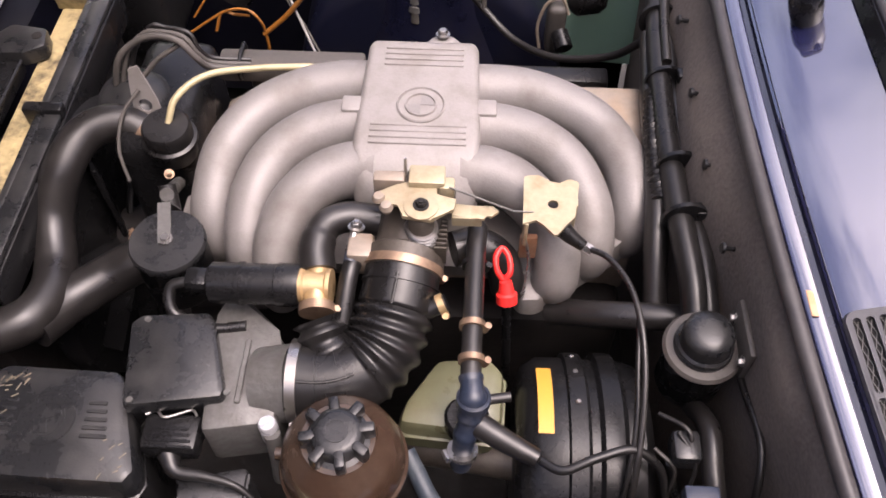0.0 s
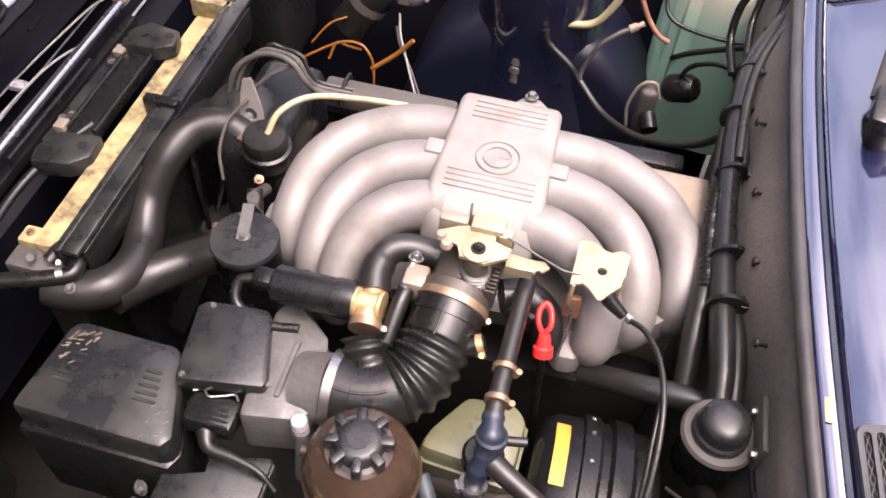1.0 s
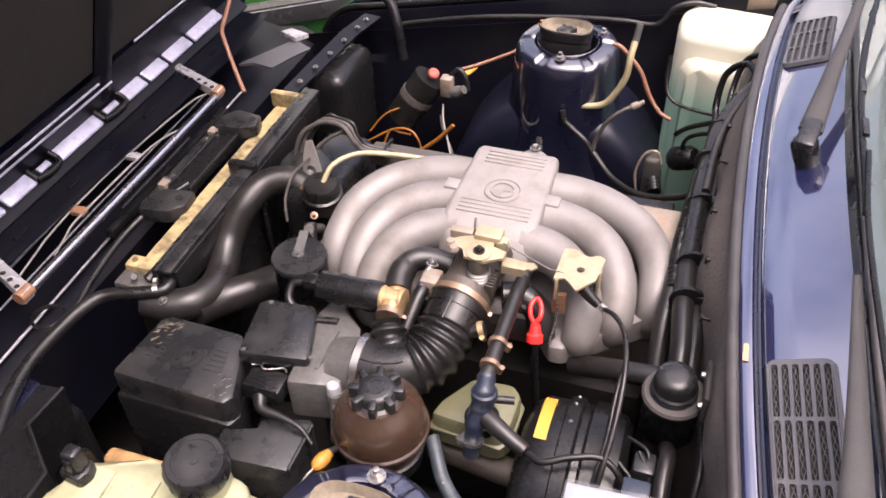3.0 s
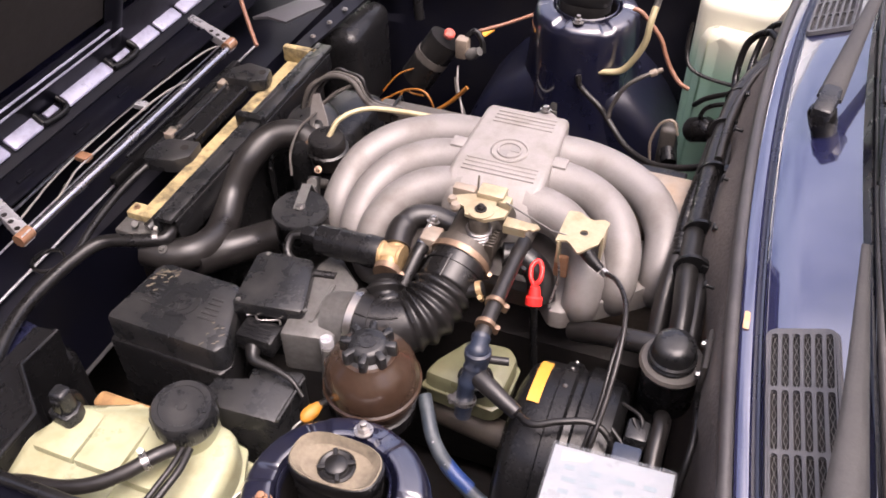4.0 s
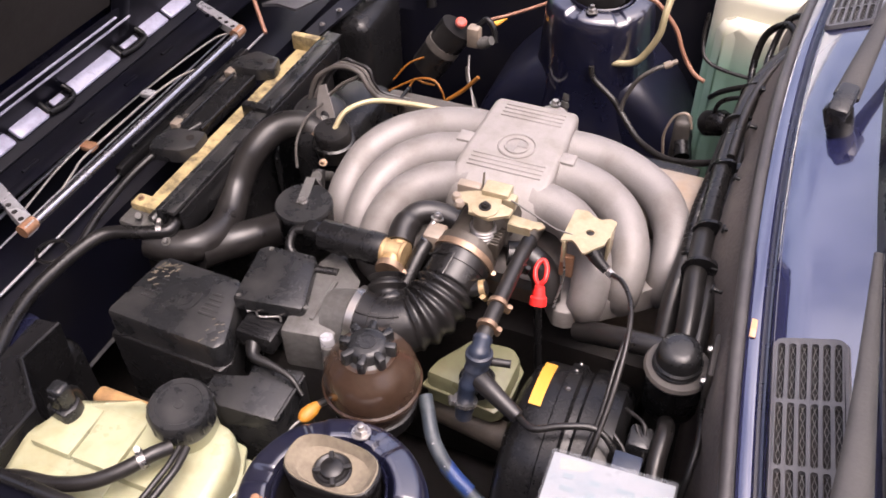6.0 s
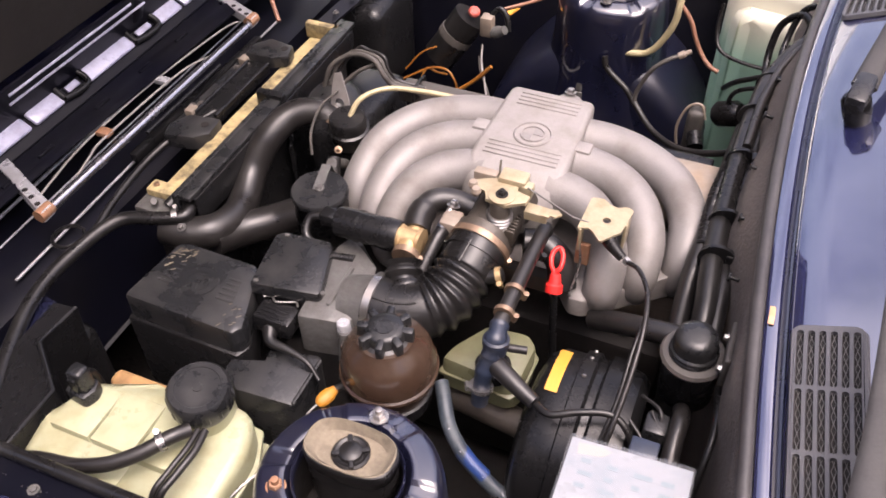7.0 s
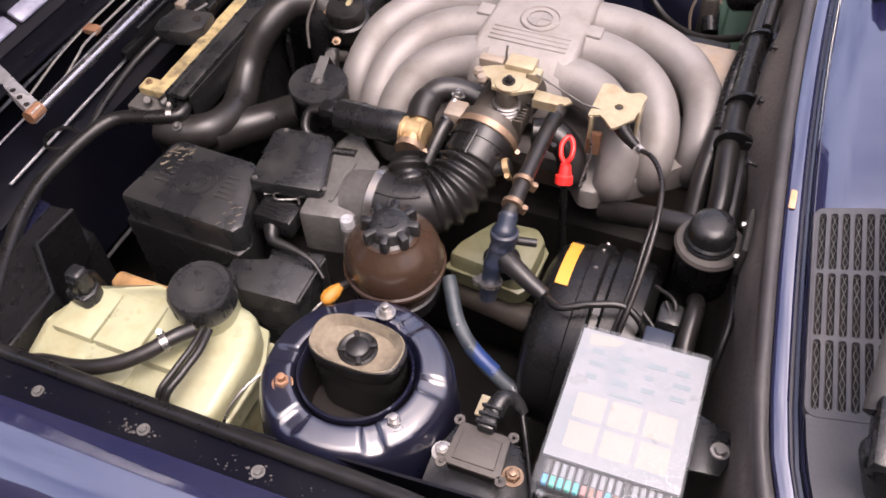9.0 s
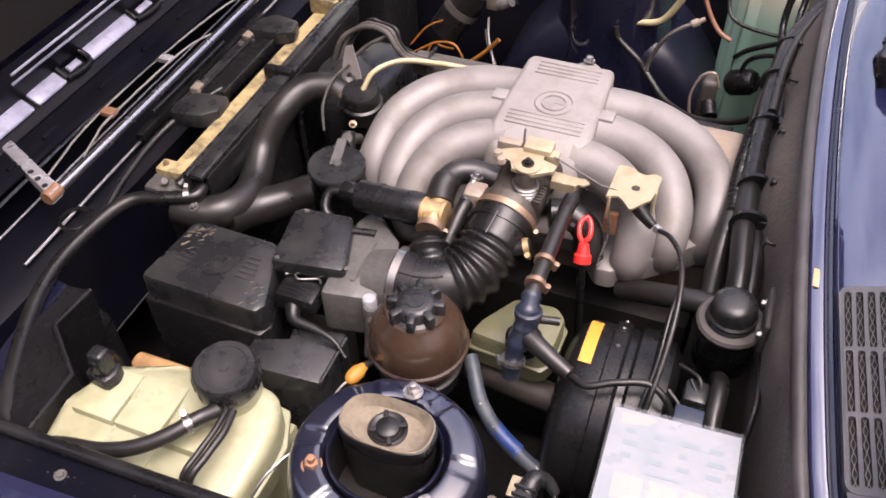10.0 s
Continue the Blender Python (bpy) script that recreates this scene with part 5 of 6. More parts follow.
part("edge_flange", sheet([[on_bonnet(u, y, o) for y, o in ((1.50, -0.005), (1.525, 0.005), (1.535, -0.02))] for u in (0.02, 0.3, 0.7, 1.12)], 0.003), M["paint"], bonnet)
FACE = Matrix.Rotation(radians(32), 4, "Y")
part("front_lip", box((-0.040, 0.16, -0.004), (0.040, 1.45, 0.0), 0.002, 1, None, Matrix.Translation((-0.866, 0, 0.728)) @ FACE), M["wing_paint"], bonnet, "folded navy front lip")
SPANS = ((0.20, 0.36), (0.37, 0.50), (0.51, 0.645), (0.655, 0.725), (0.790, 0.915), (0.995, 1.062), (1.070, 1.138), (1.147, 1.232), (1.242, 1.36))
# raised pads, coloured with the sky they mirror
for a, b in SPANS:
    part("stiffener", box((-0.026, a, 0.0), (0.021, b, 0.006), 0.005, 3, None, Matrix.Translation((-0.864, 0, 0.729)) @ FACE), M["pad"], bonnet, "raised pad, coloured pale for the sky it reflects")
for a, b in ((0.728, 0.787), (0.920, 0.990)):
    ring = [(0.016, a), (-0.016, a + 0.004), (-0.021, (a + b) / 2), (-0.016, b - 0.004), (0.016, b), (0.021, (a + b) / 2), (0.016, a)]
    part("latch_loop", tube([Matrix.Translation((-0.864, 0, 0.729)) @ FACE @ Vector((u, v, 0.006)) for u, v in ring], 0.0055, 10, 4), M["black"], bonnet, "dark latch loop")
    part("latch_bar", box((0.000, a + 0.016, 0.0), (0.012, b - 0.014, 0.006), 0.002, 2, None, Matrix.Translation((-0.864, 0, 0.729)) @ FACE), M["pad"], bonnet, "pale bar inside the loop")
part("front_flange", sheet([[(-0.828, y, 0.708), (-0.80, y, 0.705), (-0.785, y, 0.712), (e, y, 0.708)] for y, e in ((0.2, -0.775), (0.69, -0.768), (1.07, -0.757), (1.26, -0.75), (1.42, -0.768))], 0.003), M["wing_paint"], bonnet, "dark navy front flange with slots")
for y in (0.52, 0.60, 0.74, 0.86, 0.97, 1.12, 1.22):
    part("slot", box((-0.804, y, 0.704), (-0.796, y + 0.035, 0.7105), 0.002, 2), M["wing_paint"], bonnet)
# thin pale rods paint the highlights on the creases
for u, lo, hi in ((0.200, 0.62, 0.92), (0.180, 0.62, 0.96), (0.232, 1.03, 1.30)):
    part("crease", tube([on_bonnet(u, lo, 0.012), on_bonnet(u, hi, 0.012)], 0.0022, 8), M["pad"], bonnet, "pale line for the highlight along a crease")
part("lip_edge", box((-0.046, 0.16, -0.012), (-0.0405, 1.45, 0.008), 0.002, 1, None, Matrix.Translation((-0.866, 0, 0.728)) @ FACE), M["wing_paint"], bonnet)
part("nozzle_hose", tube([(-0.800, 1.335, 0.780), (-0.786, 1.285, 0.768), (-0.766, 1.232, 0.765), (-0.748, 1.205, 0.760), (-0.712, 1.167, 0.722), (-0.675, 1.130, 0.690)], 0.0042, 10), M["copper_wire"], bonnet, "brown washer hose")
prop = thing("bonnet_prop", (-0.45, 1.42, 0.66), "black steel bonnet prop standing in the wing", "bonnet prop")
part("stay", tube([(-0.44, 1.41, 0.65), (-0.452, 1.42, 0.72), (-0.475, 1.44, 0.765), (-0.52, 1.445, 0.795), (-0.68, 1.46, 0.888), (-0.755, 1.465, 0.935)], 0.011, 14, 6), M["black"], prop)

# lamps' rear covers and the bay's front corners
for side in (-1, 1):
    y_of = (lambda y: y) if side < 0 else (lambda y: 2 * MID - y)
    lamp = thing("headlamp_cover", (-0.60, y_of(0.30), 0.45), "black plastic headlamp rear cover", "lamp cover", "lamp covers")
    part("cover", box((-0.66, min(y_of(0.20), y_of(0.42)), 0.42), (-0.57, max(y_of(0.20), y_of(0.42)), 0.61), 0.03, 4), M["black"], lamp)
wingplate = thing("lamp_shield", (-0.53, 0.27, 0.5), "angled black sheet panel behind the headlamp", "panel")
part("plate", sheet([[(-0.546, 0.376, 0.693), (-0.548, 0.308, 0.697), (-0.476, 0.252, 0.700), (-0.472, 0.168, 0.703)], [(-0.560, 0.378, 0.60), (-0.552, 0.305, 0.585), (-0.478, 0.250, 0.57), (-0.44, 0.172, 0.56)]], 0.003), M["black"], wingplate, "", 20)
part("top_edge", tube([(-0.546, 0.376, 0.694), (-0.548, 0.308, 0.698), (-0.476, 0.252, 0.701), (-0.472, 0.168, 0.704)], 0.004, 10, 1, None, False), M["black"], wingplate)
part("ledge", sheet([[(-0.600, 0.385, 0.672), (-0.549, 0.378, 0.690)], [(-0.598, 0.300, 0.672), (-0.551, 0.308, 0.694)], [(-0.54, 0.20, 0.676), (-0.479, 0.250, 0.698)], [(-0.50, 0.165, 0.68), (-0.474, 0.167, 0.701)]], 0.003), M["black"], wingplate, "", 20)
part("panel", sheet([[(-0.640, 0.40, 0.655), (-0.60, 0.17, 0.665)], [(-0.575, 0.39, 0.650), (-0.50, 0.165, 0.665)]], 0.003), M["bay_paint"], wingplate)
rlamp = thing("lamp_carrier", (-0.62, 1.38, 0.5), "navy lamp carrier panel with grey sheet cover", "panel")
part("strip", sheet([[(-0.585, 1.13, 0.712), (-0.560, 1.13, 0.704)], [(-0.575, 1.25, 0.716), (-0.545, 1.25, 0.708)], [(-0.565, 1.38, 0.718), (-0.530, 1.38, 0.712)], [(-0.548, 1.47, 0.716), (-0.51, 1.47, 0.712)]], 0.008), M["wing_paint"], rlamp)
for y in (1.16, 1.22, 1.28, 1.34, 1.40, 1.44):
    part("bolt", bolt((-0.562 + (y - 1.16) * 0.1, y, 0.716), (0, 0, 1), 0.004, 0.003, 0), M["steel"], rlamp)
part("bright_tab", prism([(-0.690, 1.333), (-0.672, 1.352), (-0.625, 1.338), (-0.645, 1.312)], 0.712, 0.722, 0.002), M["bar_paint"], rlamp, "bright bare tab")
part("grey_cover", sheet([[(-0.725, 1.205, 0.706), (-0.690, 1.208, 0.712), (-0.650, 1.210, 0.706)], [(-0.695, 1.262, 0.706), (-0.660, 1.262, 0.713), (-0.63, 1.260, 0.706)], [(-0.665, 1.318, 0.706), (-0.635, 1.314, 0.712), (-0.608, 1.305, 0.706)]], 0.006), M["grille"], rlamp, "dull grey sheet cover")
part("bin", box((-0.60, 1.22, 0.48), (-0.50, 1.40, 0.69), 0.03, 4), M["black"], rlamp)

ov = thing("overflow_hose", (-0.58, 0.40, 0.64), "glossy black overflow hose along the front corner", "hose")
part("hose", tube([(-0.560, 0.600, 0.684), (-0.550, 0.622, 0.690), (-0.528, 0.612, 0.688), (-0.525, 0.590, 0.684), (-0.560, 0.572, 0.684), (-0.615, 0.545, 0.682), (-0.636, 0.46, 0.676), (-0.632, 0.38, 0.672), (-0.598, 0.29, 0.668), (-0.545, 0.205, 0.672), (-0.505, 0.175, 0.668)], 0.0105, 14), M["rubber"], ov)
part("clamp", band((-0.533, 0.588, 0.684), (-0.540, 0.584, 0.684), 0.0112, 0.008, 20), M["steel"], ov)
part("clamp_bolt", bolt((-0.520, 0.575, 0.676), (0, -0.4, 0.9), 0.005, 0.005, 0.002), M["casting"], ov)

# coolant expansion tank
tank = thing("coolant_tank", (-0.32, 0.24, 0.55), "yellowed translucent coolant tank with black cap", "coolant tank")
shape = [(-0.466, 0.164), (-0.36, 0.160), (-0.23, 0.164), (-0.214, 0.186), (-0.212, 0.275), (-0.232, 0.318), (-0.30, 0.330), (-0.338, 0.305), (-0.355, 0.292), (-0.434, 0.292), (-0.468, 0.225)]
part("upper", prism(shape, 0.62, 0.704, 0.016, None, lambda x, y: -0.02 * max(0, (0.21 - y) / 0.05)), M["tank"], tank, "", 60)
cx, cy = -0.33, 0.245
part("seam", prism([(cx + (x - cx) * 1.035, cy + (y - cy) * 1.05) for x, y in shape], 0.652, 0.658, 0.002), M["tank"], tank)
part("lower", prism([(-0.435, 0.175), (-0.22, 0.17), (-0.22, 0.32), (-0.42, 0.28)], 0.53, 0.64, 0.006), M["tank"], tank)
for x, y, w, d in ((-0.446, 0.214, 0.054, 0.066), (-0.388, 0.214, 0.056, 0.070), (-0.328, 0.212, 0.050, 0.040), (-0.388, 0.172, 0.058, 0.034), (-0.448, 0.176, 0.056, 0.030)):
    part("pad", prism([(x, y), (x + w, y), (x + w, y + d), (x, y + d)], 0.685, 0.7047 if y > 0.2 else 0.6910, 0.0009), M["tank"], tank, "", 60)
part("neck", lathe([(0.034, -0.03), (0.034, 0.0), (0.030, 0.004), (0, 0.004)], (-0.282, 0.296, 0.722), (0.05, -0.08, 1), 32), M["tank"], tank)
tcap = part("cap", lathe([(0.036, -0.002), (0.0372, 0.002), (0.0372, 0.026), (0.0345, 0.0305), (0.0335, 0.0315), (0.0270, 0.0315), (0.0262, 0.0305), (0.020, 0.0303), (0.006, 0.0303), (0.0055, 0.0312), (0, 0.0312)], (-0.282, 0.296, 0.727), (0.05, -0.08, 1), 40), M["black_lid"], tank, "dusty black screw cap")
for k in range(16):
    a = k * math.pi / 8
    part("grip", box((0.035, -0.003, 0.003), (0.0388, 0.003, 0.024), 0.001, 1, None, Matrix.Translation((-0.282, 0.296, 0.727)) @ Matrix.Rotation(a, 4, "Z")), M["black_lid"], tcap)
part("hose", tube([(-0.272, 0.256, 0.730), (-0.285, 0.236, 0.734), (-0.305, 0.210, 0.730), (-0.335, 0.188, 0.722), (-0.375, 0.176, 0.712), (-0.42, 0.174, 0.70), (-0.455, 0.176, 0.68)], 0.0088, 14), M["hose"], tank, "black overflow hose")
part("hose_clamp", band((-0.288, 0.231, 0.7337), (-0.292, 0.226, 0.733), 0.0092, 0.008, 20), M["steel"], tank)
part("pipe", tube([(-0.256, 0.262, 0.728), (-0.252, 0.235, 0.728), (-0.256, 0.205, 0.724), (-0.262, 0.178, 0.714), (-0.264, 0.165, 0.67)], 0.0046, 12), M["rubber"], tank)
part("pipe", tube([(-0.264, 0.260, 0.728), (-0.262, 0.235, 0.728), (-0.266, 0.205, 0.724), (-0.271, 0.178, 0.714), (-0.273, 0.165, 0.67)], 0.0036, 12), M["rubber"], tank)
lev = thing("level_sensor_plug", (-0.422, 0.268, 0.68), "black rubber sensor plug beside the tank", "sensor plug")
part("body", prism([(-0.450, 0.250), (-0.418, 0.246), (-0.412, 0.262), (-0.418, 0.278), (-0.448, 0.280)], 0.690, 0.722, 0.005), M["black_lid"], lev)
part("boot", box((-0.440, 0.253, 0.716), (-0.418, 0.274, 0.756), 0.006, 3), M["black_lid"], lev)
part("latch", box((-0.436, 0.250, 0.726), (-0.424, 0.254, 0.748), 0.0015, 1), M["black"], lev)
part("lead", tube([(-0.430, 0.270, 0.735), (-0.434, 0.284, 0.72), (-0.436, 0.290, 0.68), (-0.436, 0.292, 0.62)], 0.005, 10), M["rubber"], lev)
solo("foam_pad", box((-0.428, 0.293, 0.64), (-0.345, 0.316, 0.697), 0.007, 3), M["stained_foam"], "rust-brown stained foam beside the coolant tank", "foam pad")
plugo = thing("orange_plug", (-0.147, 0.35, 0.66), "orange electrical plug on a thin wire", "wire plug")
part("plug", lathe([(0, -0.001), (0.0035, 0), (0.0065, 0.004), (0.0078, 0.010), (0.0074, 0.019), (0.0055, 0.024), (0.0045, 0.028), (0, 0.0285)], (-0.155, 0.341, 0.728), (0.35, 0.92, 0.08), 14, None, (1.15, 0.85)), M["orange"], plugo)
part("boot", rod((-0.1455, 0.366, 0.730), (-0.140, 0.376, 0.728), 0.0045), M["rubber"], plugo)
part("wire", tube([(-0.155, 0.342, 0.728), (-0.162, 0.330, 0.722), (-0.172, 0.315, 0.70), (-0.19, 0.30, 0.64)], 0.0014, 8), M["white_wire"], plugo)
part("tail", tube([(-0.140, 0.376, 0.728), (-0.124, 0.384, 0.715), (-0.115, 0.385, 0.66)], 0.003, 8), M["rubber"], plugo)
solo("brake_pipe", tube([(-0.155, 0.255, 0.73), (-0.175, 0.235, 0.725), (-0.190, 0.205, 0.715), (-0.198, 0.180, 0.69), (-0.20, 0.17, 0.62)], 0.0017, 8), M["steel"], "thin grey pipe between tank and strut tower", "pipe")

# sensor module by the wing
mod = thing("ignition_module", (0.08, 0.22, 0.66), "dusty dark grey sensor module bolted on bracket", "module")
part("plate", prism([(0.034, 0.166), (0.122, 0.156), (0.140, 0.182), (0.136, 0.222), (0.110, 0.252), (0.044, 0.252), (0.032, 0.215)], 0.728, 0.732, 0.001), M["black_lid"], mod, "dusty black bracket plate")
part("case", prism([(0.051, 0.205), (0.103, 0.206), (0.099, 0.245), (0.053, 0.245)], 0.732, 0.748, 0.002), M["block"], mod)
part("lid", prism([(0.048, 0.202), (0.106, 0.203), (0.102, 0.248), (0.050, 0.248)], 0.748, 0.7515, 0.001), M["dusty"], mod)
part("lid_panel", prism([(0.055, 0.208), (0.098, 0.209), (0.096, 0.240), (0.057, 0.240)], 0.7515, 0.7535, 0.0012), M["dusty"], mod)
for x, y in ((0.047, 0.201), (0.107, 0.202), (0.104, 0.249), (0.048, 0.249)):
    part("ear", lathe([(0.0022, 0), (0.0055, 0), (0.0055, 0.0035), (0.0022, 0.0035)], (x, y, 0.748), (0, 0, 1), 14, None, (1, 1), False), M["dusty"], mod)
for x, y, k in ((0.041, 0.219, "steel"), (0.114, 0.219, "copper")):
    part("bolt", bolt((x, y, 0.732), (0, 0, 1), 0.0075, 0.007, 0.005), M[k], mod)
for k in range(3):
    part("plug_ridge", box((0.065, 0.246 + 0.009 * k, 0.762), (0.087, 0.249 + 0.009 * k, 0.768), 0.001, 1), M["black_lid"], mod)
part("plug", box((0.067, 0.243, 0.742), (0.085, 0.272, 0.764), 0.004), M["black_lid"], mod)
part("plug_boot", tube([(0.077, 0.266, 0.754), (0.082, 0.282, 0.758), (0.094, 0.286, 0.752), (0.104, 0.280, 0.745)], lambda s: 0.0115 - 0.006 * s, 14), M["black_lid"], mod)
part("lead", tube([(0.102, 0.281, 0.746), (0.112, 0.262, 0.738), (0.126, 0.232, 0.736), (0.138, 0.202, 0.736), (0.136, 0.178, 0.734), (0.122, 0.158, 0.728)], 0.003, 10), M["rubber"], mod)
part("brass_tab", box((0.058, 0.262, 0.744), (0.070, 0.286, 0.747), 0.001), M["zinc"], mod)

# fuse box with its clear lid
fuse = thing("fuse_box", (0.20, 0.27, 0.68), "fuse box with clear lid, white chart and coloured fuses", "fuse box")
tiltm = Matrix.Translation((0.2, 0.272, 0.80)) @ Matrix.Rotation(radians(-2.5), 4, "Y") @ Matrix.Rotation(radians(1.0), 4, "Z")
part("base", box((-0.060, -0.083, -0.12), (0.060, 0.084, -0.004), 0.006, 2, None, tiltm), M["black"], fuse)
part("tray", box((-0.058, -0.080, -0.004), (0.058, 0.081, 0.006), 0.002, 1, None, tiltm), M["grille"], fuse)
part("chart", box((-0.0595, -0.0565, 0.0135), (0.0595, 0.0835, 0.0165), 0, 1, None, tiltm), M["label"], fuse, "white printed fuse chart")
rnd = random.Random(3)
for k in range(3):
    for j in range(4):
        part("print_bar", box((-0.045 + 0.026 * j, 0.030 + 0.014 * k, 0.0166), (-0.045 + 0.026 * j + rnd.uniform(0.008, 0.018), 0.0355 + 0.014 * k, 0.0169), 0, 1, None, tiltm), PRINT, fuse)
part("print_bar", box((-0.02, 0.018, 0.0166), (0.012, 0.0205, 0.0169), 0, 1, None, tiltm), PRINT, fuse)
for k in range(16):
    x = -0.052 + 0.0069 * k
    f = part("fuse", box((x - 0.0024, -0.0815, 0.006), (x + 0.0024, -0.072, 0.0125), 0.0008, 1, None, tiltm), FUSES[(0, 1, 3, 1, 3, 2, 4, 2, 0, 4, 0, 1, 1, 4, 3, 4)[k]], fuse)
    part("blade_cover", box((x - 0.0022, -0.0715, 0.006), (x + 0.0022, -0.058, 0.0120), 0.0006, 1, None, tiltm), M["label"] if k % 5 else M["grille"], f)
for k in range(6):
    x, y = -0.046 + 0.032 * (k % 3), -0.044 + 0.031 * (k // 3)
    part("relay_print", box((x, y, 0.0166), (x + 0.027, y + 0.026, 0.0168), 0, 1, None, tiltm), M["relay_label"], fuse)
stain = prism([(-0.050, 0.066), (-0.026, 0.070), (-0.018, 0.078), (-0.030, 0.081), (-0.052, 0.079)], 0.0166, 0.0168, 0)
bmesh.ops.transform(stain, matrix=tiltm, verts=stain.verts[:])
part("stain", stain, M["relay_label"], fuse, "tan water stain")
lido = part("lid", box((-0.0625, -0.0865, -0.006), (0.0625, 0.0865, 0.0215), 0.004, 2, None, tiltm), M["clear"], fuse, "clear plastic lid")
lido.visible_shadow = False
part("latch", box((-0.056, -0.092, 0.002), (-0.048, -0.086, 0.012), 0.002, 1, None, tiltm), M["clear"], fuse)
part("latch", box((0.028, -0.092, -0.004), (0.044, -0.087, 0.010), 0.002, 1, None, tiltm), M["clear"], fuse)
ear = part("mount_ear", prism([(0.262, 0.262), (0.292, 0.266), (0.300, 0.285), (0.296, 0.312), (0.262, 0.322)], 0.776, 0.780, 0.001), M["black_lid"], fuse)
part("screw", bolt((0.288, 0.290, 0.780), (0, 0, 1), 0.006, 0.004, 0), M["steel"], ear)
part("blue_plug", box((0.193, 0.362, 0.79), (0.222, 0.385, 0.806), 0.002), M["blue_plastic"], fuse, "blue-black plug")
for x in (0.180, 0.240):
    part("hook", tube([(x - 0.020, 0.156, 0.765), (x - 0.014, 0.168, 0.776), (x + 0.004, 0.170, 0.776), (x + 0.020, 0.152, 0.770)], 0.0058, 10, 8, None, True, 0.6), M["bar_paint"], fuse, "bright bent retaining hook")
solo("fuse_loom", tube([(0.235, 0.505, 0.71), (0.236, 0.46, 0.755), (0.235, 0.42, 0.752), (0.238, 0.385, 0.73), (0.24, 0.36, 0.68)], 0.010, 14), M["hose"], "black wiring loom dropping behind the fuse box", "cable")
solo("heater_cable", tube([(0.20, 0.43, 0.74), (0.215, 0.41, 0.70), (0.255, 0.36, 0.70), (0.27, 0.42, 0.78), (0.266, 0.50, 0.775)], 0.004, 10), M["rubber"], "thin black cable near the firewall", "cable")

# loom along the firewall
loom = thing("wiring_loom", (0.22, 0.80, 0.70), "taped black wiring loom along the firewall", "wiring loom")
part("trunk", tube([(0.232, 0.565, 0.775), (0.230, 0.60, 0.790), (0.224, 0.66, 0.800), (0.221, 0.75, 0.802), (0.221, 0.85, 0.806), (0.226, 0.96, 0.815), (0.236, 1.05, 0.826), (0.262, 1.12, 0.838), (0.285, 1.17, 0.84)], 0.0135, 16), M["rubber"], loom)
part("second", tube([(0.246, 0.565, 0.775), (0.244, 0.62, 0.79), (0.240, 0.70, 0.793), (0.239, 0.85, 0.796), (0.243, 0.96, 0.806), (0.254, 1.05, 0.818), (0.278, 1.12, 0.832)], 0.0105, 14), M["rubber"], loom)
part("third", tube([(0.228, 0.88, 0.822), (0.232, 0.97, 0.834), (0.246, 1.05, 0.846), (0.268, 1.10, 0.858), (0.29, 1.13, 0.855)], 0.006, 12), M["hose"], loom)
part("conduit", tube([(0.210, 0.70, 0.790), (0.207, 0.75, 0.795), (0.208, 0.80, 0.799), (0.213, 0.85, 0.802)], lambda s: 0.0095 + 0.0014 * math.sin(s * 120), 14, 30), M["rubber"], loom, "ribbed conduit sleeve")
part("jacket", tube([(0.207, 0.60, 0.72), (0.205, 0.66, 0.765), (0.209, 0.72, 0.785), (0.213, 0.84, 0.79), (0.22, 0.95, 0.80)], 0.013, 14), M["hose"], loom)
for y in (0.665, 0.735, 0.865, 0.965, 1.045):
    part("tie", band((0.229 + (y > 1) * 0.012, y, 0.802 + max(0, y - 0.86) * 0.09), (0.229 + (y > 1) * 0.012, y + 0.006, 0.802 + max(0, y - 0.86) * 0.09), 0.0225, 0.005, 20), M["black"], loom)
for y, z in ((0.672, 0.808), (0.860, 0.818), (1.03, 0.838)):
    part("clip", box((0.238, y - 0.008, z - 0.004), (0.256, y + 0.008, z + 0.008), 0.002), M["black"], loom)

# ---- far side of the bay ----
wt = thing("washer_tank", (0.23, 1.42, 0.45), "white washer bottle half full of green fluid", "washer bottle")
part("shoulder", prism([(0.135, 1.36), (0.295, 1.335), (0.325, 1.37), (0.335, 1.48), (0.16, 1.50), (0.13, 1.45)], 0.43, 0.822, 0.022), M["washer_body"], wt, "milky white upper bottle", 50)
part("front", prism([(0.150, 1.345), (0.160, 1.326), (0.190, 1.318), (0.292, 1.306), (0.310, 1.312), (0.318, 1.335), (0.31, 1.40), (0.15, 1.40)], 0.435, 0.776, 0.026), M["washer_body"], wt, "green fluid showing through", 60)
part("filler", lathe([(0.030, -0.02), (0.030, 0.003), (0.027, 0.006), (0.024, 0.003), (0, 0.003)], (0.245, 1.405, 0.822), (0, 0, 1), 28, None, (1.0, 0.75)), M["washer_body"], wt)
part("flap", box((0.240, 1.492, 0.80), (0.335, 1.505, 0.862), 0.004), M["head"], wt, "grey mounting tab with hole")
part("tab_hole", lathe([(0.007, 0), (0.007, 0.001), (0, 0.001)], (0.262, 1.4915, 0.848), (0, -1, 0), 14), M["block"], wt)
part("strap", tube([(0.128, 1.36, 0.77), (0.130, 1.345, 0.72), (0.150, 1.320, 0.695), (0.22, 1.302, 0.69), (0.31, 1.29, 0.70)], 0.0035, 10), M["rubber"], wt, "thin black hose round the bottle")
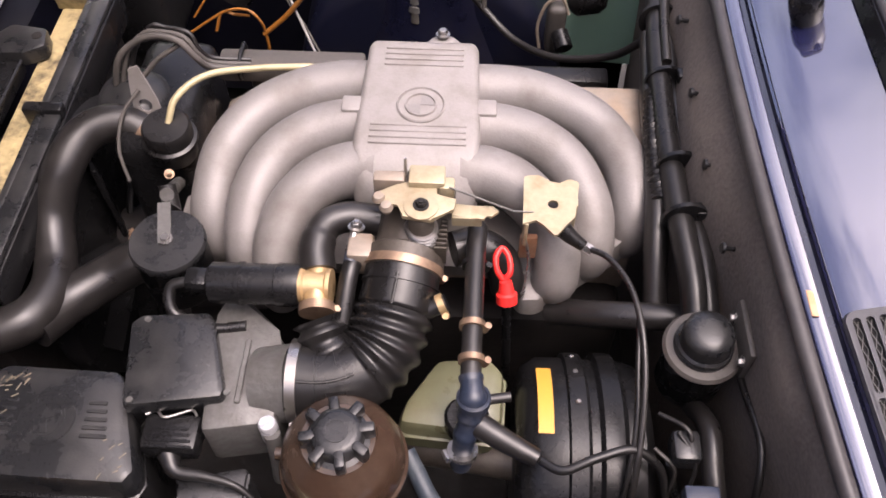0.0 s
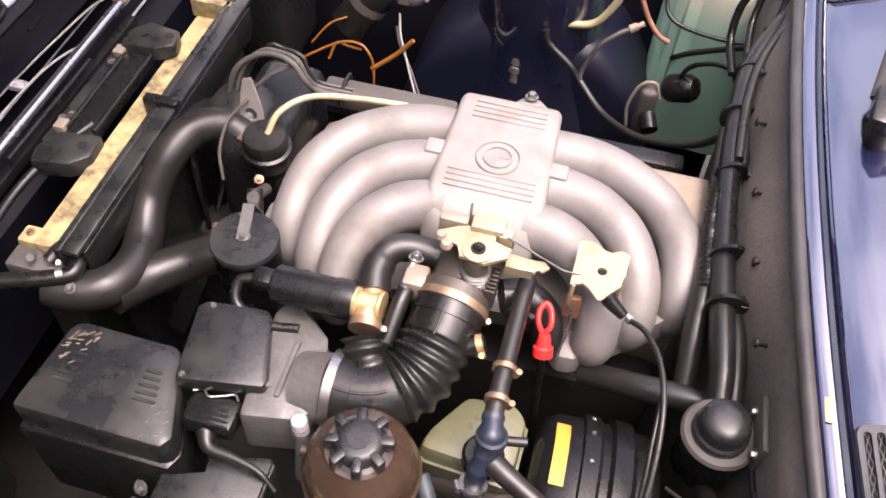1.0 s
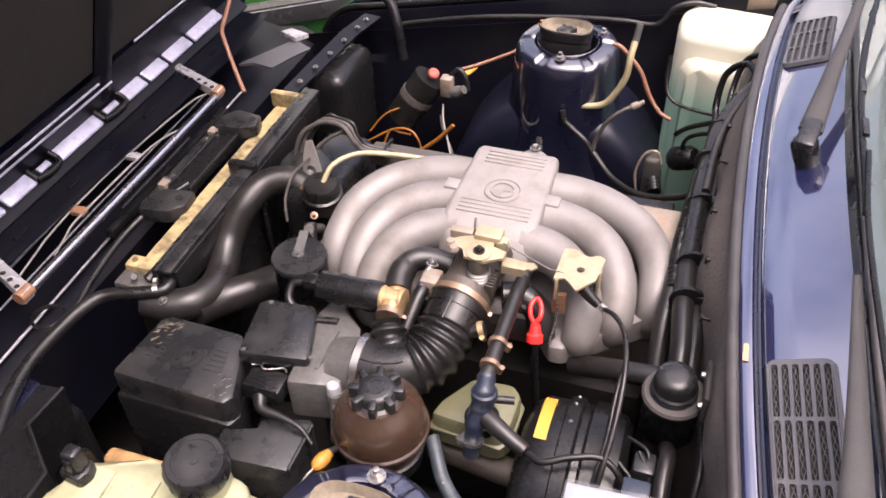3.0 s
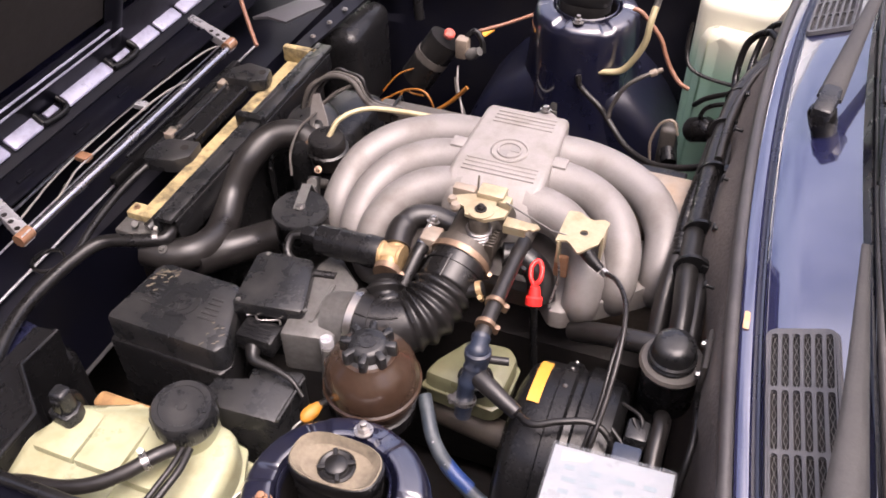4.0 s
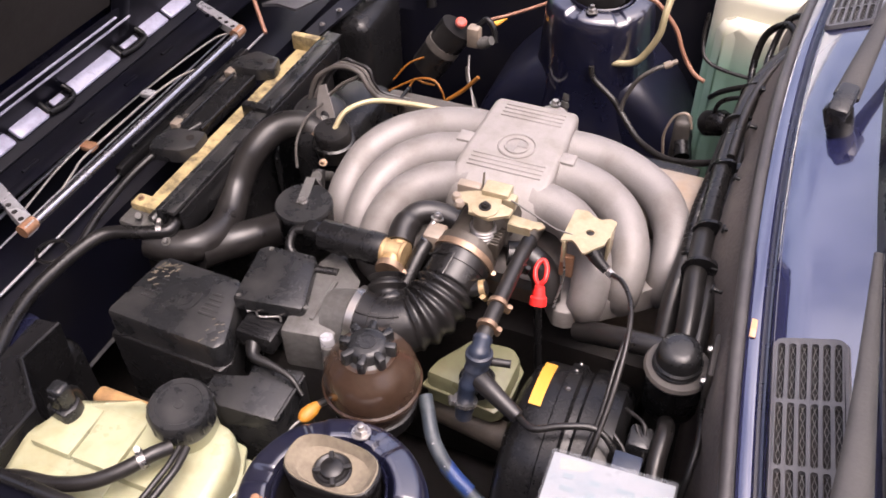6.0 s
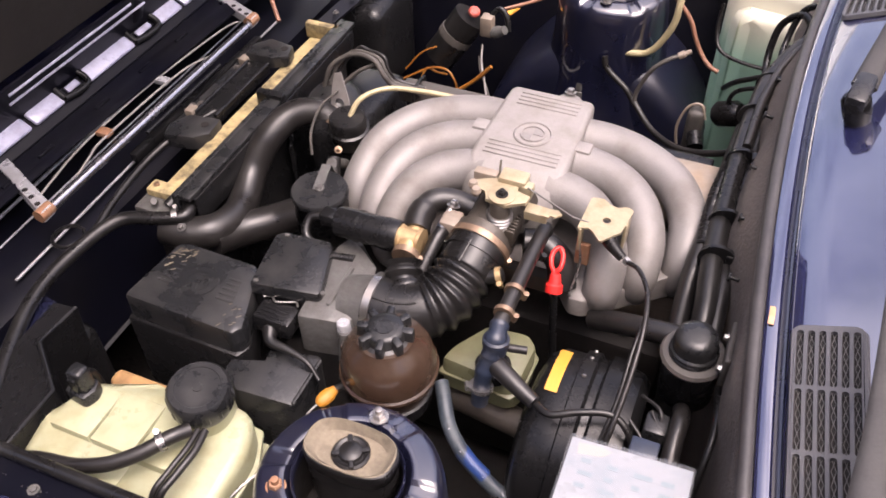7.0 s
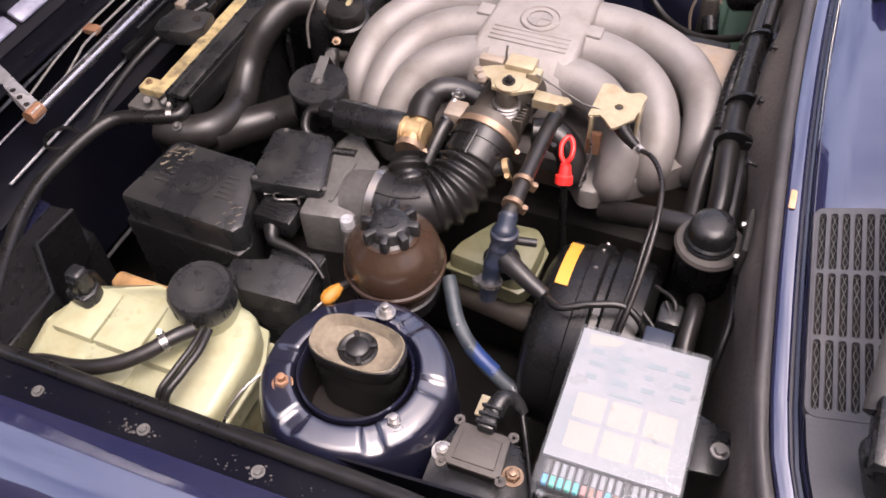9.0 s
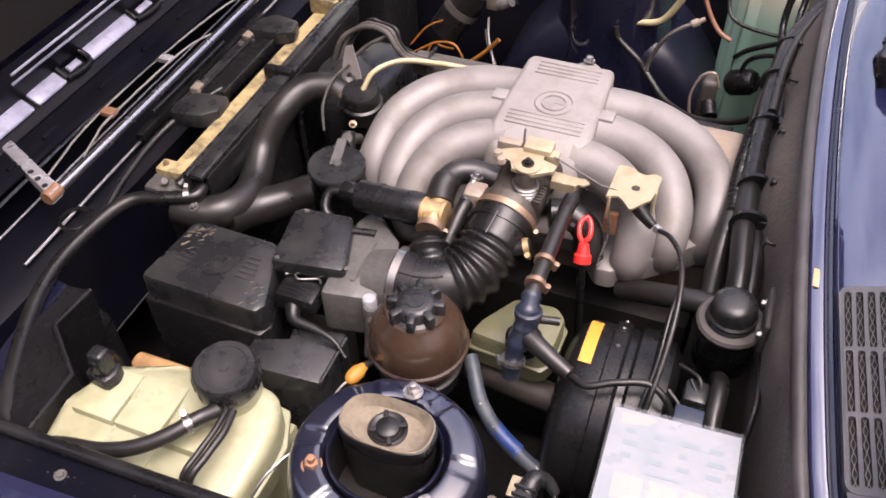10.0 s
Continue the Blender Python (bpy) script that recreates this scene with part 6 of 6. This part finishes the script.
part("hose", tube([(0.165, 1.325, 0.62), (0.185, 1.29, 0.66), (0.22, 1.27, 0.69), (0.27, 1.24, 0.73)], 0.005, 10), M["rubber"], wt)
part("pump", lathe([(0, -0.03), (0.018, -0.03), (0.024, -0.022), (0.024, 0.014), (0.018, 0.024), (0, 0.026)], (0.190, 1.262, 0.610), (0.7, -0.3, 0.4), 20), M["rubber"], wt, "black washer pump")
part("pump_lead", tube([(0.180, 1.262, 0.625), (0.190, 1.25, 0.665), (0.225, 1.235, 0.690), (0.262, 1.215, 0.695)], 0.0042, 10), M["rubber"], wt)
ac = thing("air_con_pipe", (-0.02, 1.28, 0.60), "cream refrigerant pipe with dark elbow", "pipe")
part("pipe", tube([(-0.048, 1.266, 0.688), (-0.01, 1.267, 0.690), (0.022, 1.270, 0.697), (0.042, 1.272, 0.722), (0.058, 1.275, 0.760), (0.061, 1.282, 0.795), (0.064, 1.300, 0.820)], 0.0062, 14), M["cream"], ac)
part("elbow", tube([(-0.046, 1.266, 0.688), (-0.062, 1.266, 0.684), (-0.078, 1.262, 0.664), (-0.088, 1.255, 0.625), (-0.090, 1.245, 0.57)], 0.0105, 16), M["dusty"], ac)
part("joint", lathe([(0.009, 0), (0.009, 0.006), (0.0075, 0.008), (0.0075, 0.012), (0.009, 0.014), (0.009, 0.018), (0, 0.018)], (-0.050, 1.266, 0.688), (1, 0, 0.05), 16), M["black"], ac)
part("crimp", lathe([(0.0155, 0), (0.0155, 0.010), (0.014, 0.011), (0.014, 0.014), (0.0155, 0.015), (0.0155, 0.028)], (-0.090, 1.252, 0.588), (0.05, 0.2, 1), 20), M["casting"], ac)
part("valve", rod((0.0645, 1.302, 0.818), (0.068, 1.312, 0.850), 0.0062), M["casting"], ac)
solo("earth_cable", tube([(0.020, 1.335, 0.792), (0.040, 1.333, 0.785), (0.078, 1.328, 0.747), (0.095, 1.322, 0.715), (0.110, 1.318, 0.690), (0.130, 1.308, 0.672), (0.150, 1.302, 0.665)], 0.0042, 10), M["copper_wire"], "orange-brown cable by the washer bottle", "cable")
solo("bay_cable", tube([(-0.050, 1.24, 0.690), (-0.041, 1.235, 0.668), (0.0, 1.225, 0.640), (0.022, 1.215, 0.620), (0.070, 1.17, 0.60), (0.13, 1.11, 0.62), (0.20, 1.06, 0.67), (0.24, 1.04, 0.72)], 0.0058, 12), M["hose"], "black cable looping across behind the engine", "cable")
solo("branch_cable", tube([(0.020, 1.215, 0.622), (0.022, 1.222, 0.645), (0.040, 1.225, 0.690), (0.065, 1.235, 0.712), (0.082, 1.245, 0.718)], 0.0040, 10), M["dusty"], "grey branch cable with metal end", "cable")
solo("cable_end", lathe([(0.007, 0), (0.007, 0.012), (0.0045, 0.014), (0.0045, 0.024), (0, 0.024)], (0.080, 1.244, 0.717), (0.8, 0.3, 0.4), 12), M["head"], "pale metal cable end by the strut tower", "cable end")
connector = thing("loom_connector", (0.15, 1.19, 0.52), "grey metal connector cluster below the washer bottle", "connector")
part("shell", box((0.120, 1.195, 0.55), (0.150, 1.235, 0.640), 0.010, 3), M["dusty"], connector)
part("clip", tube([(0.112, 1.20, 0.56), (0.106, 1.205, 0.60), (0.118, 1.21, 0.640), (0.140, 1.21, 0.650), (0.152, 1.205, 0.625)], 0.0028, 8), M["head"], connector, "bent metal clip")
part("plug", rod((0.14, 1.19, 0.60), (0.148, 1.165, 0.59), 0.014, 20), M["black"], connector)
bottle = thing("receiver_drier", (-0.33, 1.32, 0.52), "black cylinder with red cap and metal fittings", "receiver bottle")
part("can", tube([(-0.405, 1.30, 0.575), (-0.385, 1.305, 0.605), (-0.345, 1.32, 0.668)], 0.036, 26, 4), M["rubber"], bottle)
part("red_cap", lathe([(0.0115, 0), (0.0115, 0.007), (0.008, 0.010), (0, 0.010)], (-0.336, 1.312, 0.682), (0.4, -0.3, 0.8), 18), M["faded_red"], bottle, "faded red cap")
part("band", tube([(-0.377, 1.308, 0.619), (-0.369, 1.311, 0.632)], 0.0372, 26, 1, None, False), M["dusty"], bottle, "dusty grey strap")
part("fitting", box((-0.318, 1.296, 0.640), (-0.292, 1.322, 0.684), 0.005), M["head"], bottle, "bright metal fitting")
part("fitting_plug", lathe([(0.012, 0), (0.012, 0.016), (0.009, 0.020), (0.009, 0.030), (0, 0.031)], (-0.290, 1.305, 0.650), (0.8, -0.2, 0.5), 14), M["casting"], bottle)
part("fitting_elbow", tube([(-0.300, 1.318, 0.680), (-0.285, 1.325, 0.694), (-0.268, 1.320, 0.680), (-0.262, 1.312, 0.655)], 0.006, 12), M["black"], bottle)
part("yellow_tag", prism([(-0.285, 1.345), (-0.258, 1.372), (-0.268, 1.34)], 0.675, 0.678, 0), M["yellow"], bottle, "yellow tag")
part("lead", tube([(-0.312, 1.30, 0.622), (-0.302, 1.27, 0.600), (-0.282, 1.235, 0.580), (-0.25, 1.17, 0.570), (-0.215, 1.10, 0.570)], 0.0021, 8), M["white_wire"], bottle)
part("lead", tube([(-0.315, 1.29, 0.600), (-0.300, 1.26, 0.585), (-0.275, 1.23, 0.57), (-0.24, 1.17, 0.56)], 0.0021, 8), M["dusty"], bottle)
part("tail", tube([(-0.30, 1.36, 0.67), (-0.25, 1.39, 0.680), (-0.19, 1.42, 0.700), (-0.14, 1.45, 0.72)], 0.0035, 10), M["copper_wire"], bottle, "brown pipe")
for pts, r in (([(-0.475, 1.235, 0.535), (-0.451, 1.24, 0.550), (-0.405, 1.245, 0.578), (-0.367, 1.24, 0.586), (-0.348, 1.235, 0.570), (-0.342, 1.235, 0.545), (-0.340, 1.23, 0.50)], 0.0024),
               ([(-0.425, 1.235, 0.545), (-0.412, 1.245, 0.575), (-0.390, 1.245, 0.572), (-0.365, 1.24, 0.575)], 0.0024),
               ([(-0.462, 1.25, 0.56), (-0.43, 1.26, 0.60), (-0.400, 1.27, 0.615)], 0.0020)):
    solo("orange_wire", tube(pts, r, 8), M["amber"], "loose amber wire in the bay", "wire", "orange wires")
solo("orange_tape", tube([(-0.345, 1.236, 0.540), (-0.305, 1.24, 0.575), (-0.272, 1.245, 0.612)], 0.0042, 10), M["amber"], "amber taped cable in the bay", "cable")
solo("inner_cable", tube([(-0.47, 1.462, 0.70), (-0.424, 1.462, 0.714), (-0.27, 1.462, 0.747), (-0.087, 1.466, 0.768), (0.019, 1.464, 0.776), (0.088, 1.462, 0.778), (0.116, 1.462, 0.816), (0.153, 1.47, 0.828), (0.193, 1.475, 0.822)], 0.0055, 10), M["hose"], "black cable along the inner wing", "cable")


for k, pts in enumerate(([(0.285, 1.17, 0.845), (0.262, 1.215, 0.850), (0.232, 1.235, 0.815), (0.226, 1.215, 0.760), (0.236, 1.15, 0.74)],
                         [(0.290, 1.15, 0.860), (0.284, 1.205, 0.872), (0.258, 1.225, 0.850), (0.246, 1.205, 0.800), (0.245, 1.13, 0.775)],
                         [(0.292, 1.10, 0.870), (0.290, 1.16, 0.885), (0.278, 1.185, 0.870), (0.268, 1.16, 0.835)])):
    solo("corner_cable", tube(pts, 0.0062 - 0.0009 * k, 10), M["rubber"], "black cable looping at the firewall corner", "cable", "corner cables")


# ---- grilles, wipers, windscreen ----
def cowl_point(y, d, off=0.0):
    """A place on the cowl: d along its slope from the panel's foot, off above it."""
    return Vector((lip_x(y) + 0.036 + d * math.cos(SLOPE) - off * math.sin(SLOPE), y, lip_z(y) + 0.0115 + d * math.sin(SLOPE) + off * math.cos(SLOPE)))


def vent(y0, y1, rows_n, label, n=6):
    """A grey moulded vent: a plate pierced by rounded slots, with zigzag mesh strips set in them."""
    t = thing("cowl_vent", cowl_point((y0 + y1) / 2, 0.03), label, "air vent", "cowl vents")
    d0, d1 = -0.007, 0.058
    rim_y, rim_d, web = 0.0065, 0.0046, 0.0036
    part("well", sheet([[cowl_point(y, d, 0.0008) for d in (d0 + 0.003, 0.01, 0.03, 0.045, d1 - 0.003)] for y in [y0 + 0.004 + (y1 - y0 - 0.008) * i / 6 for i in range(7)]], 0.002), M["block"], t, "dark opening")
    cw, ch = (d1 - d0 - 2 * rim_d + web) / n, (y1 - y0 - 2 * rim_y + web) / rows_n
    bm = bmesh.new()
    up = 0.0058

    def turned(ya, yb, da, db, r, m=4):
        pts = []
        for qy, qd, a0 in ((yb - r, db - r, 0), (ya + r, db - r, 90), (ya + r, da + r, 180), (yb - r, da + r, 270)):
            pts += [(qy + r * math.cos(radians(a0 + 90 * k / m)), qd + r * math.sin(radians(a0 + 90 * k / m))) for k in range(m + 1)]
        return pts

    def skirt(a, b):
        for k in range(len(a)):
            j = (k + 1) % len(a)
            q = list(dict.fromkeys((a[k], a[j], b[j], b[k])))
            if len(q) > 2:
                bm.faces.new(q)

    for i in range(n):
        for j in range(rows_n):
            da, ya = d0 + rim_d - web / 2 + cw * i, y0 + rim_y - web / 2 + ch * j
            db, yb = da + cw, ya + ch
            hole = turned(ya + web / 2, yb - web / 2, da + web / 2, db - web / 2, (cw - web) * 0.48)
            corners = [bm.verts.new(cowl_point(y, d, up)) for y, d in ((yb, db), (ya, db), (ya, da), (yb, da))]
            inner = [bm.verts.new(cowl_point(y, d, up)) for y, d in hole]
            low = [bm.verts.new(cowl_point(y, d, 0.0012)) for y, d in hole]
            skirt([corners[k // 5] for k in range(20)], inner)
            skirt(inner, low)
    ya, yb, da, db = y0 + rim_y - web / 2, y1 - rim_y + web / 2, d0 + rim_d - web / 2, d1 - rim_d + web / 2
    edge = turned(y0, y1, d0, d1, 0.010)
    corners = [bm.verts.new(cowl_point(y, d, up)) for y, d in ((yb, db), (ya, db), (ya, da), (yb, da))]
    ring = [bm.verts.new(cowl_point(y, d, up)) for y, d in edge]
    skirt([corners[k // 5] for k in range(20)], ring)
    foot = [bm.verts.new(cowl_point(y + (0.0025 if y > (y0 + y1) / 2 else -0.0025), d + (0.002 if d > (d0 + d1) / 2 else -0.002), 0.0)) for y, d in edge]
    skirt(ring, foot)
    bmesh.ops.remove_doubles(bm, verts=bm.verts[:], dist=0.00005)
    part("plate", bm, M["grille"], t, "", 30)
    for i in range(n):
        d = d0 + rim_d - web / 2 + cw * (i + 0.5)
        cnt = rows_n * 5
        for sgn in (-1, 1):
            part("mesh_strip", tube([cowl_point(y0 + 0.006 + (y1 - y0 - 0.012) * k / cnt, d + sgn * 0.0021 * (1 if k % 2 else -1), 0.0026) for k in range(cnt + 1)], 0.0004, 5, 1, None, False), M["casting"], t)
    return t


near_vent = vent(0.285, 0.495, 3, "grey plastic cowl vent with mesh-filled slots")
vent(0.150, 0.214, 1, "short grey plastic cowl vent with mesh")
part("blank_panel", sheet([[cowl_point(y, d, 0.0052) for d in (-0.006, 0.015, 0.035, 0.057)] for y in (0.2125, 0.235, 0.26, 0.2865)], 0.003), M["grille"], near_vent, "plain grey panel between the slots")
vent(1.115, 1.295, 3, "grey plastic cowl vent with mesh-filled slots")


def wiper(pivot_y, pivot_d, tip, base_size, wide=0.011):
    """A wiper: pivot cap, tapering arm, and blade with rubber."""
    p = cowl_point(pivot_y, pivot_d, base_size)
    t = thing("wiper", cowl_point(pivot_y, pivot_d, 0.0), "black windscreen wiper resting on the screen", "wiper", "wipers")
    tip = Vector(tip)
    d = (tip - p).normalized()
    part("pivot", lathe([(0.015, -base_size - 0.004), (0.017, -0.012), (0.017, 0.004), (0.013, 0.010), (0, 0.011)], p, (-0.36, 0, 1), 20), M["black"], t)
    part("knuckle", box((-0.012, -0.016, -0.012), (0.012, 0.040, 0.012), 0.005, 2, None, Matrix.Translation(p + Vector((0, 0, 0.004))) @ Vector((0, 1, 0)).rotation_difference(d).to_matrix().to_4x4()), M["black_lid"], t)
    part("arm", tube([p + d * 0.03, p.lerp(tip, 0.4) + Vector((0, 0, 0.006)), tip], lambda s: wide * (1 - s) ** 1.1 + 0.0045, 14, 8, None, True, 0.40), M["wiper"], t)
    return t, tip, d


w1, tip, d = wiper(0.832, 0.039, (0.425, 1.33, 1.020), 0.025)
part("blade", tube([(0.388, 0.66, 0.990), (0.390, 0.95, 1.000), (0.422, 1.2, 1.006), (0.455, 1.38, 1.004)], 0.0042, 8), M["black"], w1)
for k in range(6):
    y = 0.80 + 0.1 * k
    part("link", box((0.386 + max(0, y - 0.95) * 0.13, y, 0.997), (0.394 + max(0, y - 0.95) * 0.13, y + 0.035, 1.004), 0.002), M["black_lid"], w1)
w2, tip, d = wiper(0.235, 0.0468, (0.377, 0.56, 0.986), 0.0540, 0.015)
part("blade", tube([(0.412, 0.28, 0.985), (0.396, 0.42, 0.994), (0.386, 0.62, 1.000), (0.390, 0.76, 1.004)], 0.0035, 8), M["black"], w2)

screen = thing("windscreen", (0.45, MID, 0.95), "tinted windscreen in a black rubber surround", "windscreen")
sx = [(0.0, 0.0), (0.15, 0.13), (0.35, 0.30), (0.55, 0.44)]
yy = [0.14 + 0.0685 * i for i in range(21)]
part("glass", sheet([[(lip_x(y) * 0.6 + 0.235 + dx, y, lip_z(y) + 0.064 + dz) for dx, dz in sx] for y in yy], 0.004), M["glass"], screen)
part("rubber", tube([(lip_x(y) * 0.6 + 0.232, y, lip_z(y) + 0.062) for y in yy], 0.0045, 10, 3), M["seal"], screen)
part("scuttle_strip", sheet([[(lip_x(y) + 0.116, y, lip_z(y) + 0.042), (lip_x(y) * 0.6 + 0.228, y, lip_z(y) + 0.058)] for y in yy], 0.003), M["black_lid"], screen, "black scuttle strip")
part("dash", box((0.55, 0.15, 0.90), (1.1, 1.5, 0.96), 0.02), M["grille"], screen, "grey dashboard top")
cab = thing("car_cabin", (1.0, MID, 0.1), "dark navy car cabin behind the windscreen", "car cabin", kind="structure")
part("roof", box((0.96, 0.18, 1.36), (2.3, 1.47, 1.40), 0.02), M["paint"], cab)
part("tub", box((0.40, 0.03, 0.20), (2.6, 1.62, 0.90), 0.03), M["paint"], cab)
for y in (0.15, 1.49):
    part("pillar", rod((0.42, y, 0.96), (0.98, y + (0.05 if y < 1 else -0.05), 1.37), 0.028, 14), M["trim"], cab, "black windscreen pillar trim")

# flake of bare primer on the lip
solo("paint_chip", box((lip_x(0.5) + 0.006, 0.495, lip_z(0.5) + 0.0056), (lip_x(0.5) + 0.012, 0.520, lip_z(0.5) + 0.0066), 0.0004, 1), M["chip"], "orange-white patch of chipped paint on the lip", "paint chip")

# ---- the green car parked beyond ----
other = thing("parked_car", (0.0, 2.6, 0.0), "green car with black side moulding parked alongside", "car")
turn = Matrix.Translation((-0.40, 2.386, 0.45)) @ Matrix.Rotation(math.atan2(0.63, 0.87), 4, "Z")


def side(rows, thick=0.01):
    return sheet([[turn @ Vector((x, y, z)) for y, z in rows] for x in (-2.6, -1.2, 0, 1.2, 2.6)], thick)


part("door_panel", side([(0.03, -0.32), (0.02, -0.15), (0.01, -0.045), (0.02, 0.05), (0.045, 0.35), (0.06, 0.45)]), M["green"], other)
part("moulding", side([(0.008, -0.040), (-0.012, -0.035), (-0.016, -0.012), (-0.012, 0.010), (0.01, 0.016)]), M["trim"], other, "black side moulding")
# the highlight on the moulding's upper edge, modelled as a pale strip
part("highlight_strip", side([(-0.0135, 0.008), (-0.019, 0.011), (-0.018, 0.0145), (-0.008, 0.0175)], 0.003), M["bar_paint"], other, "pale strip for the highlight on the moulding")
part("sill", side([(0.04, -0.32), (0.10, -0.40), (0.2, -0.44)]), M["trim"], other)
part("window", side([(0.06, 0.46), (0.25, 0.86), (0.35, 0.95)]), M["glass"], other)
part("roof", side([(0.35, 0.95), (0.6, 1.0), (1.2, 1.0), (1.5, 0.9)]), M["green"], other)
for x in (-0.42, 0.62):
    part("door_gap", tube([turn @ Vector((x, 0.018, -0.3)), turn @ Vector((x, 0.006, 0.0)), turn @ Vector((x + 0.01, 0.04, 0.42))], 0.006, 8), M["block"], other, "dark door gap")
for x in (-1.6, 1.6):
    part("wheel", rod(turn @ Vector((x, 0.06, -0.15)), turn @ Vector((x, 0.26, -0.15)), 0.30, 32), M["rubber"], other, "black tyre")
